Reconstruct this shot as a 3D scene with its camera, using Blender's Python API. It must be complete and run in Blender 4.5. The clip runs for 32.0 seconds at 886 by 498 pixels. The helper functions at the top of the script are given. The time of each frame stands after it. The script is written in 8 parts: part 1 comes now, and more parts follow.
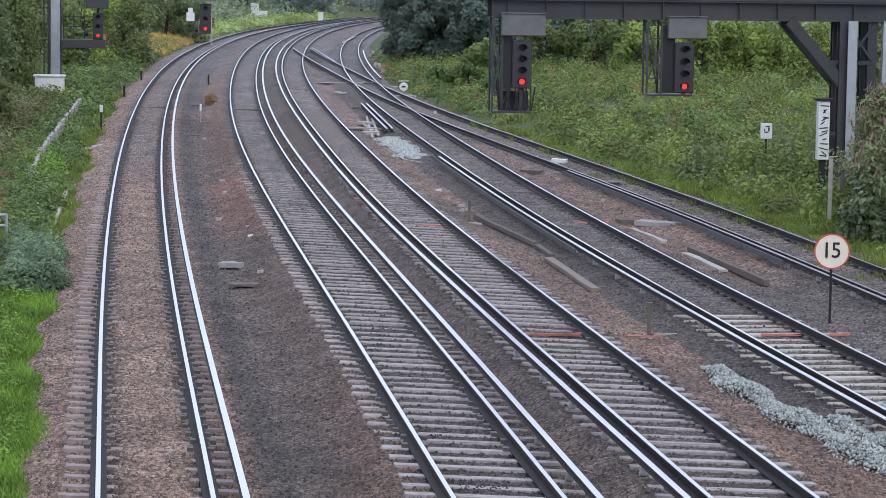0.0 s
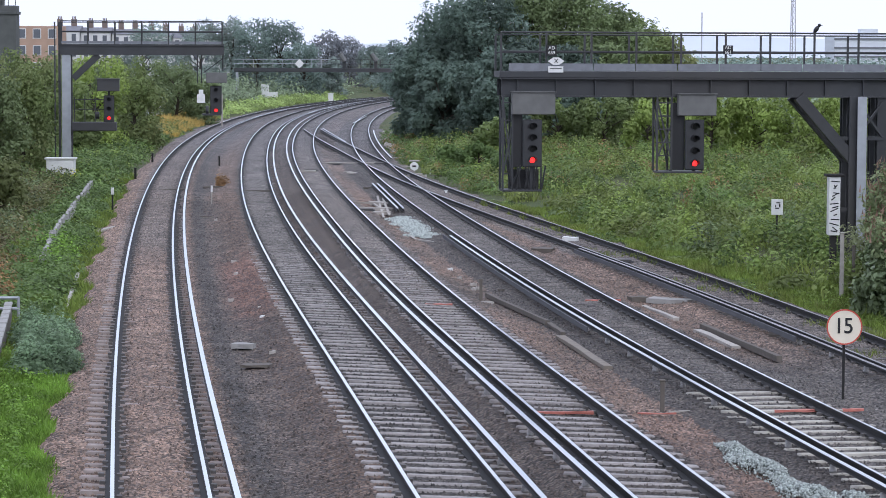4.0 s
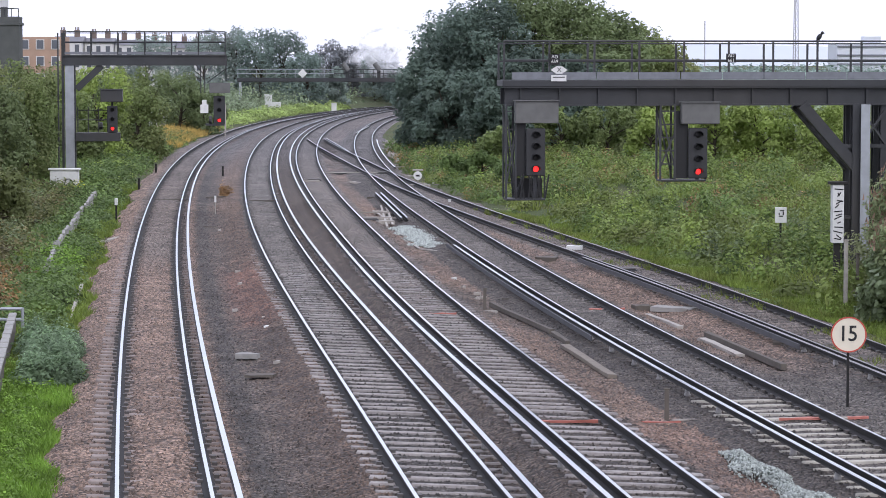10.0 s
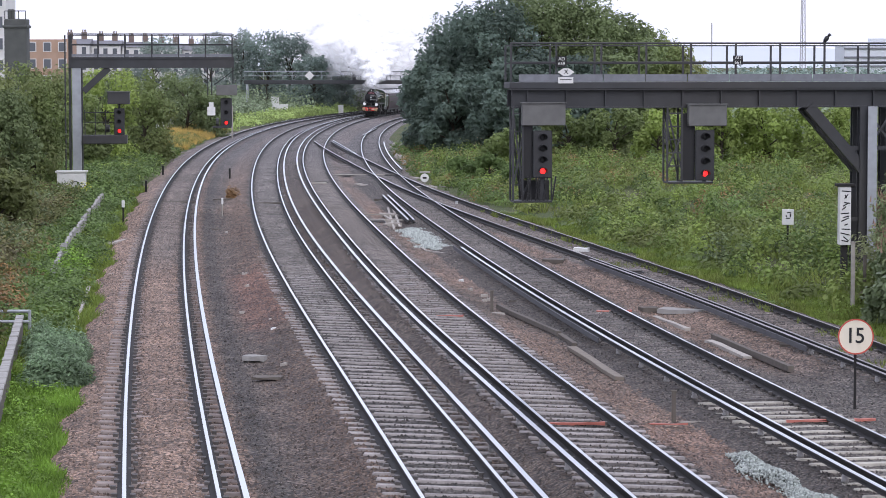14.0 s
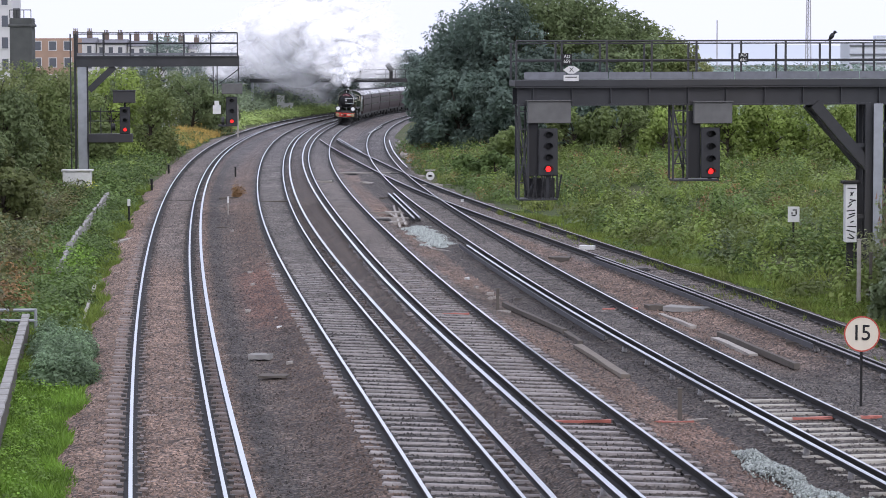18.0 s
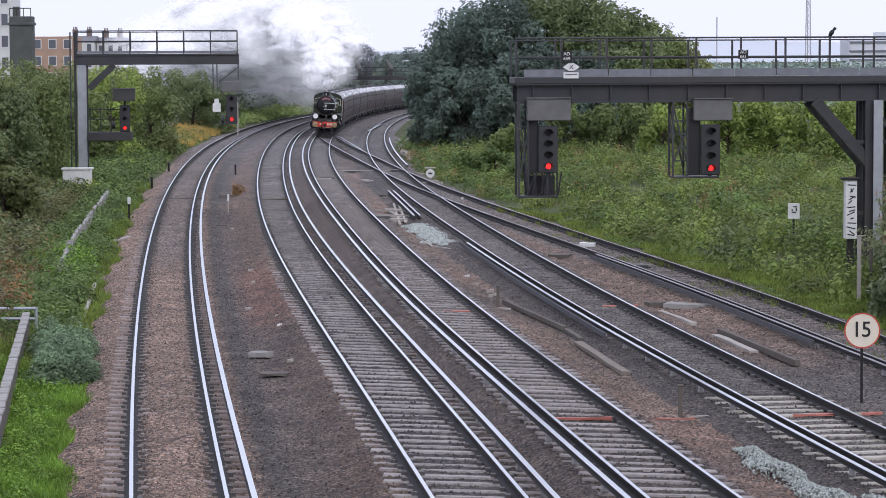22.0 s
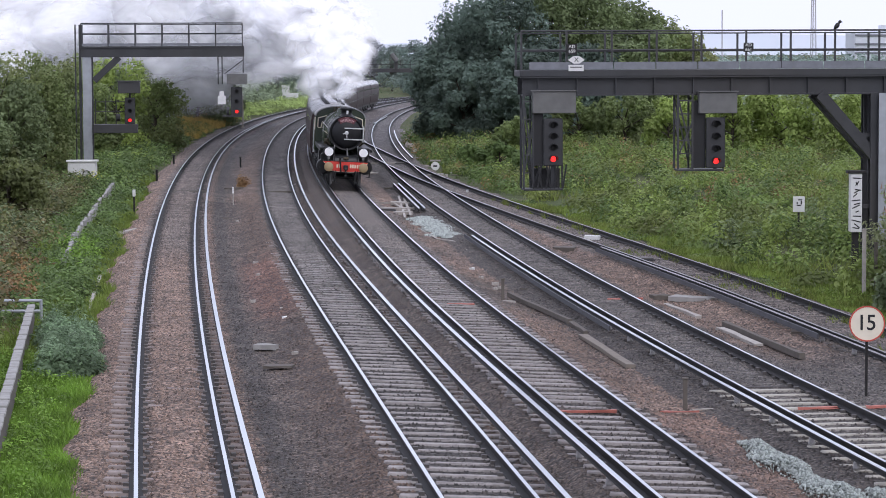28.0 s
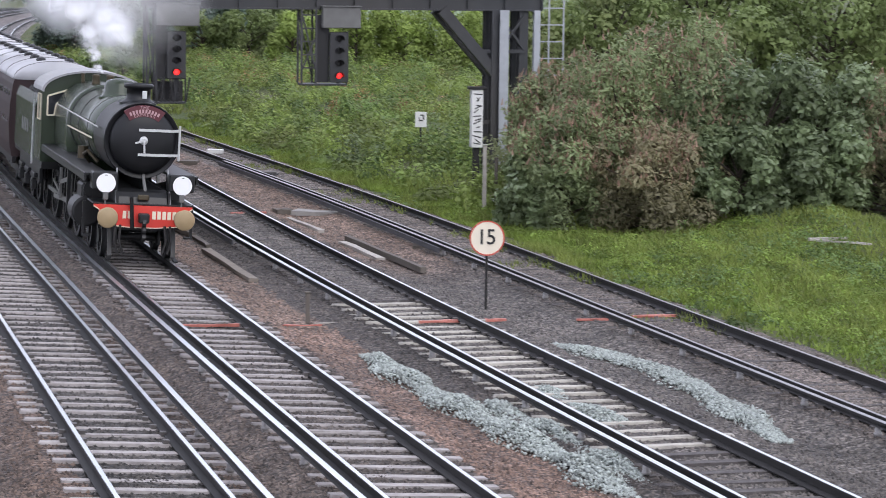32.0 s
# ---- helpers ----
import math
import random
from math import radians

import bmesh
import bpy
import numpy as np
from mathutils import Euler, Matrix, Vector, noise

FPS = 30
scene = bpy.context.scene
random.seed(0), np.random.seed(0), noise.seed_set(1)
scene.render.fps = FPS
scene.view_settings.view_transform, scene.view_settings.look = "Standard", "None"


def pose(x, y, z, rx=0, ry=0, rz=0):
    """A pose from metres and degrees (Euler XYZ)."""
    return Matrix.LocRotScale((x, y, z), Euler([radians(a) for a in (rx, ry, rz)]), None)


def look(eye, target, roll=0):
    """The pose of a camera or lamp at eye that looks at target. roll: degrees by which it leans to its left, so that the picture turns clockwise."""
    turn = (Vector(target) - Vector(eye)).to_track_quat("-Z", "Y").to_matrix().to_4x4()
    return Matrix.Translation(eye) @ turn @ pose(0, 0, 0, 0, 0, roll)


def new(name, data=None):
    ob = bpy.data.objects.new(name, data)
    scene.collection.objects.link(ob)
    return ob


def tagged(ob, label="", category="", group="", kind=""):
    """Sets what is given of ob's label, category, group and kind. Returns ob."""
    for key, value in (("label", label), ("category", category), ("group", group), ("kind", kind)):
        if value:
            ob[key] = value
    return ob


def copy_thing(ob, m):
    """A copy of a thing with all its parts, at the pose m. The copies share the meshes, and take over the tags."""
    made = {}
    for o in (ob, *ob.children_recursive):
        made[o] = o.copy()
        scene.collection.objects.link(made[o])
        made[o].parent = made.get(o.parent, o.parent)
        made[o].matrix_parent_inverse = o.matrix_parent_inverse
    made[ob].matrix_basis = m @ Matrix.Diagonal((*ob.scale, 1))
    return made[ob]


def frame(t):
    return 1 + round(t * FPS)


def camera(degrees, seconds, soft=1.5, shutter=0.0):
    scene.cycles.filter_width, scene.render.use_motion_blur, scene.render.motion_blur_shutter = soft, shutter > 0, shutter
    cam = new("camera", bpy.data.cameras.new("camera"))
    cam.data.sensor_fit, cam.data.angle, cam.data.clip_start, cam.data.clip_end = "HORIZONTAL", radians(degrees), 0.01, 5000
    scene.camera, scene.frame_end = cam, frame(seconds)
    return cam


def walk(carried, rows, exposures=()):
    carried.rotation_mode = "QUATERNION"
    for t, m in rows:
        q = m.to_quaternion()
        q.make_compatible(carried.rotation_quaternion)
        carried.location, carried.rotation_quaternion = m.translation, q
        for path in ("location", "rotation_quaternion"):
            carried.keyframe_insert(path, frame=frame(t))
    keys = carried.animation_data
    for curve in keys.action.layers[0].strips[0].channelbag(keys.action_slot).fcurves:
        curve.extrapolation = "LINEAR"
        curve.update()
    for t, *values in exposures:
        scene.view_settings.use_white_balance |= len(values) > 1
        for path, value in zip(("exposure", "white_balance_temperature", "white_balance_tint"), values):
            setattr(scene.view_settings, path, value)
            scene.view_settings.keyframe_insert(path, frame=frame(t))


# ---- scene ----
# ---- the camera: hand-held on an overbridge, tilting up, then panning after the train ----
EYE = (0.0, 0.0, 6.95)
PATH = [
    (0.0, -0.336, -6.022, 0.766), (0.5, -0.301, -6.020, 0.739), (1.0, -0.268, -6.012, 0.667), (1.5, -0.228, -5.814, 0.570),
    (2.0, -0.181, -5.356, 0.486), (2.5, -0.140, -4.829, 0.398), (3.0, -0.107, -4.427, 0.322), (3.5, -0.080, -4.326, 0.255),
    (5.5, -0.059, -4.282, 0.185), (6.0, -0.053, -4.229, 0.120), (6.5, -0.044, -4.177, 0.095), (7.0, -0.034, -4.136, 0.095),
    (7.5, -0.027, -4.114, 0.070), (8.0, -0.018, -4.105, 0.039), (9.0, 0.000, -4.102, 0.000), (10.0, 0.014, -4.113, -0.005),
    (11.0, 0.018, -4.117, -0.012), (11.5, 0.037, -4.105, -0.020), (12.0, 0.063, -4.097, -0.015), (13.0, 0.113, -4.078, -0.005),
    (14.0, 0.165, -4.066, -0.037), (14.5, 0.195, -4.071, -0.053), (16.5, 0.266, -4.090, -0.089), (17.5, 0.277, -4.104, -0.131),
    (18.5, 0.300, -4.112, -0.190), (20.0, 0.291, -4.136, -0.222), (21.5, 0.291, -4.154, -0.275), (22.5, 0.297, -4.166, -0.285),
    (24.0, 0.313, -4.165, -0.280), (25.0, 0.319, -4.166, -0.274), (25.5, 0.331, -4.159, -0.280), (27.5, 0.444, -4.201, -0.245),
    (28.0, 0.401, -4.320, -0.226), (28.5, -0.035, -4.507, -0.186), (29.0, -0.880, -4.728, -0.043), (29.5, -2.056, -4.926, 0.079),
    (30.0, -3.233, -5.116, 0.293), (30.5, -4.307, -5.313, 0.430), (31.0, -5.334, -5.556, 0.500), (31.5, -6.475, -5.848, 0.616),
    (32.0, -7.783, -6.145, 0.725)]
cam = camera(19.0, 32.0, soft=0.5, shutter=0.4)
walk(cam, [(t, pose(*EYE, 90 + pitch, 0, yaw) @ pose(0, 0, 0, 0, 0, roll)) for t, yaw, pitch, roll in PATH],
     exposures=[(0, 0.22, 6200, 9), (3.5, 0.2, 6100, 8), (6, 0.28, 6400, 11), (9, 0.28, 6450, 11), (13, 0.27, 6450, 12), 
                (17, 0.16, 6450, 12), (19, 0.09, 6450, 12), (23, 0.04, 6420, 12), (25, 0.17, 6450, 12), (28, 0.1, 6400, 12), (30, 0.32, 6430, 11), (32, 0.54, 6530, 10)])

# ---- overcast daylight ----
world = bpy.data.worlds.new("overcast")
scene.world = world
world.use_nodes = True
wn, wl = world.node_tree.nodes, world.node_tree.links
wn.clear()
w_out, w_bg = wn.new("ShaderNodeOutputWorld"), wn.new("ShaderNodeBackground")
w_sky, w_mix = wn.new("ShaderNodeTexSky"), wn.new("ShaderNodeMix")
w_sky.sky_type, w_sky.sun_disc = "NISHITA", False
w_sky.sun_elevation, w_sky.sun_rotation = radians(42), radians(150)
w_sky.air_density, w_sky.dust_density, w_sky.ozone_density = 1.0, 6.0, 1.0
w_mix.data_type = "RGBA"
w_mix.inputs["Factor"].default_value = 0.93
w_mix.inputs["B"].default_value = (7.6, 7.9, 9.7, 1)
w_bg.inputs["Strength"].default_value = 0.123
wl.new(w_sky.outputs["Color"], w_mix.inputs["A"])
wl.new(w_mix.outputs["Result"], w_bg.inputs["Color"])
wl.new(w_bg.outputs["Background"], w_out.inputs["Surface"])
sun_data = bpy.data.lights.new("sun", "SUN")
sun_data.energy, sun_data.angle, sun_data.color = 0.75, radians(40), (1.0, 0.985, 0.97)
sun = new("sun", sun_data)
sun.matrix_basis = look((0, 0, 60), (-12, 34, 26))

# ---- plan ----
def drop(y):
    """The line falls gently away beyond 170 m."""
    d = max(0.0, y - 170.0)
    return -(0.006 * d * d / 160 if d < 80 else 0.006 * (d - 40))


class Line:
    """A centre line x(y): a natural cubic through a few knots. level: height of its rails near by; cant: their fall to the right."""

    def __init__(self, knots, level=0.0, cant=0.0):
        self.level, self.cant = level, cant
        self.k = np.array([a for a, _ in knots], float)
        self.v = np.array([b for _, b in knots], float)
        n, h = len(self.k), np.diff(self.k)
        a, b = np.eye(n), np.zeros(n)
        for i in range(1, n - 1):
            a[i, i - 1], a[i, i], a[i, i + 1] = h[i - 1], 2 * (h[i - 1] + h[i]), h[i]
            b[i] = 6 * ((self.v[i + 1] - self.v[i]) / h[i] - (self.v[i] - self.v[i - 1]) / h[i - 1])
        self.m, self.h = np.linalg.solve(a, b), h
        ys = np.arange(self.k[0], self.k[-1], 0.5)
        xs = np.array([self.x(q) for q in ys])
        self.ys = ys
        self.arc = np.concatenate([[0], np.cumsum(np.hypot(np.diff(xs), np.diff(ys)))])

    def x(self, y):
        i = int(np.clip(np.searchsorted(self.k, y) - 1, 0, len(self.k) - 2))
        d, h, m, v = y - self.k[i], self.h[i], self.m, self.v
        s = (v[i + 1] - v[i]) / h - h * (2 * m[i] + m[i + 1]) / 6
        if d < 0:
            return v[i] + s * d
        return v[i] + s * d + m[i] / 2 * d * d + (m[i + 1] - m[i]) / (6 * h) * d ** 3

    def at(self, y, off=0.0, z=0.0):
        """A point off to the right of the centre line."""
        e = 0.5
        g = (self.x(y + e) - self.x(y - e)) / (2 * e)
        n = math.hypot(1, g)
        return Vector((self.x(y) + off / n, y - off * g / n, z + drop(y) + self.height(y) - off * self.cant))

    def height(self, y):
        f = min(1.0, max(0.0, (y - 70) / 80))
        return self.level * (1 - f * f * (3 - 2 * f))

    def turn(self, y):
        return math.atan((self.x(y + 0.5) - self.x(y - 0.5)))

    def y_at(self, s):
        return float(np.interp(s, self.arc, self.ys))

    def s_at(self, y):
        return float(np.interp(y, self.ys, self.arc))


T1 = Line([(11.9, -0.89), (29.7, -2.98), (49.6, -5.39), (74.4, -8.21), (104.5, -11.3), (139.9, -14.48), (180, -17.37), (225, -19.59), (280, -21), (340, -20.6), (410, -16.8), (500, -8)], 0.06, 0.045)
T2 = Line([(11.8, 3.64), (29.5, 1.62), (49.1, -0.62), (73.7, -3.47), (103.9, -6.65), (139.9, -9.76), (180, -12.5), (225, -14.8), (280, -16.4), (340, -16.2), (410, -13.4), (500, -5)], 0.12, 0.05)
T3 = Line([(11.8, 7.29), (29.4, 5.04), (49, 2.61), (73.5, -0.29), (103.7, -3.29), (139.9, -6.43), (180, -9.27), (225, -11.4), (280, -12.8), (340, -12.7), (410, -10), (500, -1.5), (620, 18), (760, 52)], 0.14, 0.05)
T4 = Line([(12, 12.4), (30, 9.89), (50, 7.09), (75, 3.96), (105, 0.87), (140, -2.27), (180, -4.95), (225, -6.82), (280, -7.8), (340, -7.2), (410, -4.0), (500, 4.0)])
T5 = Line([(12, 17.0), (30, 14.5), (50, 11.75), (75, 8.5), (105, 3.96), (140, -1.2), (180, -5.9), (215, -9.5), (236, -11.4)])



def lift(x, y, axes=None):
    """Height of the formation: every line lies at its own level, canted to the inside of the curve."""
    prev, last = None, 0.0
    for t, c in zip((T1, T2, T3, T4), axes or [t.x(y) for t in (T1, T2, T3, T4)]):
        d = x - c
        if d < -1.4:
            if prev is None:
                return t.height(y) + 1.4 * t.cant
            a, za = last + 1.4, prev.height(y) - 1.4 * prev.cant
            b, zb = c - 1.4, t.height(y) + 1.4 * t.cant
            f = min(1.0, max(0.0, (x - a) / max(0.05, b - a)))
            return za + (zb - za) * f
        if d <= 1.4:
            return t.height(y) - d * t.cant
        prev, last = t, c
    return T4.level


# ---- materials ----
def mat(name, colour, rough=0.8, metal=0.0, vary=0.0, scale=6.0, bump=0.0, bump_scale=40.0, dark=0.5, spec=0.5, coarse=0.0,
        per_object=0.0, island=0.0, attr="", shade=False, glow=0.0, trans=0.0, tint=None):
    """A surface: two scales of mottling (vary at scale, coarse at scale / 8), relief, and variation from piece to piece."""
    m = bpy.data.materials.new(name)
    m.use_nodes = True
    n, l = m.node_tree.nodes, m.node_tree.links
    b = n["Principled BSDF"]
    b.inputs["Roughness"].default_value, b.inputs["Metallic"].default_value = rough, metal
    b.inputs["Specular IOR Level"].default_value = spec
    col = n.new("ShaderNodeRGB").outputs[0]
    col.default_value = (*colour, 1)
    if attr:
        a = n.new("ShaderNodeAttribute")
        a.attribute_name = attr
        col = a.outputs["Color"]
    tex = n.new("ShaderNodeTexCoord").outputs["Object"]
    geo_pos = n.new("ShaderNodeNewGeometry")

    def darken(col, fac, amount, other):
        mx = n.new("ShaderNodeMix")
        mx.data_type = "RGBA"
        sc = n.new("ShaderNodeMath")
        sc.operation = "MULTIPLY"
        sc.inputs[1].default_value = amount
        l.new(fac, sc.inputs[0])
        l.new(sc.outputs[0], mx.inputs["Factor"])
        l.new(col, mx.inputs["A"])
        if tint is not None and other == "tint":
            mx.inputs["B"].default_value = (*tint, 1)
        else:
            hs = n.new("ShaderNodeHueSaturation")
            hs.inputs["Value"].default_value = dark
            l.new(col, hs.inputs["Color"])
            l.new(hs.outputs["Color"], mx.inputs["B"])
        return mx.outputs["Result"]

    def noise_out(sc, detail=3.0, lo=0.35, hi=0.7):
        t = n.new("ShaderNodeTexNoise")
        t.inputs["Scale"].default_value, t.inputs["Detail"].default_value = sc, detail
        l.new(geo_pos.outputs["Position"] if not per_object else tex, t.inputs["Vector"])
        r = n.new("ShaderNodeMapRange")
        r.inputs["From Min"].default_value, r.inputs["From Max"].default_value = lo, hi
        l.new(t.outputs["Fac"], r.inputs["Value"])
        return r.outputs["Result"]

    if vary:
        col = darken(col, noise_out(scale), vary, "dark")
    if coarse:
        col = darken(col, noise_out(scale / 8, 2.0, 0.45, 0.65), coarse, "tint")
    if per_object:
        info = n.new("ShaderNodeObjectInfo")
        col = darken(col, info.outputs["Random"], per_object, "dark")
    if island:
        col = darken(col, geo_pos.outputs["Random Per Island"], island, "dark")
    if shade:
        # every clump has a tone of its own
        sa, sh = n.new("ShaderNodeAttribute"), n.new("ShaderNodeHueSaturation")
        sa.attribute_name = "shade"
        l.new(sa.outputs["Fac"], sh.inputs["Value"])
        l.new(col, sh.inputs["Color"])
        col = sh.outputs["Color"]
    l.new(col, b.inputs["Base Color"])
    if bump:
        v = n.new("ShaderNodeTexVoronoi")
        v.inputs["Scale"].default_value = bump_scale
        l.new(geo_pos.outputs["Position"], v.inputs["Vector"])
        bp = n.new("ShaderNodeBump")
        bp.inputs["Strength"].default_value, bp.inputs["Distance"].default_value = bump, 1.0 / bump_scale
        bp.invert = True
        l.new(v.outputs["Distance"], bp.inputs["Height"])
        l.new(bp.outputs["Normal"], b.inputs["Normal"])
    if trans:
        t = n.new("ShaderNodeBsdfTranslucent")
        l.new(col, t.inputs["Color"])
        s = n.new("ShaderNodeMixShader")
        s.inputs[0].default_value = trans
        l.new(b.outputs[0], s.inputs[1])
        l.new(t.outputs[0], s.inputs[2])
        l.new(s.outputs[0], n["Material Output"].inputs["Surface"])
    if glow:
        b.inputs["Emission Color"].default_value, b.inputs["Emission Strength"].default_value = (*colour, 1), glow
    return m


M = {}
def ballast_mat(name="ballast", stones=False):
    """Crushed stone: every stone has a shade of its own, with dark gaps between."""
    m = bpy.data.materials.new(name)
    m.use_nodes = True
    n, l = m.node_tree.nodes, m.node_tree.links
    b = n["Principled BSDF"]
    b.inputs["Roughness"].default_value = 0.75
    a = n.new("ShaderNodeAttribute")
    a.attribute_name = "tone"
    g = n.new("ShaderNodeNewGeometry")
    v = n.new("ShaderNodeTexVoronoi")
    v.inputs["Scale"].default_value = 13.0
    l.new(g.outputs["Position"], v.inputs["Vector"])
    sep = n.new("ShaderNodeSeparateColor")
    l.new(v.outputs["Color"], sep.inputs["Color"])
    val = n.new("ShaderNodeMapRange")
    val.inputs["To Min"].default_value, val.inputs["To Max"].default_value = 0.25, 1.9
    l.new(sep.outputs["Red"], val.inputs["Value"])
    gap = n.new("ShaderNodeMapRange")
    gap.inputs["From Min"].default_value, gap.inputs["From Max"].default_value = 0.25, 0.75
    gap.inputs["To Min"].default_value, gap.inputs["To Max"].default_value = 1.15, 0.3
    if stones:
        gap.inputs["Value"].default_value = 0.47
        l.new(g.outputs["Random Per Island"], val.inputs["Value"])
    else:
        l.new(v.outputs["Distance"], gap.inputs["Value"])
    t = n.new("ShaderNodeTexNoise")
    t.inputs["Scale"].default_value, t.inputs["Detail"].default_value = 0.9, 4.0
    l.new(g.outputs["Position"], t.inputs["Vector"])
    big = n.new("ShaderNodeMapRange")
    big.inputs["From Min"].default_value, big.inputs["From Max"].default_value = 0.3, 0.7
    big.inputs["To Min"].default_value, big.inputs["To Max"].default_value = 0.7, 1.3
    l.new(t.outputs["Fac"], big.inputs["Value"])
    m1, m2 = n.new("ShaderNodeMath"), n.new("ShaderNodeMath")
    m1.operation = m2.operation = "MULTIPLY"
    l.new(val.outputs["Result"], m1.inputs[0])
    l.new(gap.outputs["Result"], m1.inputs[1])
    l.new(m1.outputs[0], m2.inputs[0])
    l.new(big.outputs["Result"], m2.inputs[1])
    hs = n.new("ShaderNodeHueSaturation")
    l.new(a.outputs["Color"], hs.inputs["Color"])
    l.new(m2.outputs[0], hs.inputs["Value"])
    l.new(hs.outputs["Color"], b.inputs["Base Color"])
    bp = n.new("ShaderNodeBump")
    bp.inputs["Strength"].default_value, bp.inputs["Distance"].default_value = 1.0, 0.05
    bp.invert = True
    l.new(v.outputs["Distance"], bp.inputs["Height"])
    if not stones:
        l.new(bp.outputs["Normal"], b.inputs["Normal"])
    return m


def leaf_mat(name, colour, trans=0.35, tint=None, amount=0.0, island=0.4, dark=0.45, rough=0.55):
    colour = tuple(min(0.75, c * 2.3) for c in colour)
    tint = tuple(c * 2.0 for c in tint) if tint else None
    return mat(name, colour, rough=rough, vary=0.3, scale=0.9, dark=dark, island=island, trans=trans, coarse=amount, tint=tint, spec=0.3, shade=True)


M["ballast"] = ballast_mat()
M["stones"] = ballast_mat("loose_stones", True)
M["earth"] = mat("rough_grass", (0.07, 0.095, 0.026), 0.95, vary=0.6, scale=1.6, coarse=0.5, tint=(0.12, 0.10, 0.05), bump=0.5, bump_scale=9)
M["sleeper"] = mat("weathered_concrete", (0.421, 0.388, 0.372), 0.85, vary=0.6, scale=7, per_object=0.4, bump=0.2, bump_scale=60, dark=0.45)
M["sleeper_wood"] = mat("old_timber", (0.150, 0.135, 0.130), 0.85, vary=0.7, scale=7, per_object=0.6, bump=0.2, bump_scale=60, dark=0.35)
M["sleeper_dusty"] = mat("stone_dusted_timber", (0.588, 0.554, 0.487), 0.9, vary=0.6, scale=3, per_object=0.35, bump=0.2, bump_scale=60, dark=0.4)
M["sleeper_brown"] = mat("dusty_sleeper", (0.36, 0.305, 0.282), 0.85, vary=0.6, scale=7, per_object=0.4, bump=0.2, bump_scale=60, dark=0.5)
M["clip"] = mat("oily_rail_clip", (0.115, 0.105, 0.100), 0.6, vary=0.4, scale=20, per_object=0.4)
M["rail_top"] = mat("polished_rail", (0.74, 0.78, 0.81), 0.28, 1.0)
M["rail_side"] = mat("rusty_rail_web", (0.015, 0.0135, 0.013), 0.75, vary=0.5, scale=5, dark=0.55)
M["rail_dull"] = mat("dull_rail", (0.34, 0.33, 0.33), 0.4, 0.7, vary=0.5, scale=3, dark=0.5)
M["pot"] = mat("porcelain", (0.36, 0.35, 0.34), 0.4, vary=0.5, scale=30)
M["board"] = mat("grey_guard_board", (0.090, 0.092, 0.102), 0.7, vary=0.5, scale=2, dark=0.6)
M["steel_dark"] = mat("dark_painted_steel", (0.040, 0.042, 0.046), 0.55, vary=0.55, scale=1.4, dark=0.5, coarse=0.3, tint=(0.075, 0.065, 0.055))
M["steel_grey"] = mat("galvanised_steel", (0.40, 0.42, 0.45), 0.5, 0.3, vary=0.4, scale=3, dark=0.6)
M["walk_grey"] = mat("galvanised_toe_board", (0.21, 0.22, 0.245), 0.6, 0.2, vary=0.5, scale=4, dark=0.6)
M["grey_hood"] = mat("weathered_grey_panel", (0.15, 0.15, 0.145), 0.7, vary=0.5, scale=3, dark=0.6)
M["black"] = mat("matt_black", (0.012, 0.012, 0.013), 0.5, vary=0.3, scale=5)
M["head_grey"] = mat("dark_grey_signal_case", (0.035, 0.036, 0.038), 0.5, vary=0.4, scale=4, dark=0.6)
M["white"] = mat("white_paint", (0.74, 0.74, 0.72), 0.5, vary=0.3, scale=6, dark=0.65)
M["cream"] = mat("cream_enamel", (0.78, 0.71, 0.57), 0.4, vary=0.2, scale=7, dark=0.75)
M["red_paint"] = mat("red_enamel", (0.55, 0.09, 0.06), 0.45, vary=0.2, scale=8, dark=0.7)
M["red_light"] = mat("red_aspect", (1.0, 0.025, 0.025), 0.3, glow=1.8)
M["concrete"] = mat("stained_concrete", (0.36, 0.35, 0.33), 0.85, vary=0.6, scale=4, dark=0.55, bump=0.2, bump_scale=30)
M["concrete_dark"] = mat("grimy_concrete", (0.20, 0.19, 0.18), 0.85, vary=0.6, scale=4, dark=0.55, per_object=0.4)
M["wood_pale"] = mat("bleached_board", (0.42, 0.39, 0.35), 0.85, vary=0.5, scale=5, dark=0.6)
M["wood_grey"] = mat("grey_board", (0.135, 0.118, 0.100), 0.85, vary=0.5, scale=4, dark=0.6)
M["board_brown"] = mat("worn_brown_board", (0.23, 0.20, 0.165), 0.85, vary=0.5, scale=4, dark=0.6)
M["orange"] = mat("faded_orange_plastic", (0.50, 0.17, 0.13), 0.5, vary=0.4, scale=6, dark=0.6)
M["chalk_stone"] = mat("fresh_granite_chips", (0.52, 0.57, 0.53), 0.8, island=0.8, dark=0.35)
M["bark"] = mat("bark", (0.07, 0.055, 0.04), 0.9, vary=0.6, scale=6, bump=0.5, bump_scale=20)
# blue haze and softer contrast are painted into the dark wood's leaves
M["leaf_dark_hazy"] = leaf_mat("dark_leaves", (0.064, 0.088, 0.070), dark=0.78, island=0.2)
M["leaf_mid"] = leaf_mat("green_leaves", (0.070, 0.104, 0.034), island=0.36, dark=0.5)
M["leaf_lime"] = leaf_mat("yellow_green_leaves", (0.110, 0.144, 0.036), island=0.36, dark=0.5)
M["leaf_bramble"] = leaf_mat("bramble_leaves", (0.092, 0.128, 0.036), island=0.36, dark=0.5, amount=0.5, tint=(0.128, 0.122, 0.046))
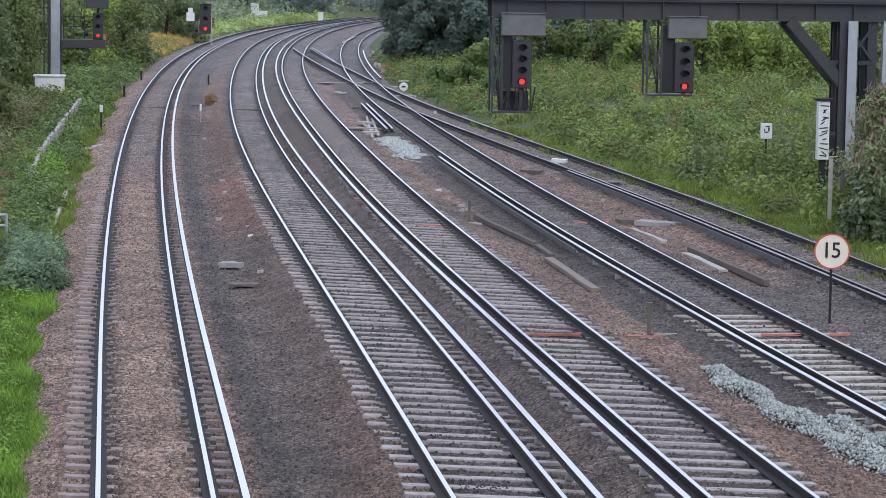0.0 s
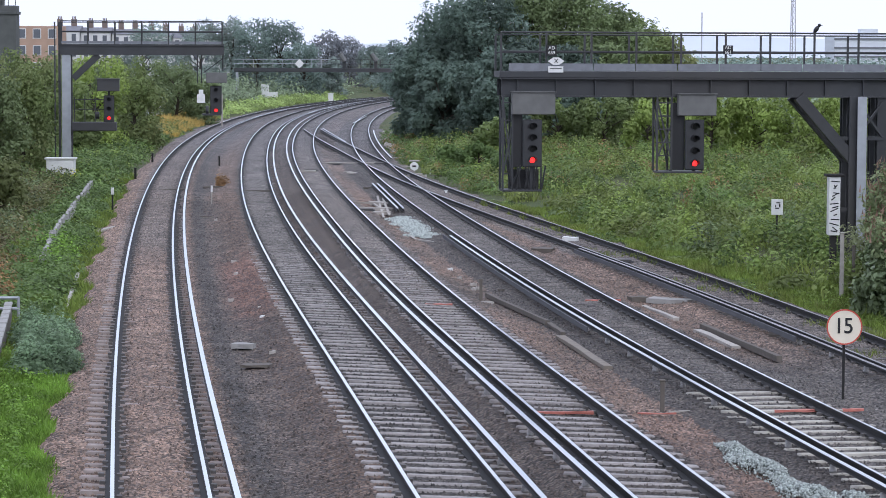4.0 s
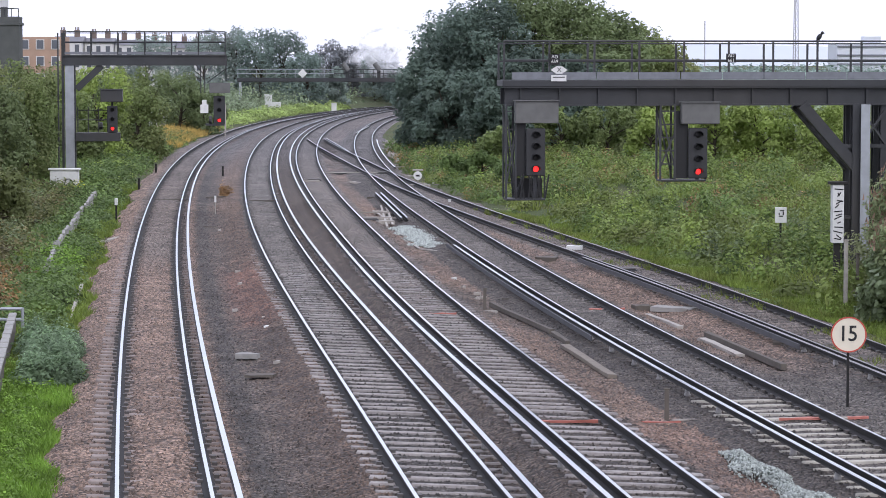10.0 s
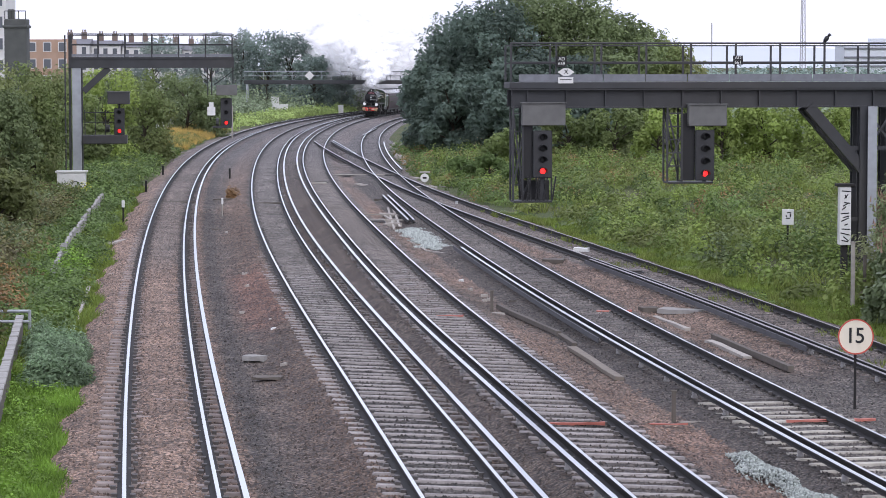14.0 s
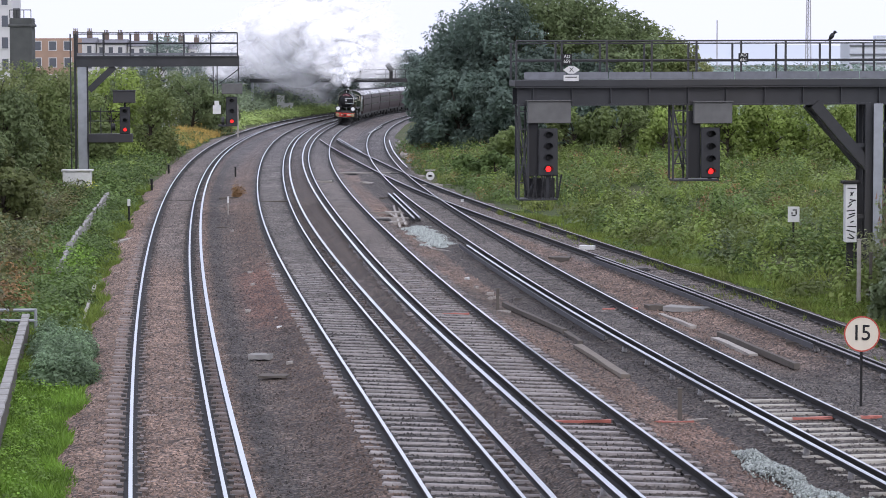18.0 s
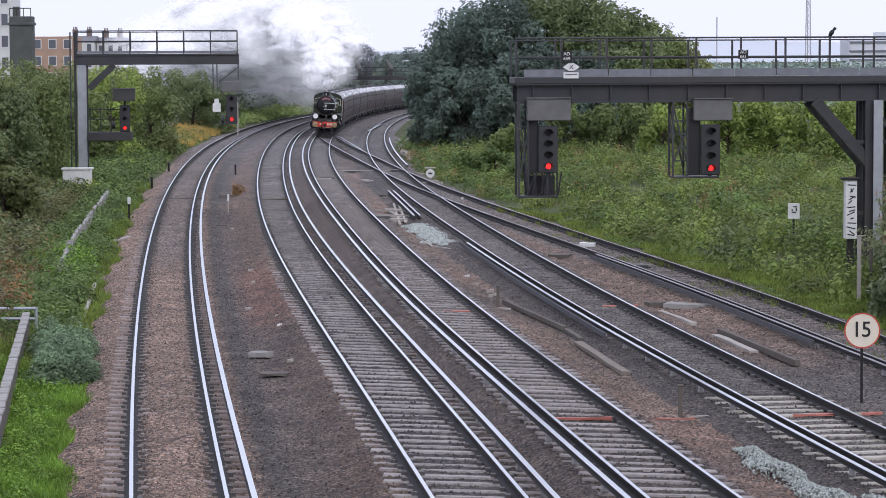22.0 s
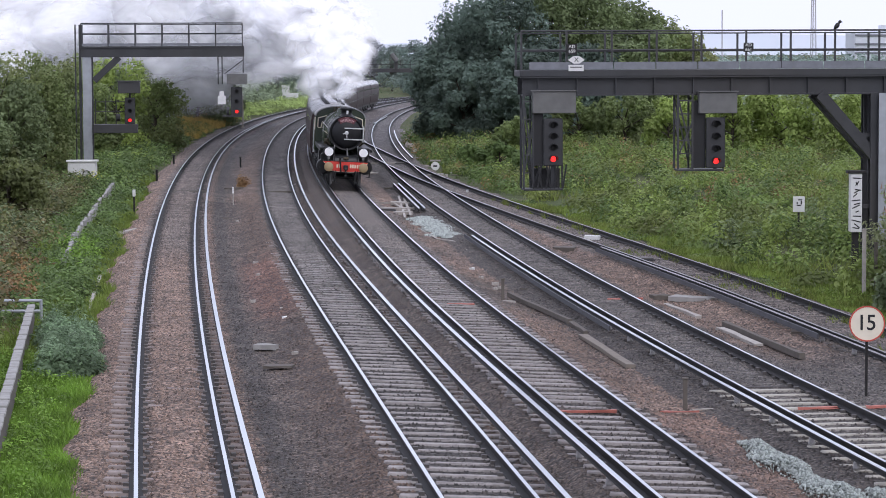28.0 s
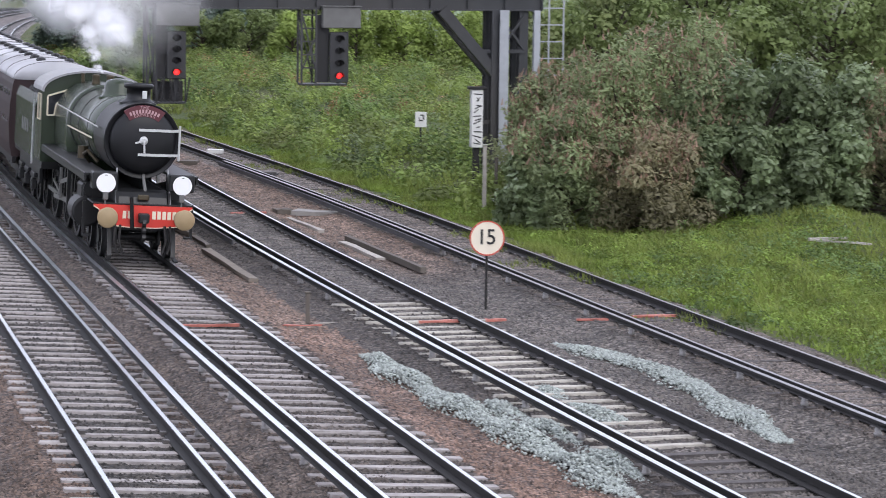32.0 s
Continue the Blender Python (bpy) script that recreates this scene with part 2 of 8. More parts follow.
M["leaf_bush"] = leaf_mat("buddleia_leaves", (0.075, 0.088, 0.045), amount=0.8, tint=(0.115, 0.072, 0.05))
M["leaf_silver"] = leaf_mat("grey_green_leaves", (0.092, 0.120, 0.062))
M["grass_bright"] = leaf_mat("fresh_grass", (0.112, 0.152, 0.032))
M["grass_dry"] = leaf_mat("dry_grass", (0.30, 0.22, 0.07))
# haze painted into the leaf colour: paler, bluer, with less contrast
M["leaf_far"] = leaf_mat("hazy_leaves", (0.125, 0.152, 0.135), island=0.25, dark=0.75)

# ---- building blocks ----
def mesh_of(bm, name, smooth=False):
    me = bpy.data.meshes.new(name)
    if smooth:
        for fc in bm.faces:
            fc.smooth = True
    bm.to_mesh(me)
    bm.free()
    return me


def part(name, bm, material, parent=None, label="", smooth=False, at=None):
    """Links a bmesh as one mesh object, under a thing or a part."""
    me = mesh_of(bm, name, smooth)
    for mm in (material if isinstance(material, (list, tuple)) else [material]):
        me.materials.append(mm)
    ob = new(name, me)
    ob.parent = parent
    if at is not None:
        ob.matrix_basis = at
    if label:
        ob["label"] = label
    return ob


def thing(name, at, label, category, group="", kind=""):
    e = new(name)
    e.empty_display_size = 0.2
    e.matrix_basis = at if isinstance(at, Matrix) else Matrix.Translation(at)
    return tagged(e, label, category, group, kind)


def box(bm, x0, x1, y0, y1, z0, z1, bevel=0.0, m=None):
    r = bmesh.ops.create_cube(bm, size=1)
    vs = r["verts"]
    for v in vs:
        v.co = Vector((x0 + (v.co.x + 0.5) * (x1 - x0), y0 + (v.co.y + 0.5) * (y1 - y0), z0 + (v.co.z + 0.5) * (z1 - z0)))
    if bevel:
        es = list({e for v in vs for e in v.link_edges})
        vs = list({v for f in bmesh.ops.bevel(bm, geom=es, offset=bevel, segments=1, affect="EDGES")["faces"] for v in f.verts} | {v for v in vs if v.is_valid})
    if m is not None:
        for v in vs:
            v.co = m @ v.co
    return vs


def tube(bm, p, q, r, n=8, r2=None, caps=True):
    p, q = Vector(p), Vector(q)
    d = q - p
    m = Matrix.Translation((p + q) / 2) @ d.to_track_quat("Z", "Y").to_matrix().to_4x4()
    return bmesh.ops.create_cone(bm, cap_ends=caps, segments=n, radius1=r, radius2=r if r2 is None else r2, depth=d.length, matrix=m)["verts"]


def beam(bm, p, q, w, h, up=(0, 0, 1)):
    """A square bar from p to q."""
    p, q = Vector(p), Vector(q)
    d = (q - p).normalized()
    s = d.cross(Vector(up)).normalized()
    u = s.cross(d)
    vs = [bm.verts.new(e + s * a * w / 2 + u * b * h / 2) for e in (p, q) for a, b in ((-1, -1), (1, -1), (1, 1), (-1, 1))]
    for i in range(4):
        bm.faces.new((vs[i], vs[(i + 1) % 4], vs[4 + (i + 1) % 4], vs[4 + i]))
    bm.faces.new(vs[3::-1])
    bm.faces.new(vs[4:])


def lathe(bm, rings, n=20, m=Matrix()):
    """A turned body: rings of (height, radius) about z."""
    rows = []
    for z, r in rings:
        rows.append([bm.verts.new(m @ Vector((r * math.cos(2 * math.pi * i / n), r * math.sin(2 * math.pi * i / n), z))) for i in range(n)])
    for a, b in zip(rows, rows[1:]):
        for i in range(n):
            bm.faces.new((a[i], a[(i + 1) % n], b[(i + 1) % n], b[i]))
    bm.faces.new(rows[0][::-1])
    bm.faces.new(rows[-1])


def loft(bm, sections, closed=True, caps=True):
    """Joins sections, lists of points of one length, one after the other."""
    rows = [[bm.verts.new(p) for p in s] for s in sections]
    n = len(rows[0])
    for a, b in zip(rows, rows[1:]):
        for i in range(n if closed else n - 1):
            bm.faces.new((a[i], a[(i + 1) % n], b[(i + 1) % n], b[i]))
    if caps:
        bm.faces.new(rows[0][::-1])
        bm.faces.new(rows[-1])


def fast_mesh(name, co, faces_n, idx, material, smooth=False):
    """A mesh from arrays: points, corners per face, corner indices."""
    me = bpy.data.meshes.new(name)
    nf = len(idx) // faces_n
    me.vertices.add(len(co))
    me.vertices.foreach_set("co", np.asarray(co, np.float32).ravel())
    me.loops.add(len(idx))
    me.loops.foreach_set("vertex_index", np.asarray(idx, np.int32))
    me.polygons.add(nf)
    me.polygons.foreach_set("loop_start", np.arange(0, nf * faces_n, faces_n, dtype=np.int32))
    if smooth:
        me.polygons.foreach_set("use_smooth", np.ones(nf, bool))
    me.update(calc_edges=True)
    me.materials.append(material)
    return me

# ---- ground ----
def smooth(a, b, t):
    t = min(1.0, max(0.0, (t - a) / (b - a)))
    return t * t * (3 - 2 * t)


def left_edge(y):
    return T1.x(y) - 1.85 - 0.0025 * y + 0.18 * math.sin(y * 0.35) + 0.15 * math.sin(y * 1.3)


def right_edge(y):
    """Where stone gives way to grass on the far side of the siding, then beside the slow line."""
    x = max(T5.x(y) if y < 236 else -99.0, T4.x(y))
    return x + 1.75 + 0.2 * math.sin(y * 0.4) + 0.12 * math.sin(y * 1.1)


def bank(x, y):
    """Height of the land: flat beside the line, rising a little into rough banks."""
    z = drop(min(y, 560)) - 0.22
    r, q = x - right_edge(y), left_edge(y) - x
    if r > 0:
        z += 0.55 * smooth(0.3, 9, r) + 0.35 * smooth(12, 40, r)
        z += 0.14 * smooth(0.5, 3, r) * (math.sin(x * 0.9 + y * 0.23) + math.sin(y * 0.31 - x * 0.37))
    if q > 0:
        z += 0.35 * smooth(0.2, 3, q) + 0.9 * smooth(3, 14, q)
        z += 0.10 * smooth(0.5, 3, q) * (math.sin(x * 0.8 + y * 0.29) + math.sin(y * 0.37 - x * 0.5))
    return z


def build_ground():
    ys = np.concatenate([np.arange(-40, 20, 10), np.arange(20, 130, 1.0), np.arange(130, 240, 2.0), np.arange(240, 600, 10), [650, 800, 1100, 1600, 2500, 4500]])
    us = np.concatenate([[-4000, -1500, -600, -250, -120, -70], np.arange(-48, 60, 1.0), [62, 70, 90, 130, 250, 600, 1500, 4000]])
    co = np.array([(u, y, bank(u, y) - 0.04 - (0.6 if left_edge(y) + 0.6 < u < right_edge(y) - 0.6 else 0.0)) for y in ys for u in us])
    w, h = len(us), len(ys)
    i = np.arange(w * h).reshape(h, w)
    idx = np.stack([i[:-1, :-1], i[:-1, 1:], i[1:, 1:], i[1:, :-1]], -1).ravel()
    tagged(new("ground", fast_mesh("ground", co, 4, idx, M["earth"], True)), "rough green land on both sides of the railway", "ground", kind="structure")


BROWN, GREY, DARK, RUST, PALE = (np.array(c) for c in ((0.262, 0.182, 0.138), (0.168, 0.148, 0.131), (0.082, 0.069, 0.060), (0.31, 0.158, 0.115), (0.20, 0.178, 0.158)))


def tone_at(x, y, axes):
    """The tone of the stone: brown on the outer line, grey on the fast lines, oily dark in between; greyer and lighter
    farther off.
    """
    nz = noise.noise(Vector((x * 0.35, y * 0.12, 3.0)))
    n2 = noise.noise(Vector((x * 1.3, y * 0.6, 9.0)))
    d1, d2, d3, d4, d5 = (x - c for c in axes)
    if d1 < 2.0:
        c = BROWN
        if d1 > 1.2:
            c = BROWN * (1 - smooth(1.2, 1.6, d1)) + DARK * smooth(1.2, 1.6, d1)
        if y > 84 and -1.2 < d1 < 1.2:
            c = c * (1 - 0.7 * smooth(84, 98, y)) + GREY * 0.7 * smooth(84, 98, y)
    elif d2 < -1.25:
        k = smooth(2.2, 3.0, d1 + nz * 0.8)
        c = (DARK * 0.9 + BROWN * 0.18) * (1 - k) + BROWN * 0.50 * k
        r = smooth(0.55, 1.0, math.exp(-((y - 80) / 14) ** 2) * 1.25 + n2 * 0.4) * smooth(1.9, 2.6, d1)
        c = c * (1 - 0.7 * r) + RUST * 0.45 * r
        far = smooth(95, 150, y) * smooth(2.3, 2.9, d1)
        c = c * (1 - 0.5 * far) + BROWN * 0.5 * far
    elif d2 < 1.1:
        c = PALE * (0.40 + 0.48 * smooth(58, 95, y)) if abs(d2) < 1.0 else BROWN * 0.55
    elif d3 < -1.0:
        c = DARK * 0.9 + BROWN * 0.18
    elif d3 < 1.25:
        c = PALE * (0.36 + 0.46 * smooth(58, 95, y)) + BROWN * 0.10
    elif d4 < -2.0:
        k = smooth(-0.2, 0.35, nz + 0.2)
        c = BROWN * 0.80 * k + (BROWN * 0.35 + GREY * 0.40) * (1 - k)
        if y < 52:
            c = c * 0.86 + RUST * 0.14
    elif d4 < -1.0:
        c = DARK * 1.1
    elif d4 < 1.3:
        c = GREY * 0.85
    elif d5 < -1.3:
        k = smooth(58, 66, y)
        c = GREY * 0.80 * (1 - k) + (BROWN * 0.85 + 0.02 * n2) * k
    else:
        c = GREY * 0.75 + BROWN * 0.15
    # from 140 m on all lines blend towards one neutral grey
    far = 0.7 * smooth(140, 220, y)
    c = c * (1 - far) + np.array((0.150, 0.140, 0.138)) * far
    # oil and brake dust, and painted rail shadow, as a dark band along every rail
    for d, k in ((d1, 0.62), (d2, 0.4), (d3, 0.4), (d4, 0.35)):
        e = abs(abs(d) - 0.7525)
        if e < 0.34:
            c = c * (1 - k * (1 - smooth(0.14, 0.34, e)))
    # overall tone goes up between 58 and 90 m
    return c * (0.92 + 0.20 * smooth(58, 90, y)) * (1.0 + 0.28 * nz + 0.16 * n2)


def build_ballast():
    ys = np.concatenate([np.arange(14, 32, 2), np.arange(32, 130, 0.5), np.arange(130, 260, 2), np.arange(260, 500, 6)])
    nu = 170
    co, tone = [], []
    for y in ys:
        a, b = left_edge(y) - 0.7, right_edge(y) + 0.4
        axes = [t.x(y) for t in (T1, T2, T3, T4)] + [T5.x(y) if y < 236 else a - 9.0]
        for k in range(nu):
            x = a + (b - a) * k / (nu - 1)
            z = -0.235
            near = min(abs(x - c) for c in axes)
            z -= 0.10 * smooth(1.3, 2.2, near)
            d1 = abs(x - axes[0])
            if d1 < 1.9:
                z += 0.03 - 0.022 * (1 - smooth(58, 78, y)) * smooth(0.55, 0.7, d1) + 0.045 * (1 - smooth(0.4, 0.62, d1))
            elif near < 1.6:
                z += (0.022 if x < axes[2] + 2 else 0.034) + (0.026 * smooth(55, 90, y) if x < axes[2] + 2 else 0.0)
            if y < 56 and abs(x - axes[3]) < 1.0:
                z -= 0.014
            z += 0.030 * noise.noise(Vector((x * 1.7, y * 1.7, 0))) + 0.012 * noise.noise(Vector((x * 6, y * 6, 4)))
            if x - a < 1.0:
                z -= 0.22 * (1 - (x - a) / 1.0)
            co.append((x, y, z + drop(y) + lift(x, y, axes[:4])))
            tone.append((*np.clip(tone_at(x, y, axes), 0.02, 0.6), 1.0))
    h = len(ys)
    i = np.arange(nu * h).reshape(h, nu)
    idx = np.stack([i[:-1, :-1], i[:-1, 1:], i[1:, 1:], i[1:, :-1]], -1).ravel()
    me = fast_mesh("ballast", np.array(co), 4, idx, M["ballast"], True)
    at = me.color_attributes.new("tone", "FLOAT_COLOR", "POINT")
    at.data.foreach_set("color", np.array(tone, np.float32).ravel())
    # loose stones lying on the nearer ballast
    rng = np.random.default_rng(17)
    grid, tones = np.array(co).reshape(h, nu, 3), np.array(tone).reshape(h, nu, 4)
    n = 150000
    yq = 32.5 + 98 * rng.uniform(0, 1, n) ** 2.6
    uq = rng.uniform(0.03, 0.97, n) * (nu - 1)
    jq = np.clip(np.interp(yq, ys, np.arange(h)), 0, h - 1.001)
    j0, k0 = jq.astype(int), uq.astype(int)
    fj, fk = (jq - j0)[:, None], (uq - k0)[:, None]
    c = (grid[j0, k0] * (1 - fj) + grid[j0 + 1, k0] * fj) * (1 - fk) + (grid[j0, k0 + 1] * (1 - fj) + grid[j0 + 1, k0 + 1] * fj) * fk
    near = np.min([np.abs(np.abs(c[:, 0] - np.array([t.x(q) for q in np.arange(32, 133, 0.5)])[np.clip(((yq - 32) * 2).astype(int), 0, 201)]) - 0.7525) for t in (T1, T2, T3, T4, T5)], axis=0)
    ok = near > 0.09
    c, tq = c[ok], tones[j0, k0][ok]
    n = len(c)
    base = np.array([(1, 0, -0.3), (-1, 0, -0.3), (0, 1, -0.3), (0, -1, -0.3), (0, 0, 0.8)], float)
    r = rng.uniform(0.015, 0.036, (n, 1, 1))
    pts = c[:, None, :] + base[None] * r * rng.uniform(0.6, 1.35, (n, 5, 3)) + rng.normal(0, 0.006, (n, 5, 3)) + np.array([0, 0, 0.008])
    tri = np.array([(0, 2, 4), (2, 1, 4), (1, 3, 4), (3, 0, 4)])
    ms = fast_mesh("loose_stones", pts.reshape(-1, 3), 3, (tri[None] + 5 * np.arange(n)[:, None, None]).ravel(), M["stones"])
    at = ms.color_attributes.new("tone", "FLOAT_COLOR", "POINT")
    at.data.foreach_set("color", np.repeat(tq, 5, axis=0).astype(np.float32).ravel())
    tagged(new("loose_stones", ms), "loose brown and grey ballast stones between the rails", "stones", kind="stuff")
    tagged(new("ballast", me), "brown and grey crushed stone ballast between the tracks", "ballast", kind="structure")


# ---- tracks ----
# the foot is broadened to draw the dark shadow band beside the rail
RAIL = [(-0.115, -0.166), (0.115, -0.166), (0.115, -0.150), (0.012, -0.125), (0.010, -0.052), (0.041, -0.038), (0.041, -0.006), (0.033, 0.0),
        (-0.033, 0.0), (-0.041, -0.006), (-0.041, -0.038), (-0.010, -0.052), (-0.012, -0.125), (-0.115, -0.150)]
THIRD = [(-0.06, -0.02), (0.06, -0.02), (0.02, 0.01), (0.018, 0.03), (0.054, 0.038), (0.054, 0.072), (0.048, 0.078), (-0.048, 0.078),
         (-0.054, 0.072), (-0.054, 0.038), (-0.018, 0.03), (-0.02, 0.01)]


def sweep(name, line, off, y0, y1, section, parent, mats, top, label="", step=1.5, dz=0.0):
    """A section drawn along a line at a side offset; the faces in top take the second material."""
    bm = bmesh.new()
    n = max(2, int((y1 - y0) / step))
    secs = []
    for i in range(n + 1):
        y = y0 + (y1 - y0) * i / n
        c, a = line.at(y, off), -line.turn(y)
        secs.append([Vector((c.x + u * math.cos(a), c.y + u * math.sin(a), c.z + v + dz)) for u, v in section])
    loft(bm, secs)
    bm.faces.ensure_lookup_table()
    k = len(section)
    for j, fc in enumerate(bm.faces):
        if j < n * k and j % k in top:
            fc.material_index = 1
    return part(name, bm, mats, parent, label)


def sleeper_mesh(material, seed):
    r = random.Random(seed)
    bm = bmesh.new()
    box(bm, -1.25, 1.25, -0.09, 0.09, -0.15, 0.0, 0.02)
    for v in bm.verts:
        v.co += Vector((r.uniform(-0.02, 0.02), r.uniform(-0.012, 0.012), r.uniform(-0.008, 0.006)))
    for s in (-0.7525, 0.7525):
        for d in (-0.150, 0.150):
            box(bm, s + d - 0.045, s + d + 0.045, -0.07, 0.07, -0.01, 0.055)
    for fc in bm.faces:
        if fc.calc_center_median().z > 0.012:
            fc.material_index = 1
    me = mesh_of(bm, "sleeper")
    me.materials.append(material)
    me.materials.append(M["clip"])
    return me


def track(name, line, y0, y1, label, material, third=(), dull=False, split=(38, 112), pitch=0.70, dusty=None, sunk=0.0):
    tr = thing(name, (0, 0, 0), label, "railway track", "tracks of the main line")
    top = M["rail_dull"] if dull else M["rail_top"]
    for off in (-0.7525, 0.7525):
        if dull:
            # worn bright again where the siding joins the through lines
            sweep("running_rail", line, off, 116, y1, RAIL, tr, [M["rail_side"], M["rail_top"]], (7,))
        sweep("running_rail", line, off, y0, 116 if dull else y1, RAIL, tr, [M["rail_side"], top], (7,))
    for off, a, b in third:
        c = sweep("conductor_rail", line, off, a, b, THIRD, tr, [M["rail_side"], top], (6,), "raised electrified third rail")
        near = int(max(0, (min(b, 100) - a) / 2.8))
        bm = bmesh.new()
        lathe(bm, [(-0.17, 0.06), (-0.13, 0.07), (-0.10, 0.05), (-0.07, 0.06), (-0.02, 0.04)], 8)
        me = mesh_of(bm, "insulator", True)
        me.materials.append(M["pot"])
        for i in range(near):
            o = new("insulator", me)
            o.parent = c
            o.matrix_basis = Matrix.Translation(line.at(a + 1 + 2.8 * i, off, 0.0))
    variants = [sleeper_mesh(material, s) for s in range(4)]
    pale = [sleeper_mesh(M["sleeper_dusty"], s) for s in range(4)] if dusty else []
    s, e = line.s_at(max(y0, 30)), line.s_at(min(y1, 300))
    rest, rng = bmesh.new(), random.Random(len(name))
    k = 0
    while s < e:
        y = line.y_at(s)
        p = line.at(y, rng.uniform(-0.04, 0.04), -0.178 - sunk - 0.03 * smooth(75, 112, y) + rng.uniform(-0.012, 0.012) + (sunk if dusty and y < dusty[1] else 0.0))
        m = Matrix.Translation(p) @ pose(0, 0, 0, 0, math.degrees(line.cant), -math.degrees(line.turn(y)) + rng.uniform(-0.8, 0.8))
        if split[0] < y < split[1]:
            o = new("sleeper", pale[k % 4] if dusty and dusty[0] < y < dusty[1] else variants[k % 4])
            o.parent = tr
            o.matrix_basis = m
        else:
            box(rest, -1.25, 1.25, -0.10, 0.10, -0.1, 0.0, 0, m)
        k += 1
        s += pitch
    tagged(part("sleeper_run", rest, material, tr), kind="stuff")
    return tr


def build_tracks():
    track("track", T1, 24, 470, "curved railway track half buried in brown ballast", M["sleeper_brown"], [(1.17, 24, 470)])
    track("track", T2, 24, 470, "railway track on pale sleepers with a third rail", M["sleeper"], [(1.17, 24, 460)])
    track("track", T3, 24, 740, "railway track on pale sleepers carrying the steam train", M["sleeper"], [(-1.17, 24, 460)])
    track("track", T4, 24, 470, "railway track on timber sleepers in grey ballast", M["sleeper_wood"], [(-1.17, 24, 98), (1.17, 168, 230)], dusty=(38, 55.5), sunk=0.022)
    track("track", T5, 24, 236, "dull siding track on old timber sleepers among weeds", M["sleeper_wood"], [(-1.17, 24, 92)], dull=True, sunk=0.018)


# ---- signal gantries ----
def railing(parent, x0, x1, y, z0, z1, n, material, mids=(0.5,), r=0.025):
    for i in range(n + 1):
        bm = bmesh.new()
        x = x0 + (x1 - x0) * i / n
        beam(bm, (x, y, z0), (x, y, z1), 0.06, 0.06, (0, 1, 0))
        part("post", bm, material, parent)
    for k in (*mids, 1.0):
        bm = bmesh.new()
        z = z0 + (z1 - z0) * k
        tube(bm, (x0, y, z), (x1, y, z), r, 6)
        part("handrail", bm, material, parent)


def plate_text(text, size, material, parent, at, name="lettering", sx=1.0, bold=0.0):
    cu = bpy.data.curves.new(name, "FONT")
    cu.body, cu.size, cu.align_x, cu.align_y, cu.extrude, cu.offset = text, size, "CENTER", "CENTER", 0.004, bold
    tmp = bpy.data.objects.new(name, cu)
    me = bpy.data.meshes.new_from_object(tmp)
    bpy.data.objects.remove(tmp)
    me.materials.append(material)
    ob = new(name, me)
    ob.parent = parent
    ob.matrix_basis = at @ Matrix.Diagonal((sx, 1, 1, 1))
    return ob


FRONT = pose(0, 0, 0, 90, 0, 0)      # lettering that faces the camera


def signal_head(parent, x, y, z, lit=0, n=4, w=0.46, h=1.42):
    """A colour-light head, lamps one over the other, the lowest lit red; z is its foot."""
    bm = bmesh.new()
    box(bm, x - w / 2, x + w / 2, y, y + 0.12, z, z + h, 0.03)
    head = part("signal_head", bm, M["head_grey"], parent)
    for i in range(n):
        zz = z + 0.22 + i * (h - 0.44) / (n - 1)
        bm = bmesh.new()
        lathe(bm, [(0, 0.09), (0.02, 0.09), (0.03, 0.075)], 16, Matrix.Translation((x, y - 0.005, zz)) @ pose(0, 0, 0, 90))
        part("lens", bm, M["red_light"] if i == lit else M["black"], head, "glowing red lamp" if i == lit else "", True)
        bm = bmesh.new()
        secs = []
        for yy in (0.0, -0.26):
            secs.append([Vector((x + r * math.cos(a), y + yy, zz + r * math.sin(a))) for r, rev in ((0.13, 0), (0.12, 1))
                         for a in (np.linspace(-0.2, math.pi + 0.2, 12) if not rev else np.linspace(math.pi + 0.2, -0.2, 12))])
        loft(bm, secs)
        part("hood", bm, M["black"], head)
    return head


def i_post(bm, x, y, w, d, z0, z1, t=0.04):
    """An upright of I section, its flanges to the front and back."""
    sec = [(-w / 2, -d / 2), (w / 2, -d / 2), (w / 2, -d / 2 + t), (0.03, -d / 2 + t), (0.03, d / 2 - t), (w / 2, d / 2 - t), (w / 2, d / 2), (-w / 2, d / 2), (-w / 2, d / 2 - t), (-0.03, d / 2 - t), (-0.03, -d / 2 + t), (-w / 2, -d / 2 + t)]
    loft(bm, [[Vector((x + a, y + b, z)) for a, b in sec] for z in (z0, z1)])


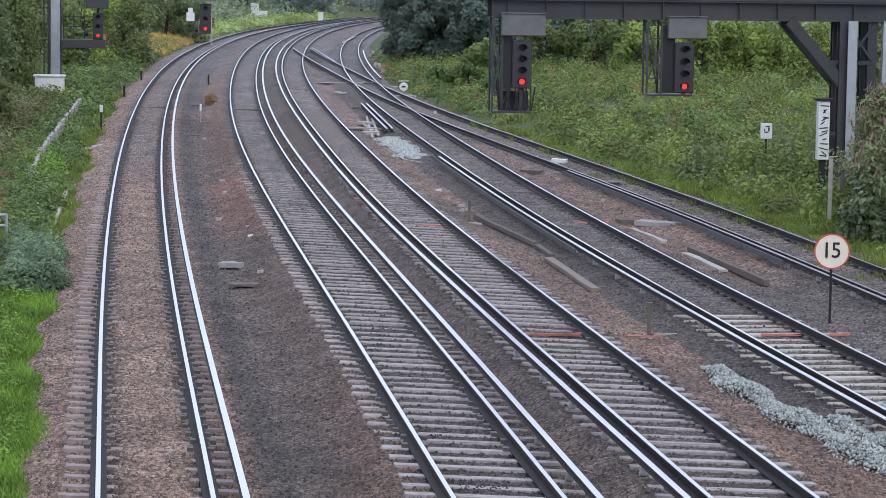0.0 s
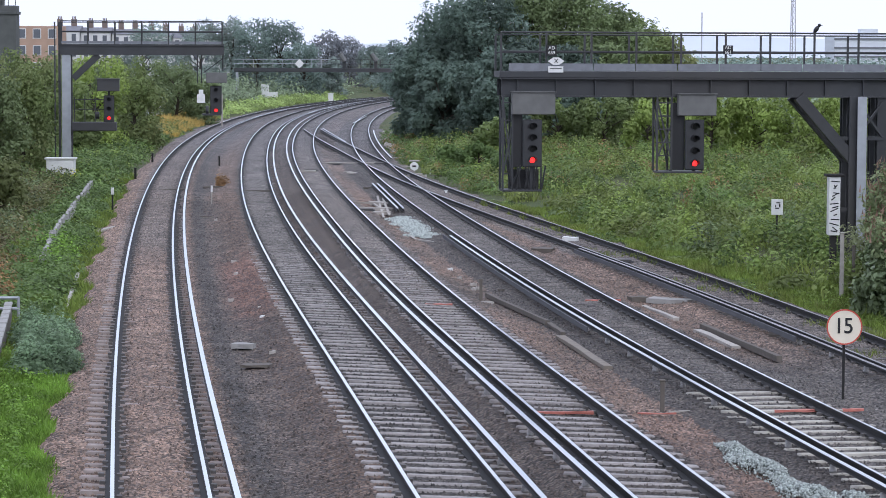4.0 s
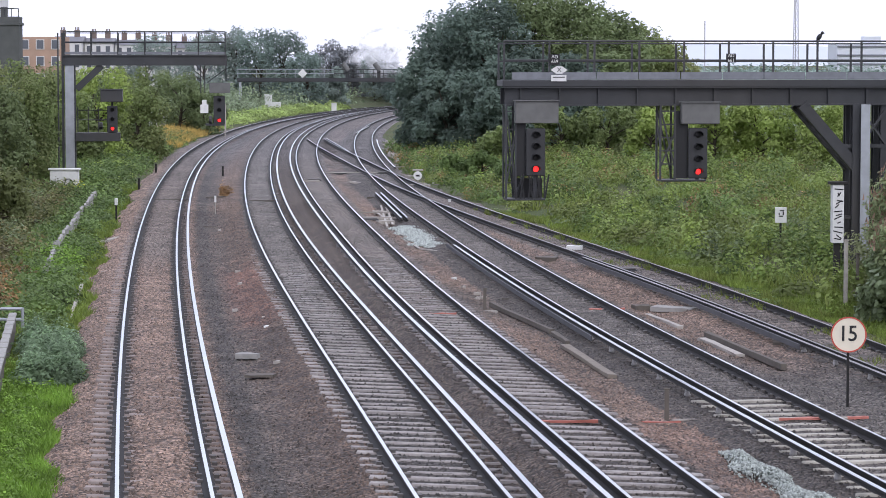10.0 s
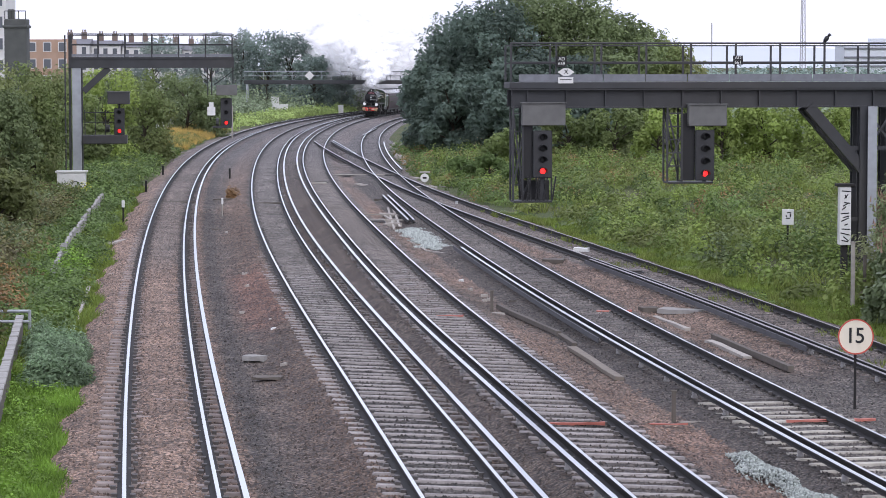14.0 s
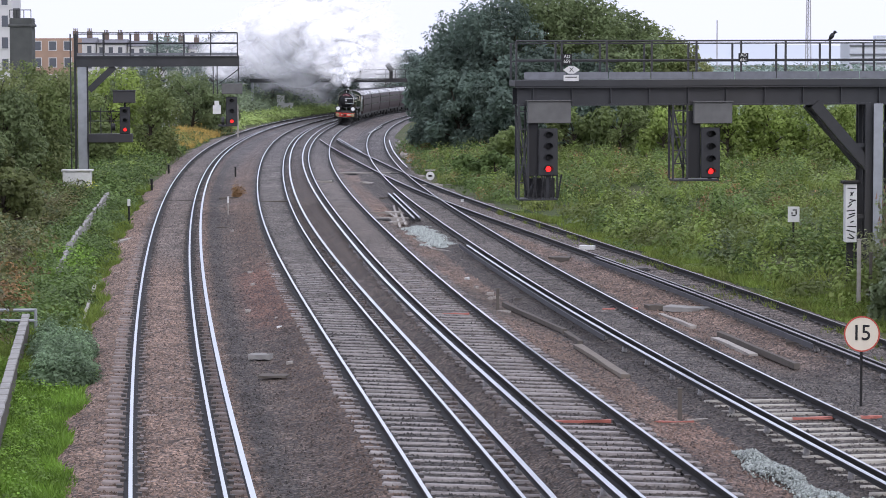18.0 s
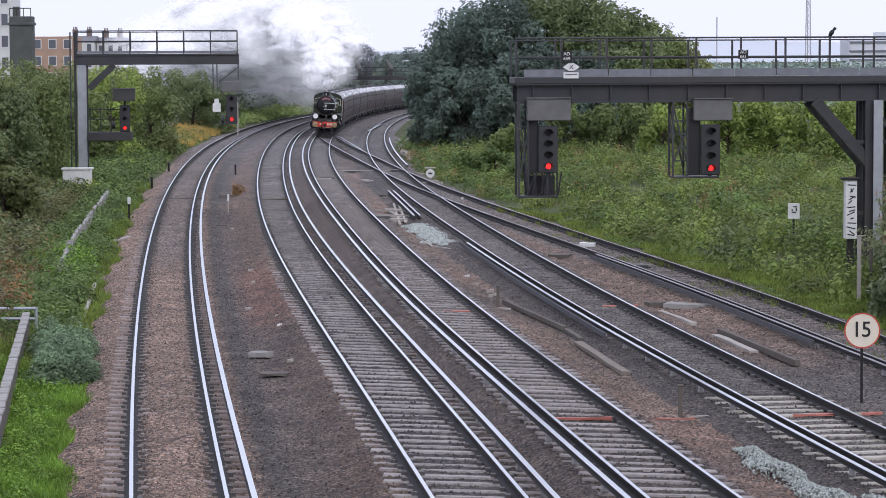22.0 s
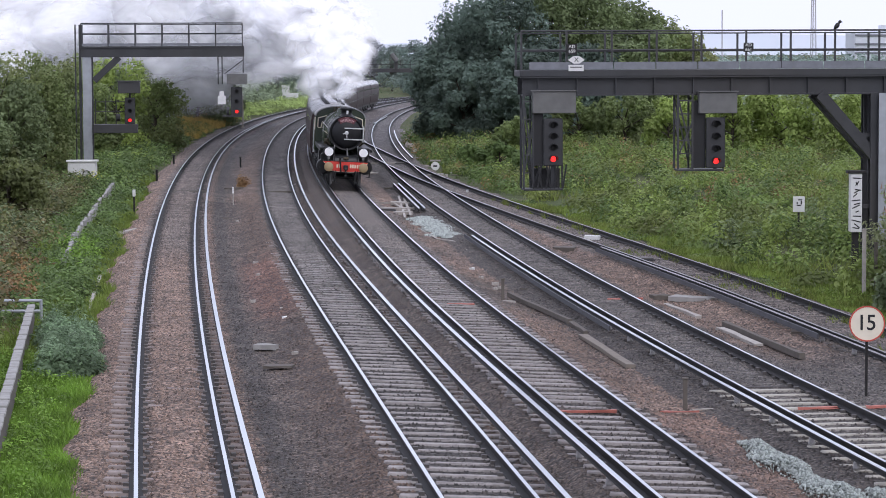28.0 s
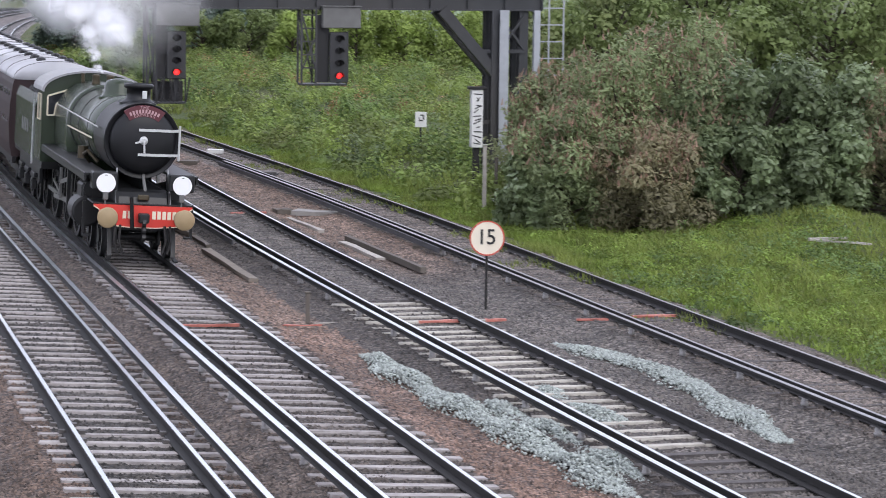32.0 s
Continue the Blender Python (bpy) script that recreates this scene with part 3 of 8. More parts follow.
def right_gantry():
    """The broad gantry: a plate girder with walkway, two hung signals, a raking strut and a trestle leg."""
    g = thing("signal_gantry", pose(0, 84, 0, 0, 0, 6.5), "dark steel signal gantry with a railed walkway over the sidings", "gantry")
    Z = lambda py: 6.95 - (py - 105) / 55.8
    X = lambda qx: (qx - 784) / 55.8
    x0, x1 = X(893), X(1618)
    bm = bmesh.new()
    zt, zb = Z(157), Z(187)
    box(bm, x0, x1, -0.03, 0.03, zb + 0.02, zt)
    part("girder_web", bm, M["steel_dark"], g)
    for nm, a in (("top_flange", (x0 - 0.05, x1, -0.22, 0.16, zt, zt + 0.05)), ("bottom_flange", (x0, x1, -0.16, 0.16, zb - 0.03, zb + 0.02)), ("rear_girder", (x0, x1, 1.0, 1.06, zb, zt))):
        bm = bmesh.new()
        box(bm, *a)
        part(nm, bm, M["steel_dark"], g)
    for k in range(11):
        bm = bmesh.new()
        x = x0 + 0.5 + k * 1.25
        box(bm, x - 0.02, x + 0.02, -0.15, -0.03, zb + 0.02, zt)
        part("stiffener", bm, M["steel_dark"], g)
    bm = bmesh.new()
    box(bm, x0 - 0.1, x1, -0.24, 1.15, zt + 0.05, Z(143), 0.01)
    part("walkway", bm, M["steel_dark"], g)
    k = 0
    x = x0 + 0.2
    while x < x1 - 0.3:
        bm = bmesh.new()
        box(bm, x, min(x + 1.33, x1), -0.235, -0.215, Z(142), Z(129))
        part("toe_board", bm, M["walk_grey"], g, "pale grey toe board")
        x += 1.36
    railing(g, x0 - 0.05, x1, -0.2, Z(142), Z(74), 9, M["steel_dark"], (0.5,), 0.028)
    railing(g, x0 - 0.05, x1, 1.1, Z(142), Z(78), 9, M["steel_dark"], (0.5,), 0.022)
    # signals in their cages
    for qx, lean in ((945, 0), (1237, 1)):
        cx = X(qx)
        bm = bmesh.new()
        w0, w1, q0, q1 = (X(908), X(985), Z(180), Z(219)) if not lean else (X(1206), X(1275), Z(183), Z(221))
        box(bm, w0, w1, -0.55, -0.25, q1, q0, 0.02)
        box(bm, w0 - 0.03, w1 + 0.03, -0.6, -0.2, q0, q0 + 0.03)
        part("hood_box", bm, M["grey_hood"], g, "weathered grey box above the lamps")
        foot = Z(312) if not lean else Z(318)
        signal_head(g, cx, -0.45, foot, 0, 4, 0.62, Z(228) - foot)
        lo = Z(352) if not lean else Z(320)
        xs = (X(893), X(910), X(962)) if not lean else (X(1170), X(1196), X(1252))
        for xx in xs[:2]:
            for yy in (-0.35, 0.3):
                bm = bmesh.new()
                beam(bm, (xx, yy, lo), (xx, yy, zb), 0.06, 0.06, (0, 1, 0))
                part("hanger", bm, M["steel_dark"], g)
        bm = bmesh.new()
        box(bm, xs[0], xs[2], -0.5, 0.35, lo - 0.06, lo, 0.01)
        part("platform", bm, M["steel_dark"], g)
        for zz in np.linspace(lo + 0.5, zb - 0.2, 5):
            bm = bmesh.new()
            beam(bm, (xs[0], -0.35, zz), (xs[1], -0.35, zz), 0.04, 0.04)
            part("rung", bm, M["steel_dark"], g)
        for p, q, w in (((xs[0], -0.33, zb - 0.1), (xs[1], -0.33, lo + 0.4), 0.05),
                        ((xs[1], 0.0, lo), (cx - 0.2, 0.0, foot + 0.3), 0.05),
                        ((cx, -0.3, lo), (cx, -0.3, foot + 0.2), 0.12),
                        ((xs[0], -0.33, lo + 0.4), (xs[1], -0.33, zb - 0.9), 0.05),
                        ((xs[0], 0.3, zb - 0.1), (xs[1], 0.3, lo + 0.2), 0.05),
                        ((xs[0], -0.35, lo + 1.0), (xs[0], 0.3, zb - 0.4), 0.05),
                        ((xs[1], 0.3, lo + 0.9), (xs[2], -0.3, lo + 0.9), 0.05),
                        ((xs[2], -0.3, lo), (xs[2], -0.3, foot + 0.1), 0.05)):
            bm = bmesh.new()
            beam(bm, p, q, w, w, (0.1, 1, 0))
            part("brace", bm, M["steel_dark"], g)
        if foot - lo > 0.2:
            for i in range(8):
                bm = bmesh.new()
                x = xs[1] + (xs[2] - xs[1]) * i / 7
                beam(bm, (x, -0.44, lo), (x + (0.12 if i % 2 else -0.12), -0.44, foot + 0.05), 0.045, 0.045, (0, 1, 0))
                part("lattice_bar", bm, M["black"], g)
            bm = bmesh.new()
            box(bm, xs[1], xs[2], 0.2, 0.24, lo, foot - 0.1)
            part("screen", bm, M["black"], g)
        bm = bmesh.new()
        box(bm, xs[1], cx - 0.3, -0.3, -0.2, foot, zb - 0.2)
        part("back_board", bm, M["black"], g)
    # raking strut and legs
    for dy in (0.0, 0.85):
        bm = bmesh.new()
        beam(bm, (X(1431), dy, zb), (X(1531), dy, Z(300)), 0.34, 0.30, (0, 1, 0))
        part("strut", bm, M["steel_dark"], g)
    legs = [(X(1533), 0.0, 0.36, "steel_dark"), (X(1544), -0.2, 0.30, "steel_grey"), (X(1585), 0.1, 0.30, "steel_dark"), (X(1608), -0.1, 0.2, "steel_grey"), (X(1533), 0.95, 0.3, "steel_dark"), (X(1585), 0.95, 0.3, "steel_dark")]
    for xx, yy, w, mm in legs:
        bm = bmesh.new()
        i_post(bm, xx, yy, w, w, -0.3, zb)
        part("leg", bm, M[mm], g, "pale galvanised leg" if mm == "steel_grey" else "")
    for z0, z1 in ((4.2, 5.3), (1.9, 3.0)):
        bm = bmesh.new()
        beam(bm, (X(1540), -0.1, z0), (X(1585), -0.1, z1), 0.07, 0.07, (0, 1, 0))
        part("cross_brace", bm, M["steel_dark"], g)
        bm = bmesh.new()
        beam(bm, (X(1540), -0.02, z1), (X(1585), -0.1, z0), 0.07, 0.07, (0, 1, 0))
        part("cross_brace", bm, M["steel_dark"], g)
        bm = bmesh.new()
        box(bm, X(1508), X(1590), -0.1, -0.02, z0 - 0.12, z0)
        part("tie", bm, M["steel_dark"], g)
    # plates
    for qx, txt, big in ((980, "AD\n659", 1), (1298, "AD\n661", 0)):
        bm = bmesh.new()
        box(bm, X(qx) - 0.16, X(qx) + 0.16, -0.27, -0.245, Z(116 if big else 112), Z(97 if big else 96))
        p = part("number_plate", bm, M["black"], g, "small black plate with white characters")
        plate_text(txt, 0.15, M["white"], p, Matrix.Translation((X(qx), -0.275, Z(106 if big else 104))) @ FRONT)
    bm = bmesh.new()
    c = (X(988), Z(125))
    vs = [bm.verts.new((c[0] + a, -0.28 + d, c[1] + b)) for d in (0, 0.02) for a, b in ((-0.27, 0), (-0.09, -0.12), (0.09, -0.12), (0.27, 0), (0.09, 0.12), (-0.09, 0.12))]
    bm.faces.new(vs[:6])
    bm.faces.new(vs[:5:-1])
    for i in range(6):
        bm.faces.new((vs[i], vs[6 + i], vs[6 + (i + 1) % 6], vs[(i + 1) % 6]))
    p = part("diamond_plate", bm, M["white"], g, "white diamond plate with a black cross")
    plate_text("X", 0.2, M["black"], p, Matrix.Translation((c[0], -0.285, c[1])) @ FRONT)
    bm = bmesh.new()
    box(bm, X(974), X(1001), -0.28, -0.26, Z(145), Z(134))
    p = part("notice_plate", bm, M["white"], g, "small white notice")
    bm = bmesh.new()
    box(bm, X(977), X(998), -0.284, -0.281, Z(139), Z(137))
    part("bar", bm, M["grey_hood"], p)
    # ladder cage at the end
    for xx in (X(1622), X(1640), X(1668)):
        bm = bmesh.new()
        beam(bm, (xx, 0.4, 2.5), (xx, 0.4, Z(60)), 0.05, 0.05, (0, 1, 0))
        part("ladder_stile", bm, M["steel_grey"], g)
    for i in range(9):
        bm = bmesh.new()
        z = 2.8 + i * 0.55
        beam(bm, (X(1622), 0.4, z), (X(1668), 0.4, z), 0.04, 0.04)
        part("cage_hoop", bm, M["steel_grey"], g)
    return g


def left_gantry():
    g = thing("signal_gantry", pose(0, 145, 0, 0, 0, 4.5), "cantilever signal gantry with a grey post and railed walkway", "gantry")
    k = 32.3
    Z = lambda py: 6.95 - (py - 105) / k
    X = lambda qx: (qx - 784) / k
    x0, x1 = X(118), X(403)
    bm = bmesh.new()
    box(bm, x0, x1, -0.2, 0.7, Z(117), Z(98), 0.03)
    part("girder", bm, M["steel_dark"], g)
    for za, zz in ((117, 114), (101, 98)):
        bm = bmesh.new()
        box(bm, x0, x1, -0.26, -0.2, Z(za), Z(zz))
        part("flange", bm, M["steel_dark"], g)
    bm = bmesh.new()
    box(bm, x0 + 0.1, x1 - 0.1, -0.27, -0.25, Z(97.5), Z(93))
    part("toe_board", bm, M["walk_grey"], g)
    railing(g, x0 + 0.05, x1 - 0.1, -0.25, Z(98), Z(58), 6, M["steel_dark"], (0.55,), 0.03)
    railing(g, x0 + 0.05, x1 - 0.1, 0.75, Z(98), Z(60), 6, M["steel_dark"], (0.55,), 0.022)
    bm = bmesh.new()
    cx = X(129)
    i_post(bm, cx, 0.0, 0.48, 0.44, -0.2, Z(117), 0.06)
    part("mast", bm, M["steel_grey"], g, "pale grey steel mast")
    for xx, w in ((X(117), 0.12), (X(138), 0.08), (X(109), 0.07)):
        bm = bmesh.new()
        box(bm, xx - w / 2, xx + w / 2, -0.1, 0.1, -0.2, Z(60) if xx < X(120) else Z(117))
        part("side_post", bm, M["steel_dark"], g)
    bm = bmesh.new()
    beam(bm, (X(141), 0, Z(158)), (X(185), 0, Z(117)), 0.34, 0.36, (0, 1, 0))
    part("strut", bm, M["steel_dark"], g)
    # bracket signal on the mast
    bm = bmesh.new()
    box(bm, X(139), X(216), -0.6, 0.3, Z(249), Z(234), 0.02)
    part("bracket_platform", bm, M["steel_dark"], g)
    for xx in (142, 160, 178, 195):
        bm = bmesh.new()
        beam(bm, (X(xx), 0.25, Z(234)), (X(xx), 0.25, Z(190)), 0.05, 0.05, (0, 1, 0))
        part("post", bm, M["steel_dark"], g)
    for z in (Z(195), Z(212)):
        bm = bmesh.new()
        tube(bm, (X(142), 0.25, z), (X(200), 0.25, z), 0.025, 6)
        part("handrail", bm, M["steel_dark"], g)
    bm = bmesh.new()
    box(bm, X(183), X(221), -0.7, 0.1, Z(180), Z(160), 0.02)
    box(bm, X(182), X(222), -0.74, 0.12, Z(160), Z(158))
    part("hood_box", bm, M["steel_dark"], g, "box shade over the lamps")
    signal_head(g, X(203), -0.45, Z(234), 0, 3, 0.56, 1.45)
    bm = bmesh.new()
    tube(bm, (X(203), -0.3, Z(188)), (X(203), -0.3, Z(178)), 0.06, 8)
    tube(bm, (X(180), -0.4, Z(222)), (X(186), -0.4, Z(222)), 0.2, 10)
    part("fitting", bm, M["black"], g)
    # hung signal
    for xx in (357, 364, 401):
        bm = bmesh.new()
        beam(bm, (X(xx), 0, Z(117)), (X(xx), 0, Z(165 if xx < 400 else 145)), 0.06, 0.06, (0, 1, 0))
        part("hanger", bm, M["steel_dark"], g)
    bm = bmesh.new()
    beam(bm, (X(368), 0, Z(147)), (X(403), 0, Z(121)), 0.05, 0.05, (0, 1, 0))
    part("hanger", bm, M["steel_dark"], g)
    bm = bmesh.new()
    box(bm, X(372), X(408), -0.7, 0.1, Z(165), Z(147), 0.02)
    part("hood_box", bm, M["grey_hood"], g, "box shade over the lamps")
    signal_head(g, X(389), -0.45, Z(220), 0, 3, 0.62, Z(170) - Z(220))
    bm = bmesh.new()
    box(bm, X(365), X(398), -0.5, 0.3, Z(222), Z(219))
    tube(bm, (X(371), -0.4, Z(212)), (X(376), -0.4, Z(212)), 0.22, 10)
    part("platform", bm, M["steel_dark"], g)
    bm = bmesh.new()
    box(bm, X(356), X(370), -0.5, -0.46, Z(200), Z(185))
    box(bm, X(359), X(367), -0.5, -0.46, Z(185), Z(177))
    part("repeater_plate", bm, M["white"], g, "small white plate beside the lamps")
    return g


def far_gantry():
    g = thing("signal_gantry", pose(0, 405, 0, 0, 0, -4), "distant dark signal gantry across all the tracks", "gantry")
    k = 4685 / 405
    Z = lambda py: 6.95 - (py - 105) / k
    X = lambda qx: (qx - 784) / k
    x0, x1 = X(417), X(730)
    bm = bmesh.new()
    box(bm, x0, x1, -0.3, 0.6, Z(146), Z(139), 0.05)
    part("girder", bm, M["steel_dark"], g)
    railing(g, x0, X(590), -0.3, Z(139), Z(124), 10, M["steel_grey"], (0.5,), 0.05)
    railing(g, X(590), x1, -0.3, Z(139), Z(124), 8, M["steel_dark"], (0.5,), 0.05)
    bm = bmesh.new()
    box(bm, X(420), X(424), -0.2, 0.2, -1.6, Z(146))
    part("leg", bm, M["steel_grey"], g)
    for qx in (534,):
        bm = bmesh.new()
        s = 0.72
        vs = [bm.verts.new((X(qx) + a * s, -0.5 + d, Z(131) + b * s)) for d in (0, 0.06) for a, b in ((-1, 0), (0, -1), (1, 0), (0, 1))]
        bm.faces.new(vs[:4])
        bm.faces.new(vs[:3:-1])
        for i in range(4):
            bm.faces.new((vs[i], vs[4 + i], vs[4 + (i + 1) % 4], vs[(i + 1) % 4]))
        part("diamond_plate", bm, M["white"], g, "white diamond plate")
    for qx in (612, 668):
        bm = bmesh.new()
        tube(bm, (X(qx) - 0.5, -0.8, Z(118) + 0.4), (X(qx) + 0.3, -0.8, Z(126)), 0.38, 10)
        part("signal_back", bm, M["grey_hood"], g, "hooded signal seen from behind")
        bm = bmesh.new()
        box(bm, X(qx) - 0.12, X(qx) + 0.4, -0.6, -0.5, Z(140), Z(126))
        part("signal_back_post", bm, M["steel_dark"], g)
    return g

# ---- the steam train ----
M["loco_green"] = mat("weathered_green_paint", (0.034, 0.050, 0.030), 0.26, vary=0.35, scale=1.2, dark=0.6, coarse=0.3, tint=(0.052, 0.062, 0.042))
M["loco_black"] = mat("sooty_black", (0.010, 0.0105, 0.011), 0.42, vary=0.5, scale=2.5, dark=0.5, coarse=0.3, tint=(0.022, 0.020, 0.018))
M["smokebox"] = mat("matt_smokebox_black", (0.009, 0.0095, 0.011), 0.42, spec=0.35, vary=0.4, scale=2, dark=0.5)
M["loco_red"] = mat("vermilion_buffer_beam", (0.62, 0.045, 0.03), 0.4, vary=0.25, scale=3, dark=0.75)
M["tan"] = mat("tan_buffer_face", (0.34, 0.25, 0.135), 0.55, vary=0.4, scale=9, dark=0.7)
M["motion_steel"] = mat("oily_steel", (0.30, 0.30, 0.29), 0.35, 0.8, vary=0.5, scale=6, dark=0.5)
M["disc"] = mat("white_disc", (0.86, 0.87, 0.86), 0.4, vary=0.08, scale=6, dark=0.85)
M["pale_steel"] = mat("bright_steel_strap", (0.62, 0.63, 0.62), 0.35, 0.4, vary=0.2, scale=10)
M["brass"] = mat("worn_brass", (0.085, 0.068, 0.042), 0.45, 0.5, vary=0.4, scale=12)
M["plum"] = mat("plum_headboard", (0.10, 0.022, 0.03), 0.4, vary=0.2, scale=5)
M["pink_letters"] = mat("pale_lettering", (0.46, 0.29, 0.30), 0.5)
M["cream_line"] = mat("cream_lining", (0.72, 0.66, 0.50), 0.5)
M["cab_roof"] = mat("wet_grey_cab_roof", (0.36, 0.36, 0.37), 0.3, vary=0.3, scale=3, dark=0.6)
M["maroon"] = mat("maroon_coach_paint", (0.048, 0.031, 0.032), 0.5, vary=0.3, scale=0.7, dark=0.65, coarse=0.3, tint=(0.085, 0.055, 0.05), spec=0.25)
# wet grey roof; its sky sheen is put into the pale base colour
M["coach_roof"] = mat("wet_grey_coach_roof", (0.70, 0.70, 0.72), 0.25, vary=0.35, scale=0.8, dark=0.65, coarse=0.3, tint=(0.45, 0.45, 0.46))
M["pane"] = mat("dark_window_glass", (0.02, 0.022, 0.026), 0.06, spec=0.7)
M["coal"] = mat("coal", (0.02, 0.02, 0.02), 0.6, vary=0.5, scale=8, bump=0.8, bump_scale=9)


def ring(r, y, n=28, a0=0.0, a1=2 * math.pi, cz=2.72, sx=1.0):
    return [Vector((r * sx * math.sin(a0 + (a1 - a0) * i / n), y, cz + r * math.cos(a0 + (a1 - a0) * i / n))) for i in range(n)]


def shell(bm, stations, n=28, cz=2.72):
    loft(bm, [ring(r, y, n, cz=cz) for y, r in stations])


def wheel(bm, x, r, spokes=0, w=0.13, hub=0.16):
    """A wheel about the x axis at the origin of the mesh."""
    q = pose(x, 0, 0, 0, 90, 0)
    if spokes:
        n = 28
        secs = [(r + 0.03, -w / 2), (r, -w / 2 + 0.03), (r, w / 2), (r - 0.13, w / 2), (r - 0.13, -w / 2)]
        rows = [[bm.verts.new(q @ Vector((rad * math.cos(2 * math.pi * i / n), rad * math.sin(2 * math.pi * i / n), zz))) for i in range(n)] for rad, zz in secs]
        for a, b in zip(rows, rows[1:] + rows[:1]):
            for i in range(n):
                bm.faces.new((a[i], a[(i + 1) % n], b[(i + 1) % n], b[i]))
        for i in range(spokes):
            a = 2 * math.pi * i / spokes
            beam(bm, (x, 0.1 * math.cos(a), 0.1 * math.sin(a)), (x, (r - 0.1) * math.cos(a), (r - 0.1) * math.sin(a)), 0.05, 0.07, (1, 0, 0))
        lathe(bm, [(-w / 2 - 0.02, hub), (w / 2 + 0.03, hub)], 14, q)
    else:
        lathe(bm, [(-w / 2, r + 0.03), (-w / 2 + 0.03, r + 0.03), (-w / 2 + 0.03, r), (w / 2, r), (w / 2, r - 0.07), (w / 2 - 0.05, r - 0.09), (w / 2 - 0.02, hub), (w / 2 + 0.03, hub)], 24, q)


WHEELS = []      # (part, y, radius, parent's lead)
def wheelset(parent, y, r, spokes, material=None):
    bm = bmesh.new()
    for x in (-0.745, 0.745):
        wheel(bm, x, r, spokes)
    tube(bm, (-0.75, 0, 0), (0.75, 0, 0), 0.09, 10)
    if spokes > 12:
        for s in (-1, 1):
            beam(bm, (s * 0.8, 0, 0), (s * 0.8, 0.0, 0.33), 0.12, 0.2, (1, 0, 0))
    o = part("wheelset", bm, material or M["loco_black"], parent, at=Matrix.Translation((0, y, r)))
    WHEELS.append((o, y, r))
    return o


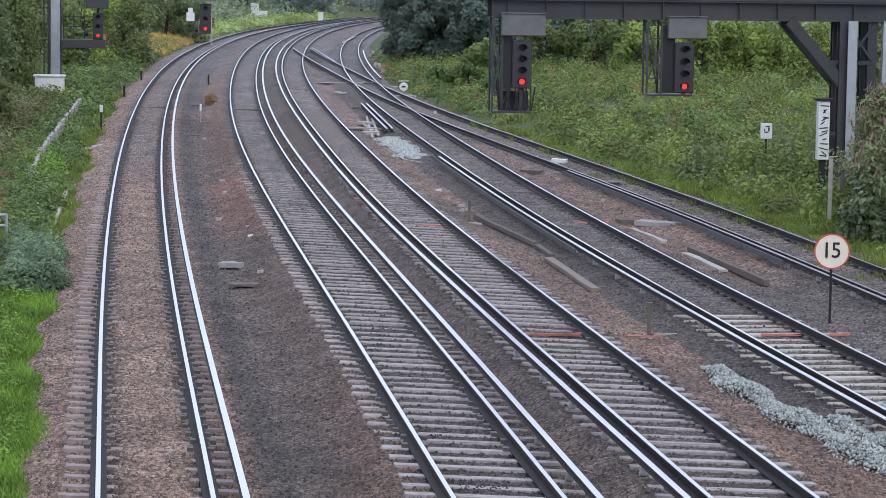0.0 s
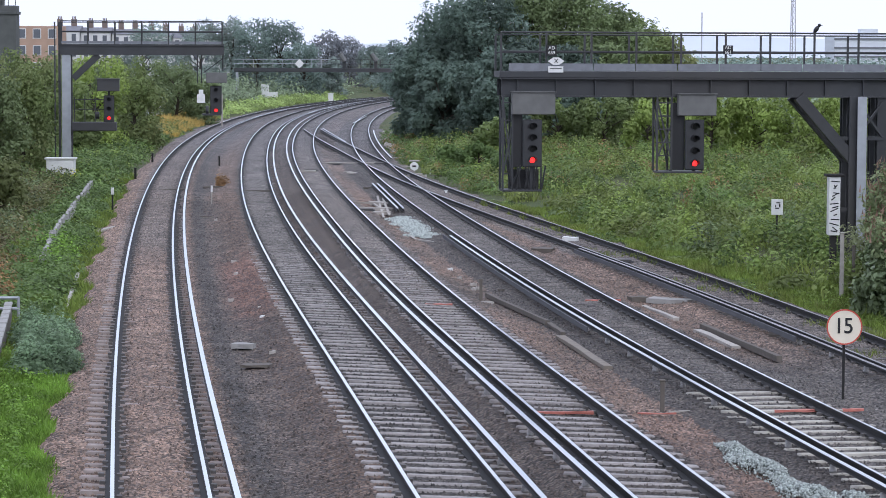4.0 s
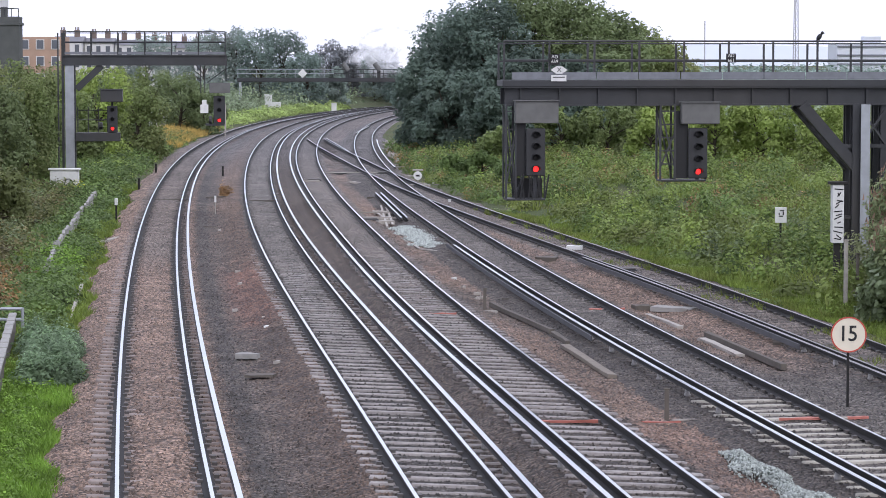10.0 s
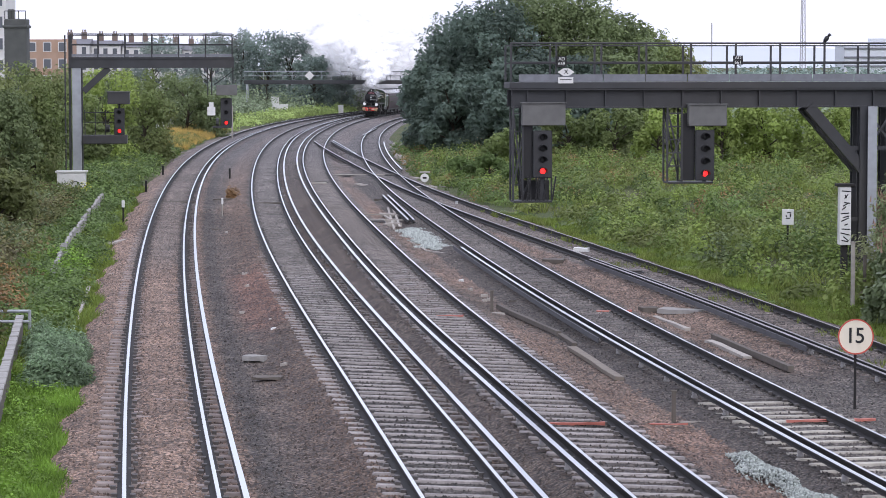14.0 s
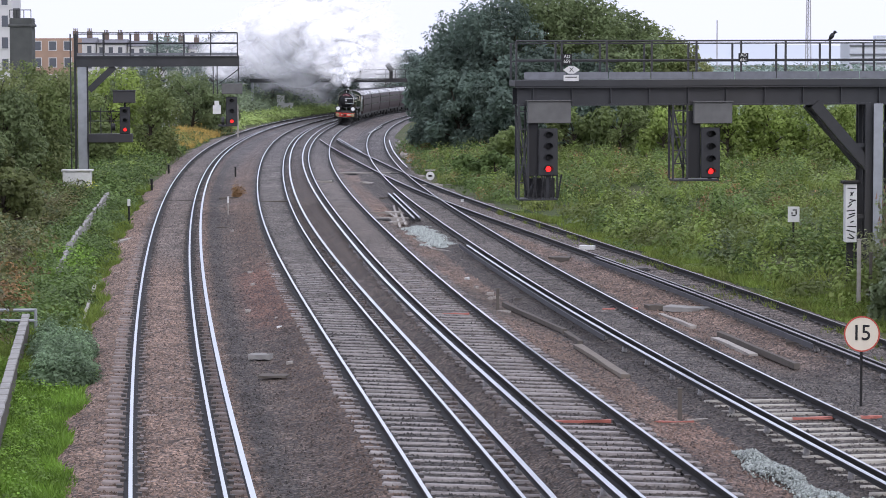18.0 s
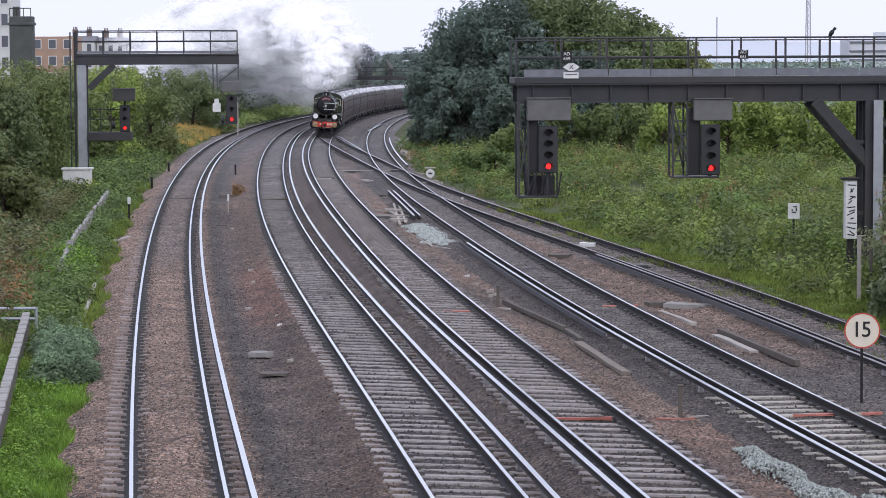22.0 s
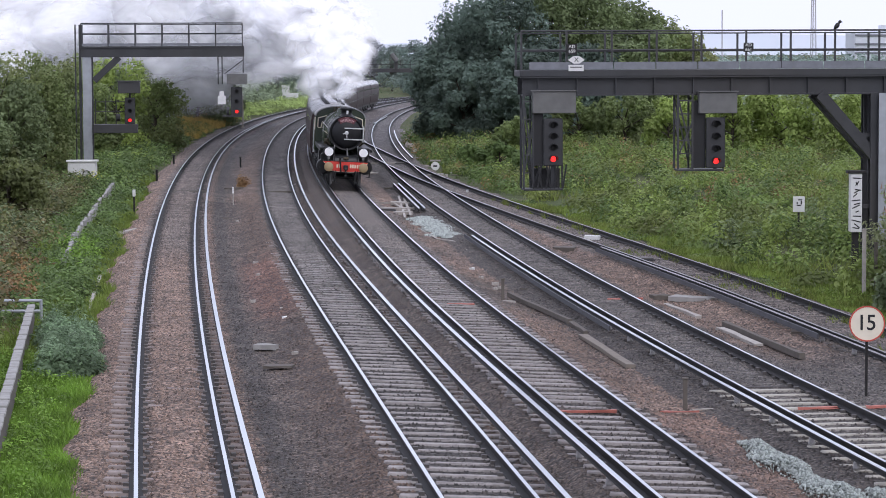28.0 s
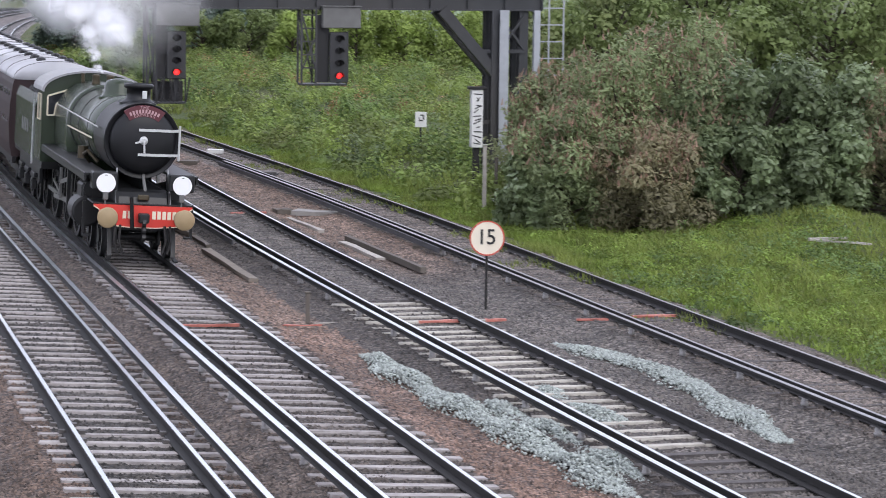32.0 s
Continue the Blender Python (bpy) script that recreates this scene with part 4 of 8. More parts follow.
def loco():
    L = thing("steam_locomotive", (0, 0, 0), "weathered green and black steam locomotive with a red buffer beam", "locomotive")
    G, K = M["loco_green"], M["loco_black"]
    # buffer beam, shaped lower at the middle, with a pale edge
    bm = bmesh.new()
    out = [(-1.12, 1.30), (-1.12, 1.26), (-0.99, 1.18), (-0.99, 0.86), (-0.3, 0.80), (0.3, 0.80), (0.99, 0.86), (0.99, 1.18), (1.12, 1.26), (1.12, 1.30)]
    loft(bm, [[Vector((x, y, z)) for x, z in out] for y in (-0.62, -0.57)])
    beam_ob = part("buffer_beam", bm, M["loco_red"], L, "bright red buffer beam with white lettering")
    bm = bmesh.new()
    for a, b in ((3, 4), (4, 5), (5, 6), (1, 2), (2, 3), (6, 7), (7, 8)):
        beam(bm, (out[a][0], -0.565, out[a][1]), (out[b][0], -0.565, out[b][1]), 0.025, 0.02)
    part("edge_line", bm, M["cream_line"], beam_ob)
    for x0, n, h in ((0.42, 2, 0.13), (-0.25, 5, 0.14)):
        for i in range(n):
            bm = bmesh.new()
            x = x0 - i * 0.115
            box(bm, x - 0.04, x + 0.04, -0.568, -0.558, 1.0, 1.04 + h)
            part("lettering_bar", bm, M["cream_line"], beam_ob)
    for x in (-0.865, 0.865):
        bm = bmesh.new()
        lathe(bm, [(0.0, 0.16), (0.06, 0.17), (0.08, 0.11), (0.34, 0.10), (0.36, 0.08), (0.46, 0.08), (0.50, 0.225), (0.545, 0.235), (0.57, 0.21)], 24, Matrix.Translation((x, -0.57, 1.05)) @ pose(0, 0, 0, -90))
        part("buffer", bm, M["tan"], L, "tan buffer head", True)
        # route discs on lamp irons
        bm = bmesh.new()
        lathe(bm, [(0, 0.215), (0.02, 0.22), (0.03, 0.215)], 28, Matrix.Translation((x, -0.60, 1.78)) @ pose(0, 0, 0, -90))
        d = part("route_disc", bm, M["disc"], L, "round white disc")
        bm = bmesh.new()
        box(bm, x - 0.06, x + 0.06, -0.62, -0.55, 1.40, 1.58, 0.015)
        tube(bm, (x, -0.6, 1.3), (x, -0.6, 1.5), 0.02, 6)
        part("lamp_iron", bm, M["grey_hood"], d)
        bm = bmesh.new()
        box(bm, x - 0.03, x + 0.03, -0.572, -0.566, 1.95, 1.965)
        part("slot", bm, M["black"], d)
    # front platform and curved drop plate
    for nm, a in (("front_platform", (-1.14, 1.14, -1.7, -0.6, 1.30, 1.34)),):
        bm = bmesh.new()
        box(bm, *a, 0.01)
        part(nm, bm, K, L)
    bm = bmesh.new()
    secs = []
    for y, z in ((-0.66, 1.34), (-0.72, 1.48), (-0.86, 1.58), (-1.05, 1.64)):
        secs.append([Vector((-0.55, y, 1.30)), Vector((0.55, y, 1.30)), Vector((0.55, y, z)), Vector((-0.55, y, z))])
    loft(bm, secs)
    part("saddle_front", bm, K, L)
    for s in (-1, 1):
        bm = bmesh.new()
        box(bm, min(s * 0.58, s * 1.16), max(s * 0.58, s * 1.16), -1.15, -0.66, 1.62, 2.02, 0.03)
        part("step_box", bm, K, L)
        bm = bmesh.new()
        box(bm, min(s * 0.72, s * 1.30), max(s * 0.72, s * 1.30), -10.6, -1.1, 1.90, 1.96, 0.01)
        box(bm, min(s * 1.26, s * 1.30), max(s * 1.26, s * 1.30), -10.6, -1.1, 1.78, 1.90)
        part("running_plate", bm, K, L)
        bm = bmesh.new()
        tube(bm, (s * 0.62, -0.62, 1.3), (s * 0.58, -1.0, 2.1), 0.02, 6)
        part("grab_rail", bm, M["motion_steel"], L)
        # cylinders, slide bars, brackets
        bm = bmesh.new()
        lathe(bm, [(-0.48, 0.30), (-0.46, 0.36), (0.46, 0.36), (0.50, 0.30)], 22, Matrix.Translation((s * 1.05, -2.75, 0.98)) @ pose(0, 0, 0, 90))
        lathe(bm, [(-0.5, 0.18), (0.5, 0.18)], 16, Matrix.Translation((s * 0.98, -2.75, 1.5)) @ pose(0, 0, 0, 90))
        box(bm, min(s * 0.6, s * 1.2), max(s * 0.6, s * 1.2), -3.2, -2.3, 1.0, 1.62, 0.05)
        part("cylinder", bm, K, L)
        bm = bmesh.new()
        box(bm, s * 1.05 - 0.05, s * 1.05 + 0.05, -4.9, -3.2, 1.14, 1.20)
        box(bm, s * 1.05 - 0.05, s * 1.05 + 0.05, -4.9, -3.2, 0.76, 0.82)
        part("slide_bar", bm, M["motion_steel"], L)
        bm = bmesh.new()
        box(bm, s * 1.2 - 0.04, s * 1.2 + 0.04, -5.0, -4.85, 0.7, 1.9)
        part("motion_bracket", bm, K, L)
        bm = bmesh.new()
        beam(bm, (s * 1.12, -4.4, 0.98), (s * 1.12, -8.6, 0.80), 0.05, 0.11, (0, 0, 1))
        part("connecting_rod", bm, M["motion_steel"], L)
        bm = bmesh.new()
        beam(bm, (s * 0.98, -6.2, 0.80), (s * 0.98, -11.2, 0.80), 0.05, 0.10, (0, 0, 1))
        part("coupling_rod", bm, M["motion_steel"], L)
        bm = bmesh.new()
        beam(bm, (s * 1.2, -5.0, 1.5), (s * 1.2, -6.6, 1.3), 0.04, 0.1)
        beam(bm, (s * 1.2, -6.6, 1.65), (s * 1.2, -6.6, 0.9), 0.06, 0.1, (0, 1, 0))
        beam(bm, (s * 1.16, -6.6, 0.95), (s * 1.16, -8.5, 1.2), 0.04, 0.07)
        part("valve_gear", bm, M["motion_steel"], L)
        for y in (-6.2, -8.4, -11.2):
            bm = bmesh.new()
            secs = [[Vector((s * 0.70, y + rr * math.cos(a), 0.94 + rr * math.sin(a))) for rr, a in [(1.04, q) for q in np.linspace(0.5, math.pi - 0.5, 10)] + [(1.0, q) for q in np.linspace(math.pi - 0.5, 0.5, 10)]],
                    [Vector((s * 0.86, y + rr * math.cos(a), 0.94 + rr * math.sin(a))) for rr, a in [(1.04, q) for q in np.linspace(0.5, math.pi - 0.5, 10)] + [(1.0, q) for q in np.linspace(math.pi - 0.5, 0.5, 10)]]]
            loft(bm, secs)
            part("splasher", bm, K, L)
        # footsteps and guard irons, pipes
        bm = bmesh.new()
        beam(bm, (s * 0.72, -0.75, 0.85), (s * 0.72, -0.55, 0.12), 0.10, 0.04, (0, 1, 0))
        beam(bm, (s * 0.72, -0.55, 0.14), (s * 0.78, -0.40, 0.06), 0.10, 0.04)
        part("guard_iron", bm, K, L)
        bm = bmesh.new()
        box(bm, min(s * 1.08, s * 1.26), max(s * 1.08, s * 1.26), -1.5, -1.3, 0.5, 0.54)
        beam(bm, (s * 1.24, -1.4, 1.3), (s * 1.24, -1.4, 0.5), 0.06, 0.03, (0, 1, 0))
        part("footstep", bm, K, L)
        bm = bmesh.new()
        for u in (0.5, 0.62):
            for a, b in (((u, -0.56, 0.85), (u + 0.03, -0.46, 0.5)), ((u + 0.03, -0.46, 0.5), (u - 0.06, -0.42, 0.22))):
                tube(bm, (s * a[0], a[1], a[2]), (s * b[0], b[1], b[2]), 0.03, 6)
        part("brake_hose", bm, M["rail_side"], L)
        # boiler handrail and nozzle pipes
        bm = bmesh.new()
        tube(bm, (s * 0.93, -2.1, 2.95), (s * 0.95, -10.4, 3.02), 0.02, 6)
        part("boiler_handrail", bm, M["pale_steel"], L)
        bm = bmesh.new()
        for (a, b) in (((0.72, -3.4, 2.05), (0.95, -3.5, 2.3)), ((0.95, -3.5, 2.3), (1.0, -3.9, 2.2)), ((1.0, -3.9, 2.2), (0.8, -4.3, 1.98))):
            tube(bm, (s * a[0], a[1], a[2]), (s * b[0], b[1], b[2]), 0.04, 6)
        part("steam_pipe", bm, M["brass"], L)
        bm = bmesh.new()
        tube(bm, (s * 0.86, -5.2, 2.0), (s * 0.86, -5.2, 2.3), 0.13, 10)
        part("lubricator", bm, M["brass"], L)
    # frames and coupling
    bm = bmesh.new()
    for s in (-1, 1):
        box(bm, s * 0.58 - 0.02, s * 0.58 + 0.02, -12.2, -0.62, 0.55, 1.6)
    box(bm, -0.56, 0.56, -12.2, -1.0, 0.7, 1.3)
    part("frame", bm, K, L)
    bm = bmesh.new()
    box(bm, -0.12, 0.12, -0.57, -0.30, 0.92, 1.14, 0.03)
    for z in (0.92, 0.76, 0.60):
        lathe(bm, [(-0.04, 0.10), (0.04, 0.10)], 12, Matrix.Translation((0, -0.34, z)) @ pose(0, 0, 0, 0, 90, 0))
    tube(bm, (0.24, -0.5, 0.8), (0.3, -0.42, 1.5), 0.045, 8)
    part("coupling", bm, K, L)
    bm = bmesh.new()
    tube(bm, (-0.10, -0.75, 1.34), (-0.06, -1.3, 1.95), 0.04, 8)
    part("vacuum_pipe", bm, M["grey_hood"], L)
    bm = bmesh.new()
    box(bm, -0.13, 0.13, -0.66, -0.6, 1.42, 1.54, 0.02)
    part("centre_lamp_bracket", bm, M["brass"], L)
    # bogie
    bm = bmesh.new()
    for s in (-1, 1):
        box(bm, s * 0.5 - 0.03, s * 0.5 + 0.03, -4.1, -1.3, 0.35, 0.8)
    part("bogie_frame", bm, K, L)
    for y in (-1.75, -3.7):
        wheelset(L, y, 0.483, 10)
    for y in (-6.2, -8.4, -11.2):
        wheelset(L, y, 0.94, 20)
    # smokebox and door
    bm = bmesh.new()
    shell(bm, [(-1.28, 0.845), (-1.26, 0.865), (-1.34, 0.875), (-3.25, 0.875)])
    part("smokebox", bm, M["smokebox"], L, "", True)
    bm = bmesh.new()
    shell(bm, [(-1.29, 0.75), (-1.23, 0.75), (-1.16, 0.68), (-1.09, 0.51), (-1.05, 0.30), (-1.04, 0.02)])
    door = part("smokebox_door", bm, M["smokebox"], L, "domed black smokebox door", True)
    for z in (2.98, 2.42):
        bm = bmesh.new()
        pts = [(0.12, -1.015), (-0.3, -1.03), (-0.6, -1.10), (-0.84, -1.22)]
        for (x0, y0), (x1, y1) in zip(pts, pts[1:]):
            beam(bm, (x0, y0, z), (x1, y1, z), 0.03, 0.06)
        part("hinge_strap", bm, M["pale_steel"], door, "pale steel strap")
    bm = bmesh.new()
    tube(bm, (-0.84, -1.2, 2.3), (-0.84, -1.2, 3.1), 0.028, 8)
    part("hinge_pin", bm, M["pale_steel"], door)
    bm = bmesh.new()
    lathe(bm, [(0, 0.10), (0.03, 0.09), (0.06, 0.05)], 14, Matrix.Translation((0, -1.04, 2.74)) @ pose(0, 0, 0, -90))
    beam(bm, (0, -0.98, 2.74), (0.20, -0.97, 2.68), 0.04, 0.04)
    beam(bm, (0, -0.97, 2.74), (-0.02, -0.97, 2.46), 0.04, 0.04, (0, 1, 0))
    part("dart_handle", bm, M["pale_steel"], door)
    bm = bmesh.new()
    arc = [(0.82, a) for a in np.linspace(-0.62, 0.62, 14)]
    inn = [(0.56, a) for a in np.linspace(0.62, -0.62, 14)]
    loft(bm, [[Vector((r * math.sin(a), y, 2.72 + r * math.cos(a))) for r, a in arc + inn] for y in (-1.14, -1.10)])
    hb = part("headboard", bm, M["plum"], L, "curved plum headboard with pale letters")
    for rad, txt in ((0.765, "THE"), (0.605, "EXPRESS")):
        for i, ch in enumerate(txt):
            a = 0.105 * (i - (len(txt) - 1) / 2) * 0.7 / rad
            plate_text(ch, 0.105, M["pink_letters"], hb, pose(-rad * math.sin(a), -1.095, 2.72 + rad * math.cos(a), 0, -math.degrees(a), 0) @ pose(0, 0, 0, 90, 0, 180), "letter")
    for rad, n, h, span in ((0.685, 10, 0.08, 0.48),):
        for i in range(n):
            a = -span + 2 * span * i / (n - 1)
            bm = bmesh.new()
            box(bm, -0.022, 0.022, -0.006, 0.006, -h / 2, h / 2, 0, pose(rad * math.sin(a), -1.096, 2.72 + rad * math.cos(a), 0, math.degrees(a), 0))
            part("letter_bar", bm, M["pink_letters"], hb)
    bm = bmesh.new()
    box(bm, -0.05, 0.05, -1.3, -1.2, 3.68, 3.86, 0.01)
    part("top_lamp_iron", bm, M["pale_steel"], L)
    # chimney
    bm = bmesh.new()
    lathe(bm, [(3.52, 0.44), (3.58, 0.34), (3.64, 0.28), (3.86, 0.275), (3.88, 0.34), (3.96, 0.345), (3.99, 0.30), (3.90, 0.22)], 28, Matrix.Translation((0, -2.25, 0)))
    part("chimney", bm, M["smokebox"], L, "", True)
    # boiler, firebox
    bm = bmesh.new()
    shell(bm, [(-3.25, 0.82), (-3.26, 0.835), (-5.4, 0.86), (-7.9, 0.90)])
    boiler = part("boiler", bm, G, L, "", True)
    for y, r in ((-4.7, 0.855), (-6.3, 0.877), (-7.85, 0.905)):
        bm = bmesh.new()
        shell(bm, [(y, r), (y, r + 0.006), (y - 0.06, r + 0.006), (y - 0.06, r)])
        part("boiler_band", bm, K, boiler, "", True)
    for s in (-1, 1):
        bm = bmesh.new()
        beam(bm, (s * 0.90, -3.3, 2.62), (s * 0.965, -10.4, 2.62), 0.02, 0.035, (0, 0, 1))
        part("lining", bm, M["cream_line"], boiler)
    bm = bmesh.new()
    secs = []
    for y, w, top in ((-7.9, 0.94, 3.66), (-8.1, 0.97, 3.68), (-10.5, 1.0, 3.70)):
        secs.append([Vector((-w * 0.9, y, 1.5)), Vector((-w, y, 2.2))] + [Vector((-w * math.cos(a), y, 2.75 + (top - 2.75) * math.sin(a))) for a in np.linspace(0.05, math.pi - 0.05, 16)] + [Vector((w, y, 2.2)), Vector((w * 0.9, y, 1.5))])
    loft(bm, secs)
    part("firebox", bm, G, L, "", True)
    bm = bmesh.new()
    lathe(bm, [(3.45, 0.52), (3.54, 0.42), (3.62, 0.38), (3.80, 0.37), (3.90, 0.30), (3.94, 0.14), (3.95, 0.02)], 24, Matrix.Translation((0, -5.6, 0)))
    part("dome", bm, G, L, "", True)
    for x in (-0.18, 0.18):
        bm = bmesh.new()
        lathe(bm, [(3.60, 0.12), (3.70, 0.11), (3.84, 0.09), (3.88, 0.11), (3.90, 0.05)], 12, Matrix.Translation((x, -8.8, 0)))
        part("safety_valve", bm, M["brass"], L, "", True)
    bm = bmesh.new()
    tube(bm, (0.35, -10.2, 3.6), (0.35, -10.2, 3.86), 0.05, 8)
    part("whistle", bm, M["brass"], L)
    # steam blowing off from the safety valves
    rng = np.random.default_rng(4)
    m = 26
    h = rng.uniform(0, 1.1, m)
    p = np.stack([0.1 + 0.25 * h + rng.normal(0, 0.03 + 0.05 * h), -8.8 - 0.5 * h + rng.normal(0, 0.03 + 0.05 * h), 3.9 + h], 1)
    co, idx, den = soft_flakes(p, 0.10 + 0.14 * h, np.array([0.0, 0.7, 0.7]) + 0.4 * rng.normal(size=(m, 3)), rng, 8)
    jet = fast_mesh("steam_jet", co, 3, idx, M["thin_steam"])
    jet.attributes.new("wisp", "FLOAT", "POINT").data.foreach_set("value", den.astype(np.float32))
    o = new("steam_jet", jet)
    o.parent, o["label"], o["kind"] = L, "thin white jet of steam", "stuff"
    # cab
    for s in (-1, 1):
        bm = bmesh.new()
        # side sheet with an opening for the window
        xs, xe = s * 1.30, s * 1.33
        for y0, y1, z0, z1 in ((-10.55, -12.4, 1.5, 2.55), (-10.55, -10.80, 2.55, 3.35), (-11.5, -11.62, 2.55, 3.35), (-10.55, -11.62, 3.25, 3.35)):
            box(bm, min(xs, xe), max(xs, xe), y1, y0, z0, z1)
        side = part("cab_side", bm, G, L)
        bm = bmesh.new()
        rim = [(-10.82, 2.58), (-11.5, 2.58), (-11.5, 3.24), (-10.82, 3.24)]
        for (a, b), (c, d) in zip(rim, rim[1:] + rim[:1]):
            beam(bm, (s * 1.335, a, b), (s * 1.335, c, d), 0.02, 0.05, (1, 0, 0))
        part("window_frame", bm, M["cream_line"], side, "cream window surround")
        bm = bmesh.new()
        box(bm, min(xs, xe), max(xs, xe), -11.5, -10.82, 2.58, 3.24)
        part("window_pane", bm, M["pane"], side)
        bm = bmesh.new()
        tube(bm, (s * 1.36, -12.42, 1.3), (s * 1.36, -12.42, 2.9), 0.022, 6)
        part("grab_rail", bm, M["pale_steel"], side)
        # front spectacle
        bm = bmesh.new()
        ins = [(0.62, 3.42), (1.20, 3.22), (1.20, 2.72), (1.02, 2.72), (0.98, 3.0)]
        loft(bm, [[Vector((s * x, y, z)) for x, z in (ins if s > 0 else ins[::-1])] for y in (-10.50, -10.515)])
        pane = part("spectacle_pane", bm, M["pane"], L, "angled front cab window")
        bm = bmesh.new()
        for (a, b), (c, d) in zip(ins, ins[1:] + ins[:1]):
            beam(bm, (s * a, -10.49, b), (s * c, -10.49, d), 0.04, 0.05, (0, 1, 0))
        part("window_frame", bm, M["cream_line"], pane, "cream window surround")
    bm = bmesh.new()
    arch = [(1.30 * math.cos(a), 3.35 + 0.52 * math.sin(a)) for a in np.linspace(0, math.pi, 18)]
    front = [(1.30, 1.5)] + arch + [(-1.30, 1.5)]
    loft(bm, [[Vector((x, y, z)) for x, z in front] for y in (-10.52, -10.56)])
    part("cab_front", bm, G, L)
    bm = bmesh.new()
    outer = [(1.36 * math.cos(a), 3.36 + 0.56 * math.sin(a)) for a in np.linspace(-0.02, math.pi + 0.02, 20)]
    inner = [(1.31 * math.cos(a), 3.33 + 0.54 * math.sin(a)) for a in np.linspace(math.pi + 0.02, -0.02, 20)]
    loft(bm, [[Vector((x, y, z)) for x, z in outer + inner] for y in (-10.44, -12.75)])
    part("cab_roof", bm, M["cab_roof"], L, "pale wet curved cab roof")
    bm = bmesh.new()
    box(bm, -1.28, 1.28, -12.7, -10.6, 1.3, 1.5)
    part("cab_floor", bm, K, L)
    return L


def tender():
    T = thing("tender", (0, 0, 0), "weathered green tender heaped with coal", "tender")
    G, K = M["loco_green"], M["loco_black"]
    for s in (-1, 1):
        bm = bmesh.new()
        secs = []
        for y in (-0.25, -6.3):
            secs.append([Vector((s * 1.28, y, 1.42)), Vector((s * 1.28, y, 2.85)), Vector((s * 1.20, y, 3.12)), Vector((s * 1.17, y, 3.12)), Vector((s * 1.25, y, 2.85)), Vector((s * 1.25, y, 1.42))])
        loft(bm, secs)
        side = part("tender_side", bm, G, T)
        for i in range(4):
            bm = bmesh.new()
            y = -2.3 - i * 0.55
            box(bm, s * 1.283 - 0.004, s * 1.283 + 0.004, y - 0.14, y + 0.14, 2.0, 2.35)
            part("lettering_bar", bm, M["grey_hood"], side)
        bm = bmesh.new()
        box(bm, s * 1.05 - 0.04, s * 1.05 + 0.04, -6.4, -0.3, 0.75, 1.35)
        part("outside_frame", bm, K, T)
        for y in (-1.3, -3.2, -5.1):
            bm = bmesh.new()
            box(bm, s * 1.14 - 0.08, s * 1.14 + 0.08, y - 0.17, y + 0.17, 0.5, 0.82, 0.03)
            box(bm, s * 1.14 - 0.05, s * 1.14 + 0.05, y - 0.5, y + 0.5, 0.86, 0.98, 0.02)
            part("axlebox", bm, K, T)
        bm = bmesh.new()
        tube(bm, (s * 1.32, -0.22, 1.3), (s * 1.32, -0.22, 3.0), 0.022, 6)
        part("grab_rail", bm, M["pale_steel"], T)
    bm = bmesh.new()
    box(bm, -1.25, 1.25, -6.35, -0.2, 1.30, 1.42)
    part("tender_floor", bm, K, T)
    for y in (-0.9, -6.3):
        bm = bmesh.new()
        box(bm, -1.25, 1.25, y - 0.03, y, 1.42, 3.0)
        part("bulkhead", bm, G, T)
    rng = random.Random(5)
    bm = bmesh.new()
    for i in range(140):
        r = rng.uniform(0.10, 0.26)
        c = (rng.uniform(-1.05, 1.05), rng.uniform(-5.2, -1.2), 2.75 + rng.uniform(0, 0.35))
        bmesh.ops.create_icosphere(bm, subdivisions=1, radius=r, matrix=pose(*c, rng.uniform(0, 90), rng.uniform(0, 90), 0))
    tagged(part("coal_heap", bm, M["coal"], T, "heap of black coal"), kind="stuff")
    for y in (-1.3, -3.2, -5.1):
        wheelset(T, y, 0.64, 12)
    return T


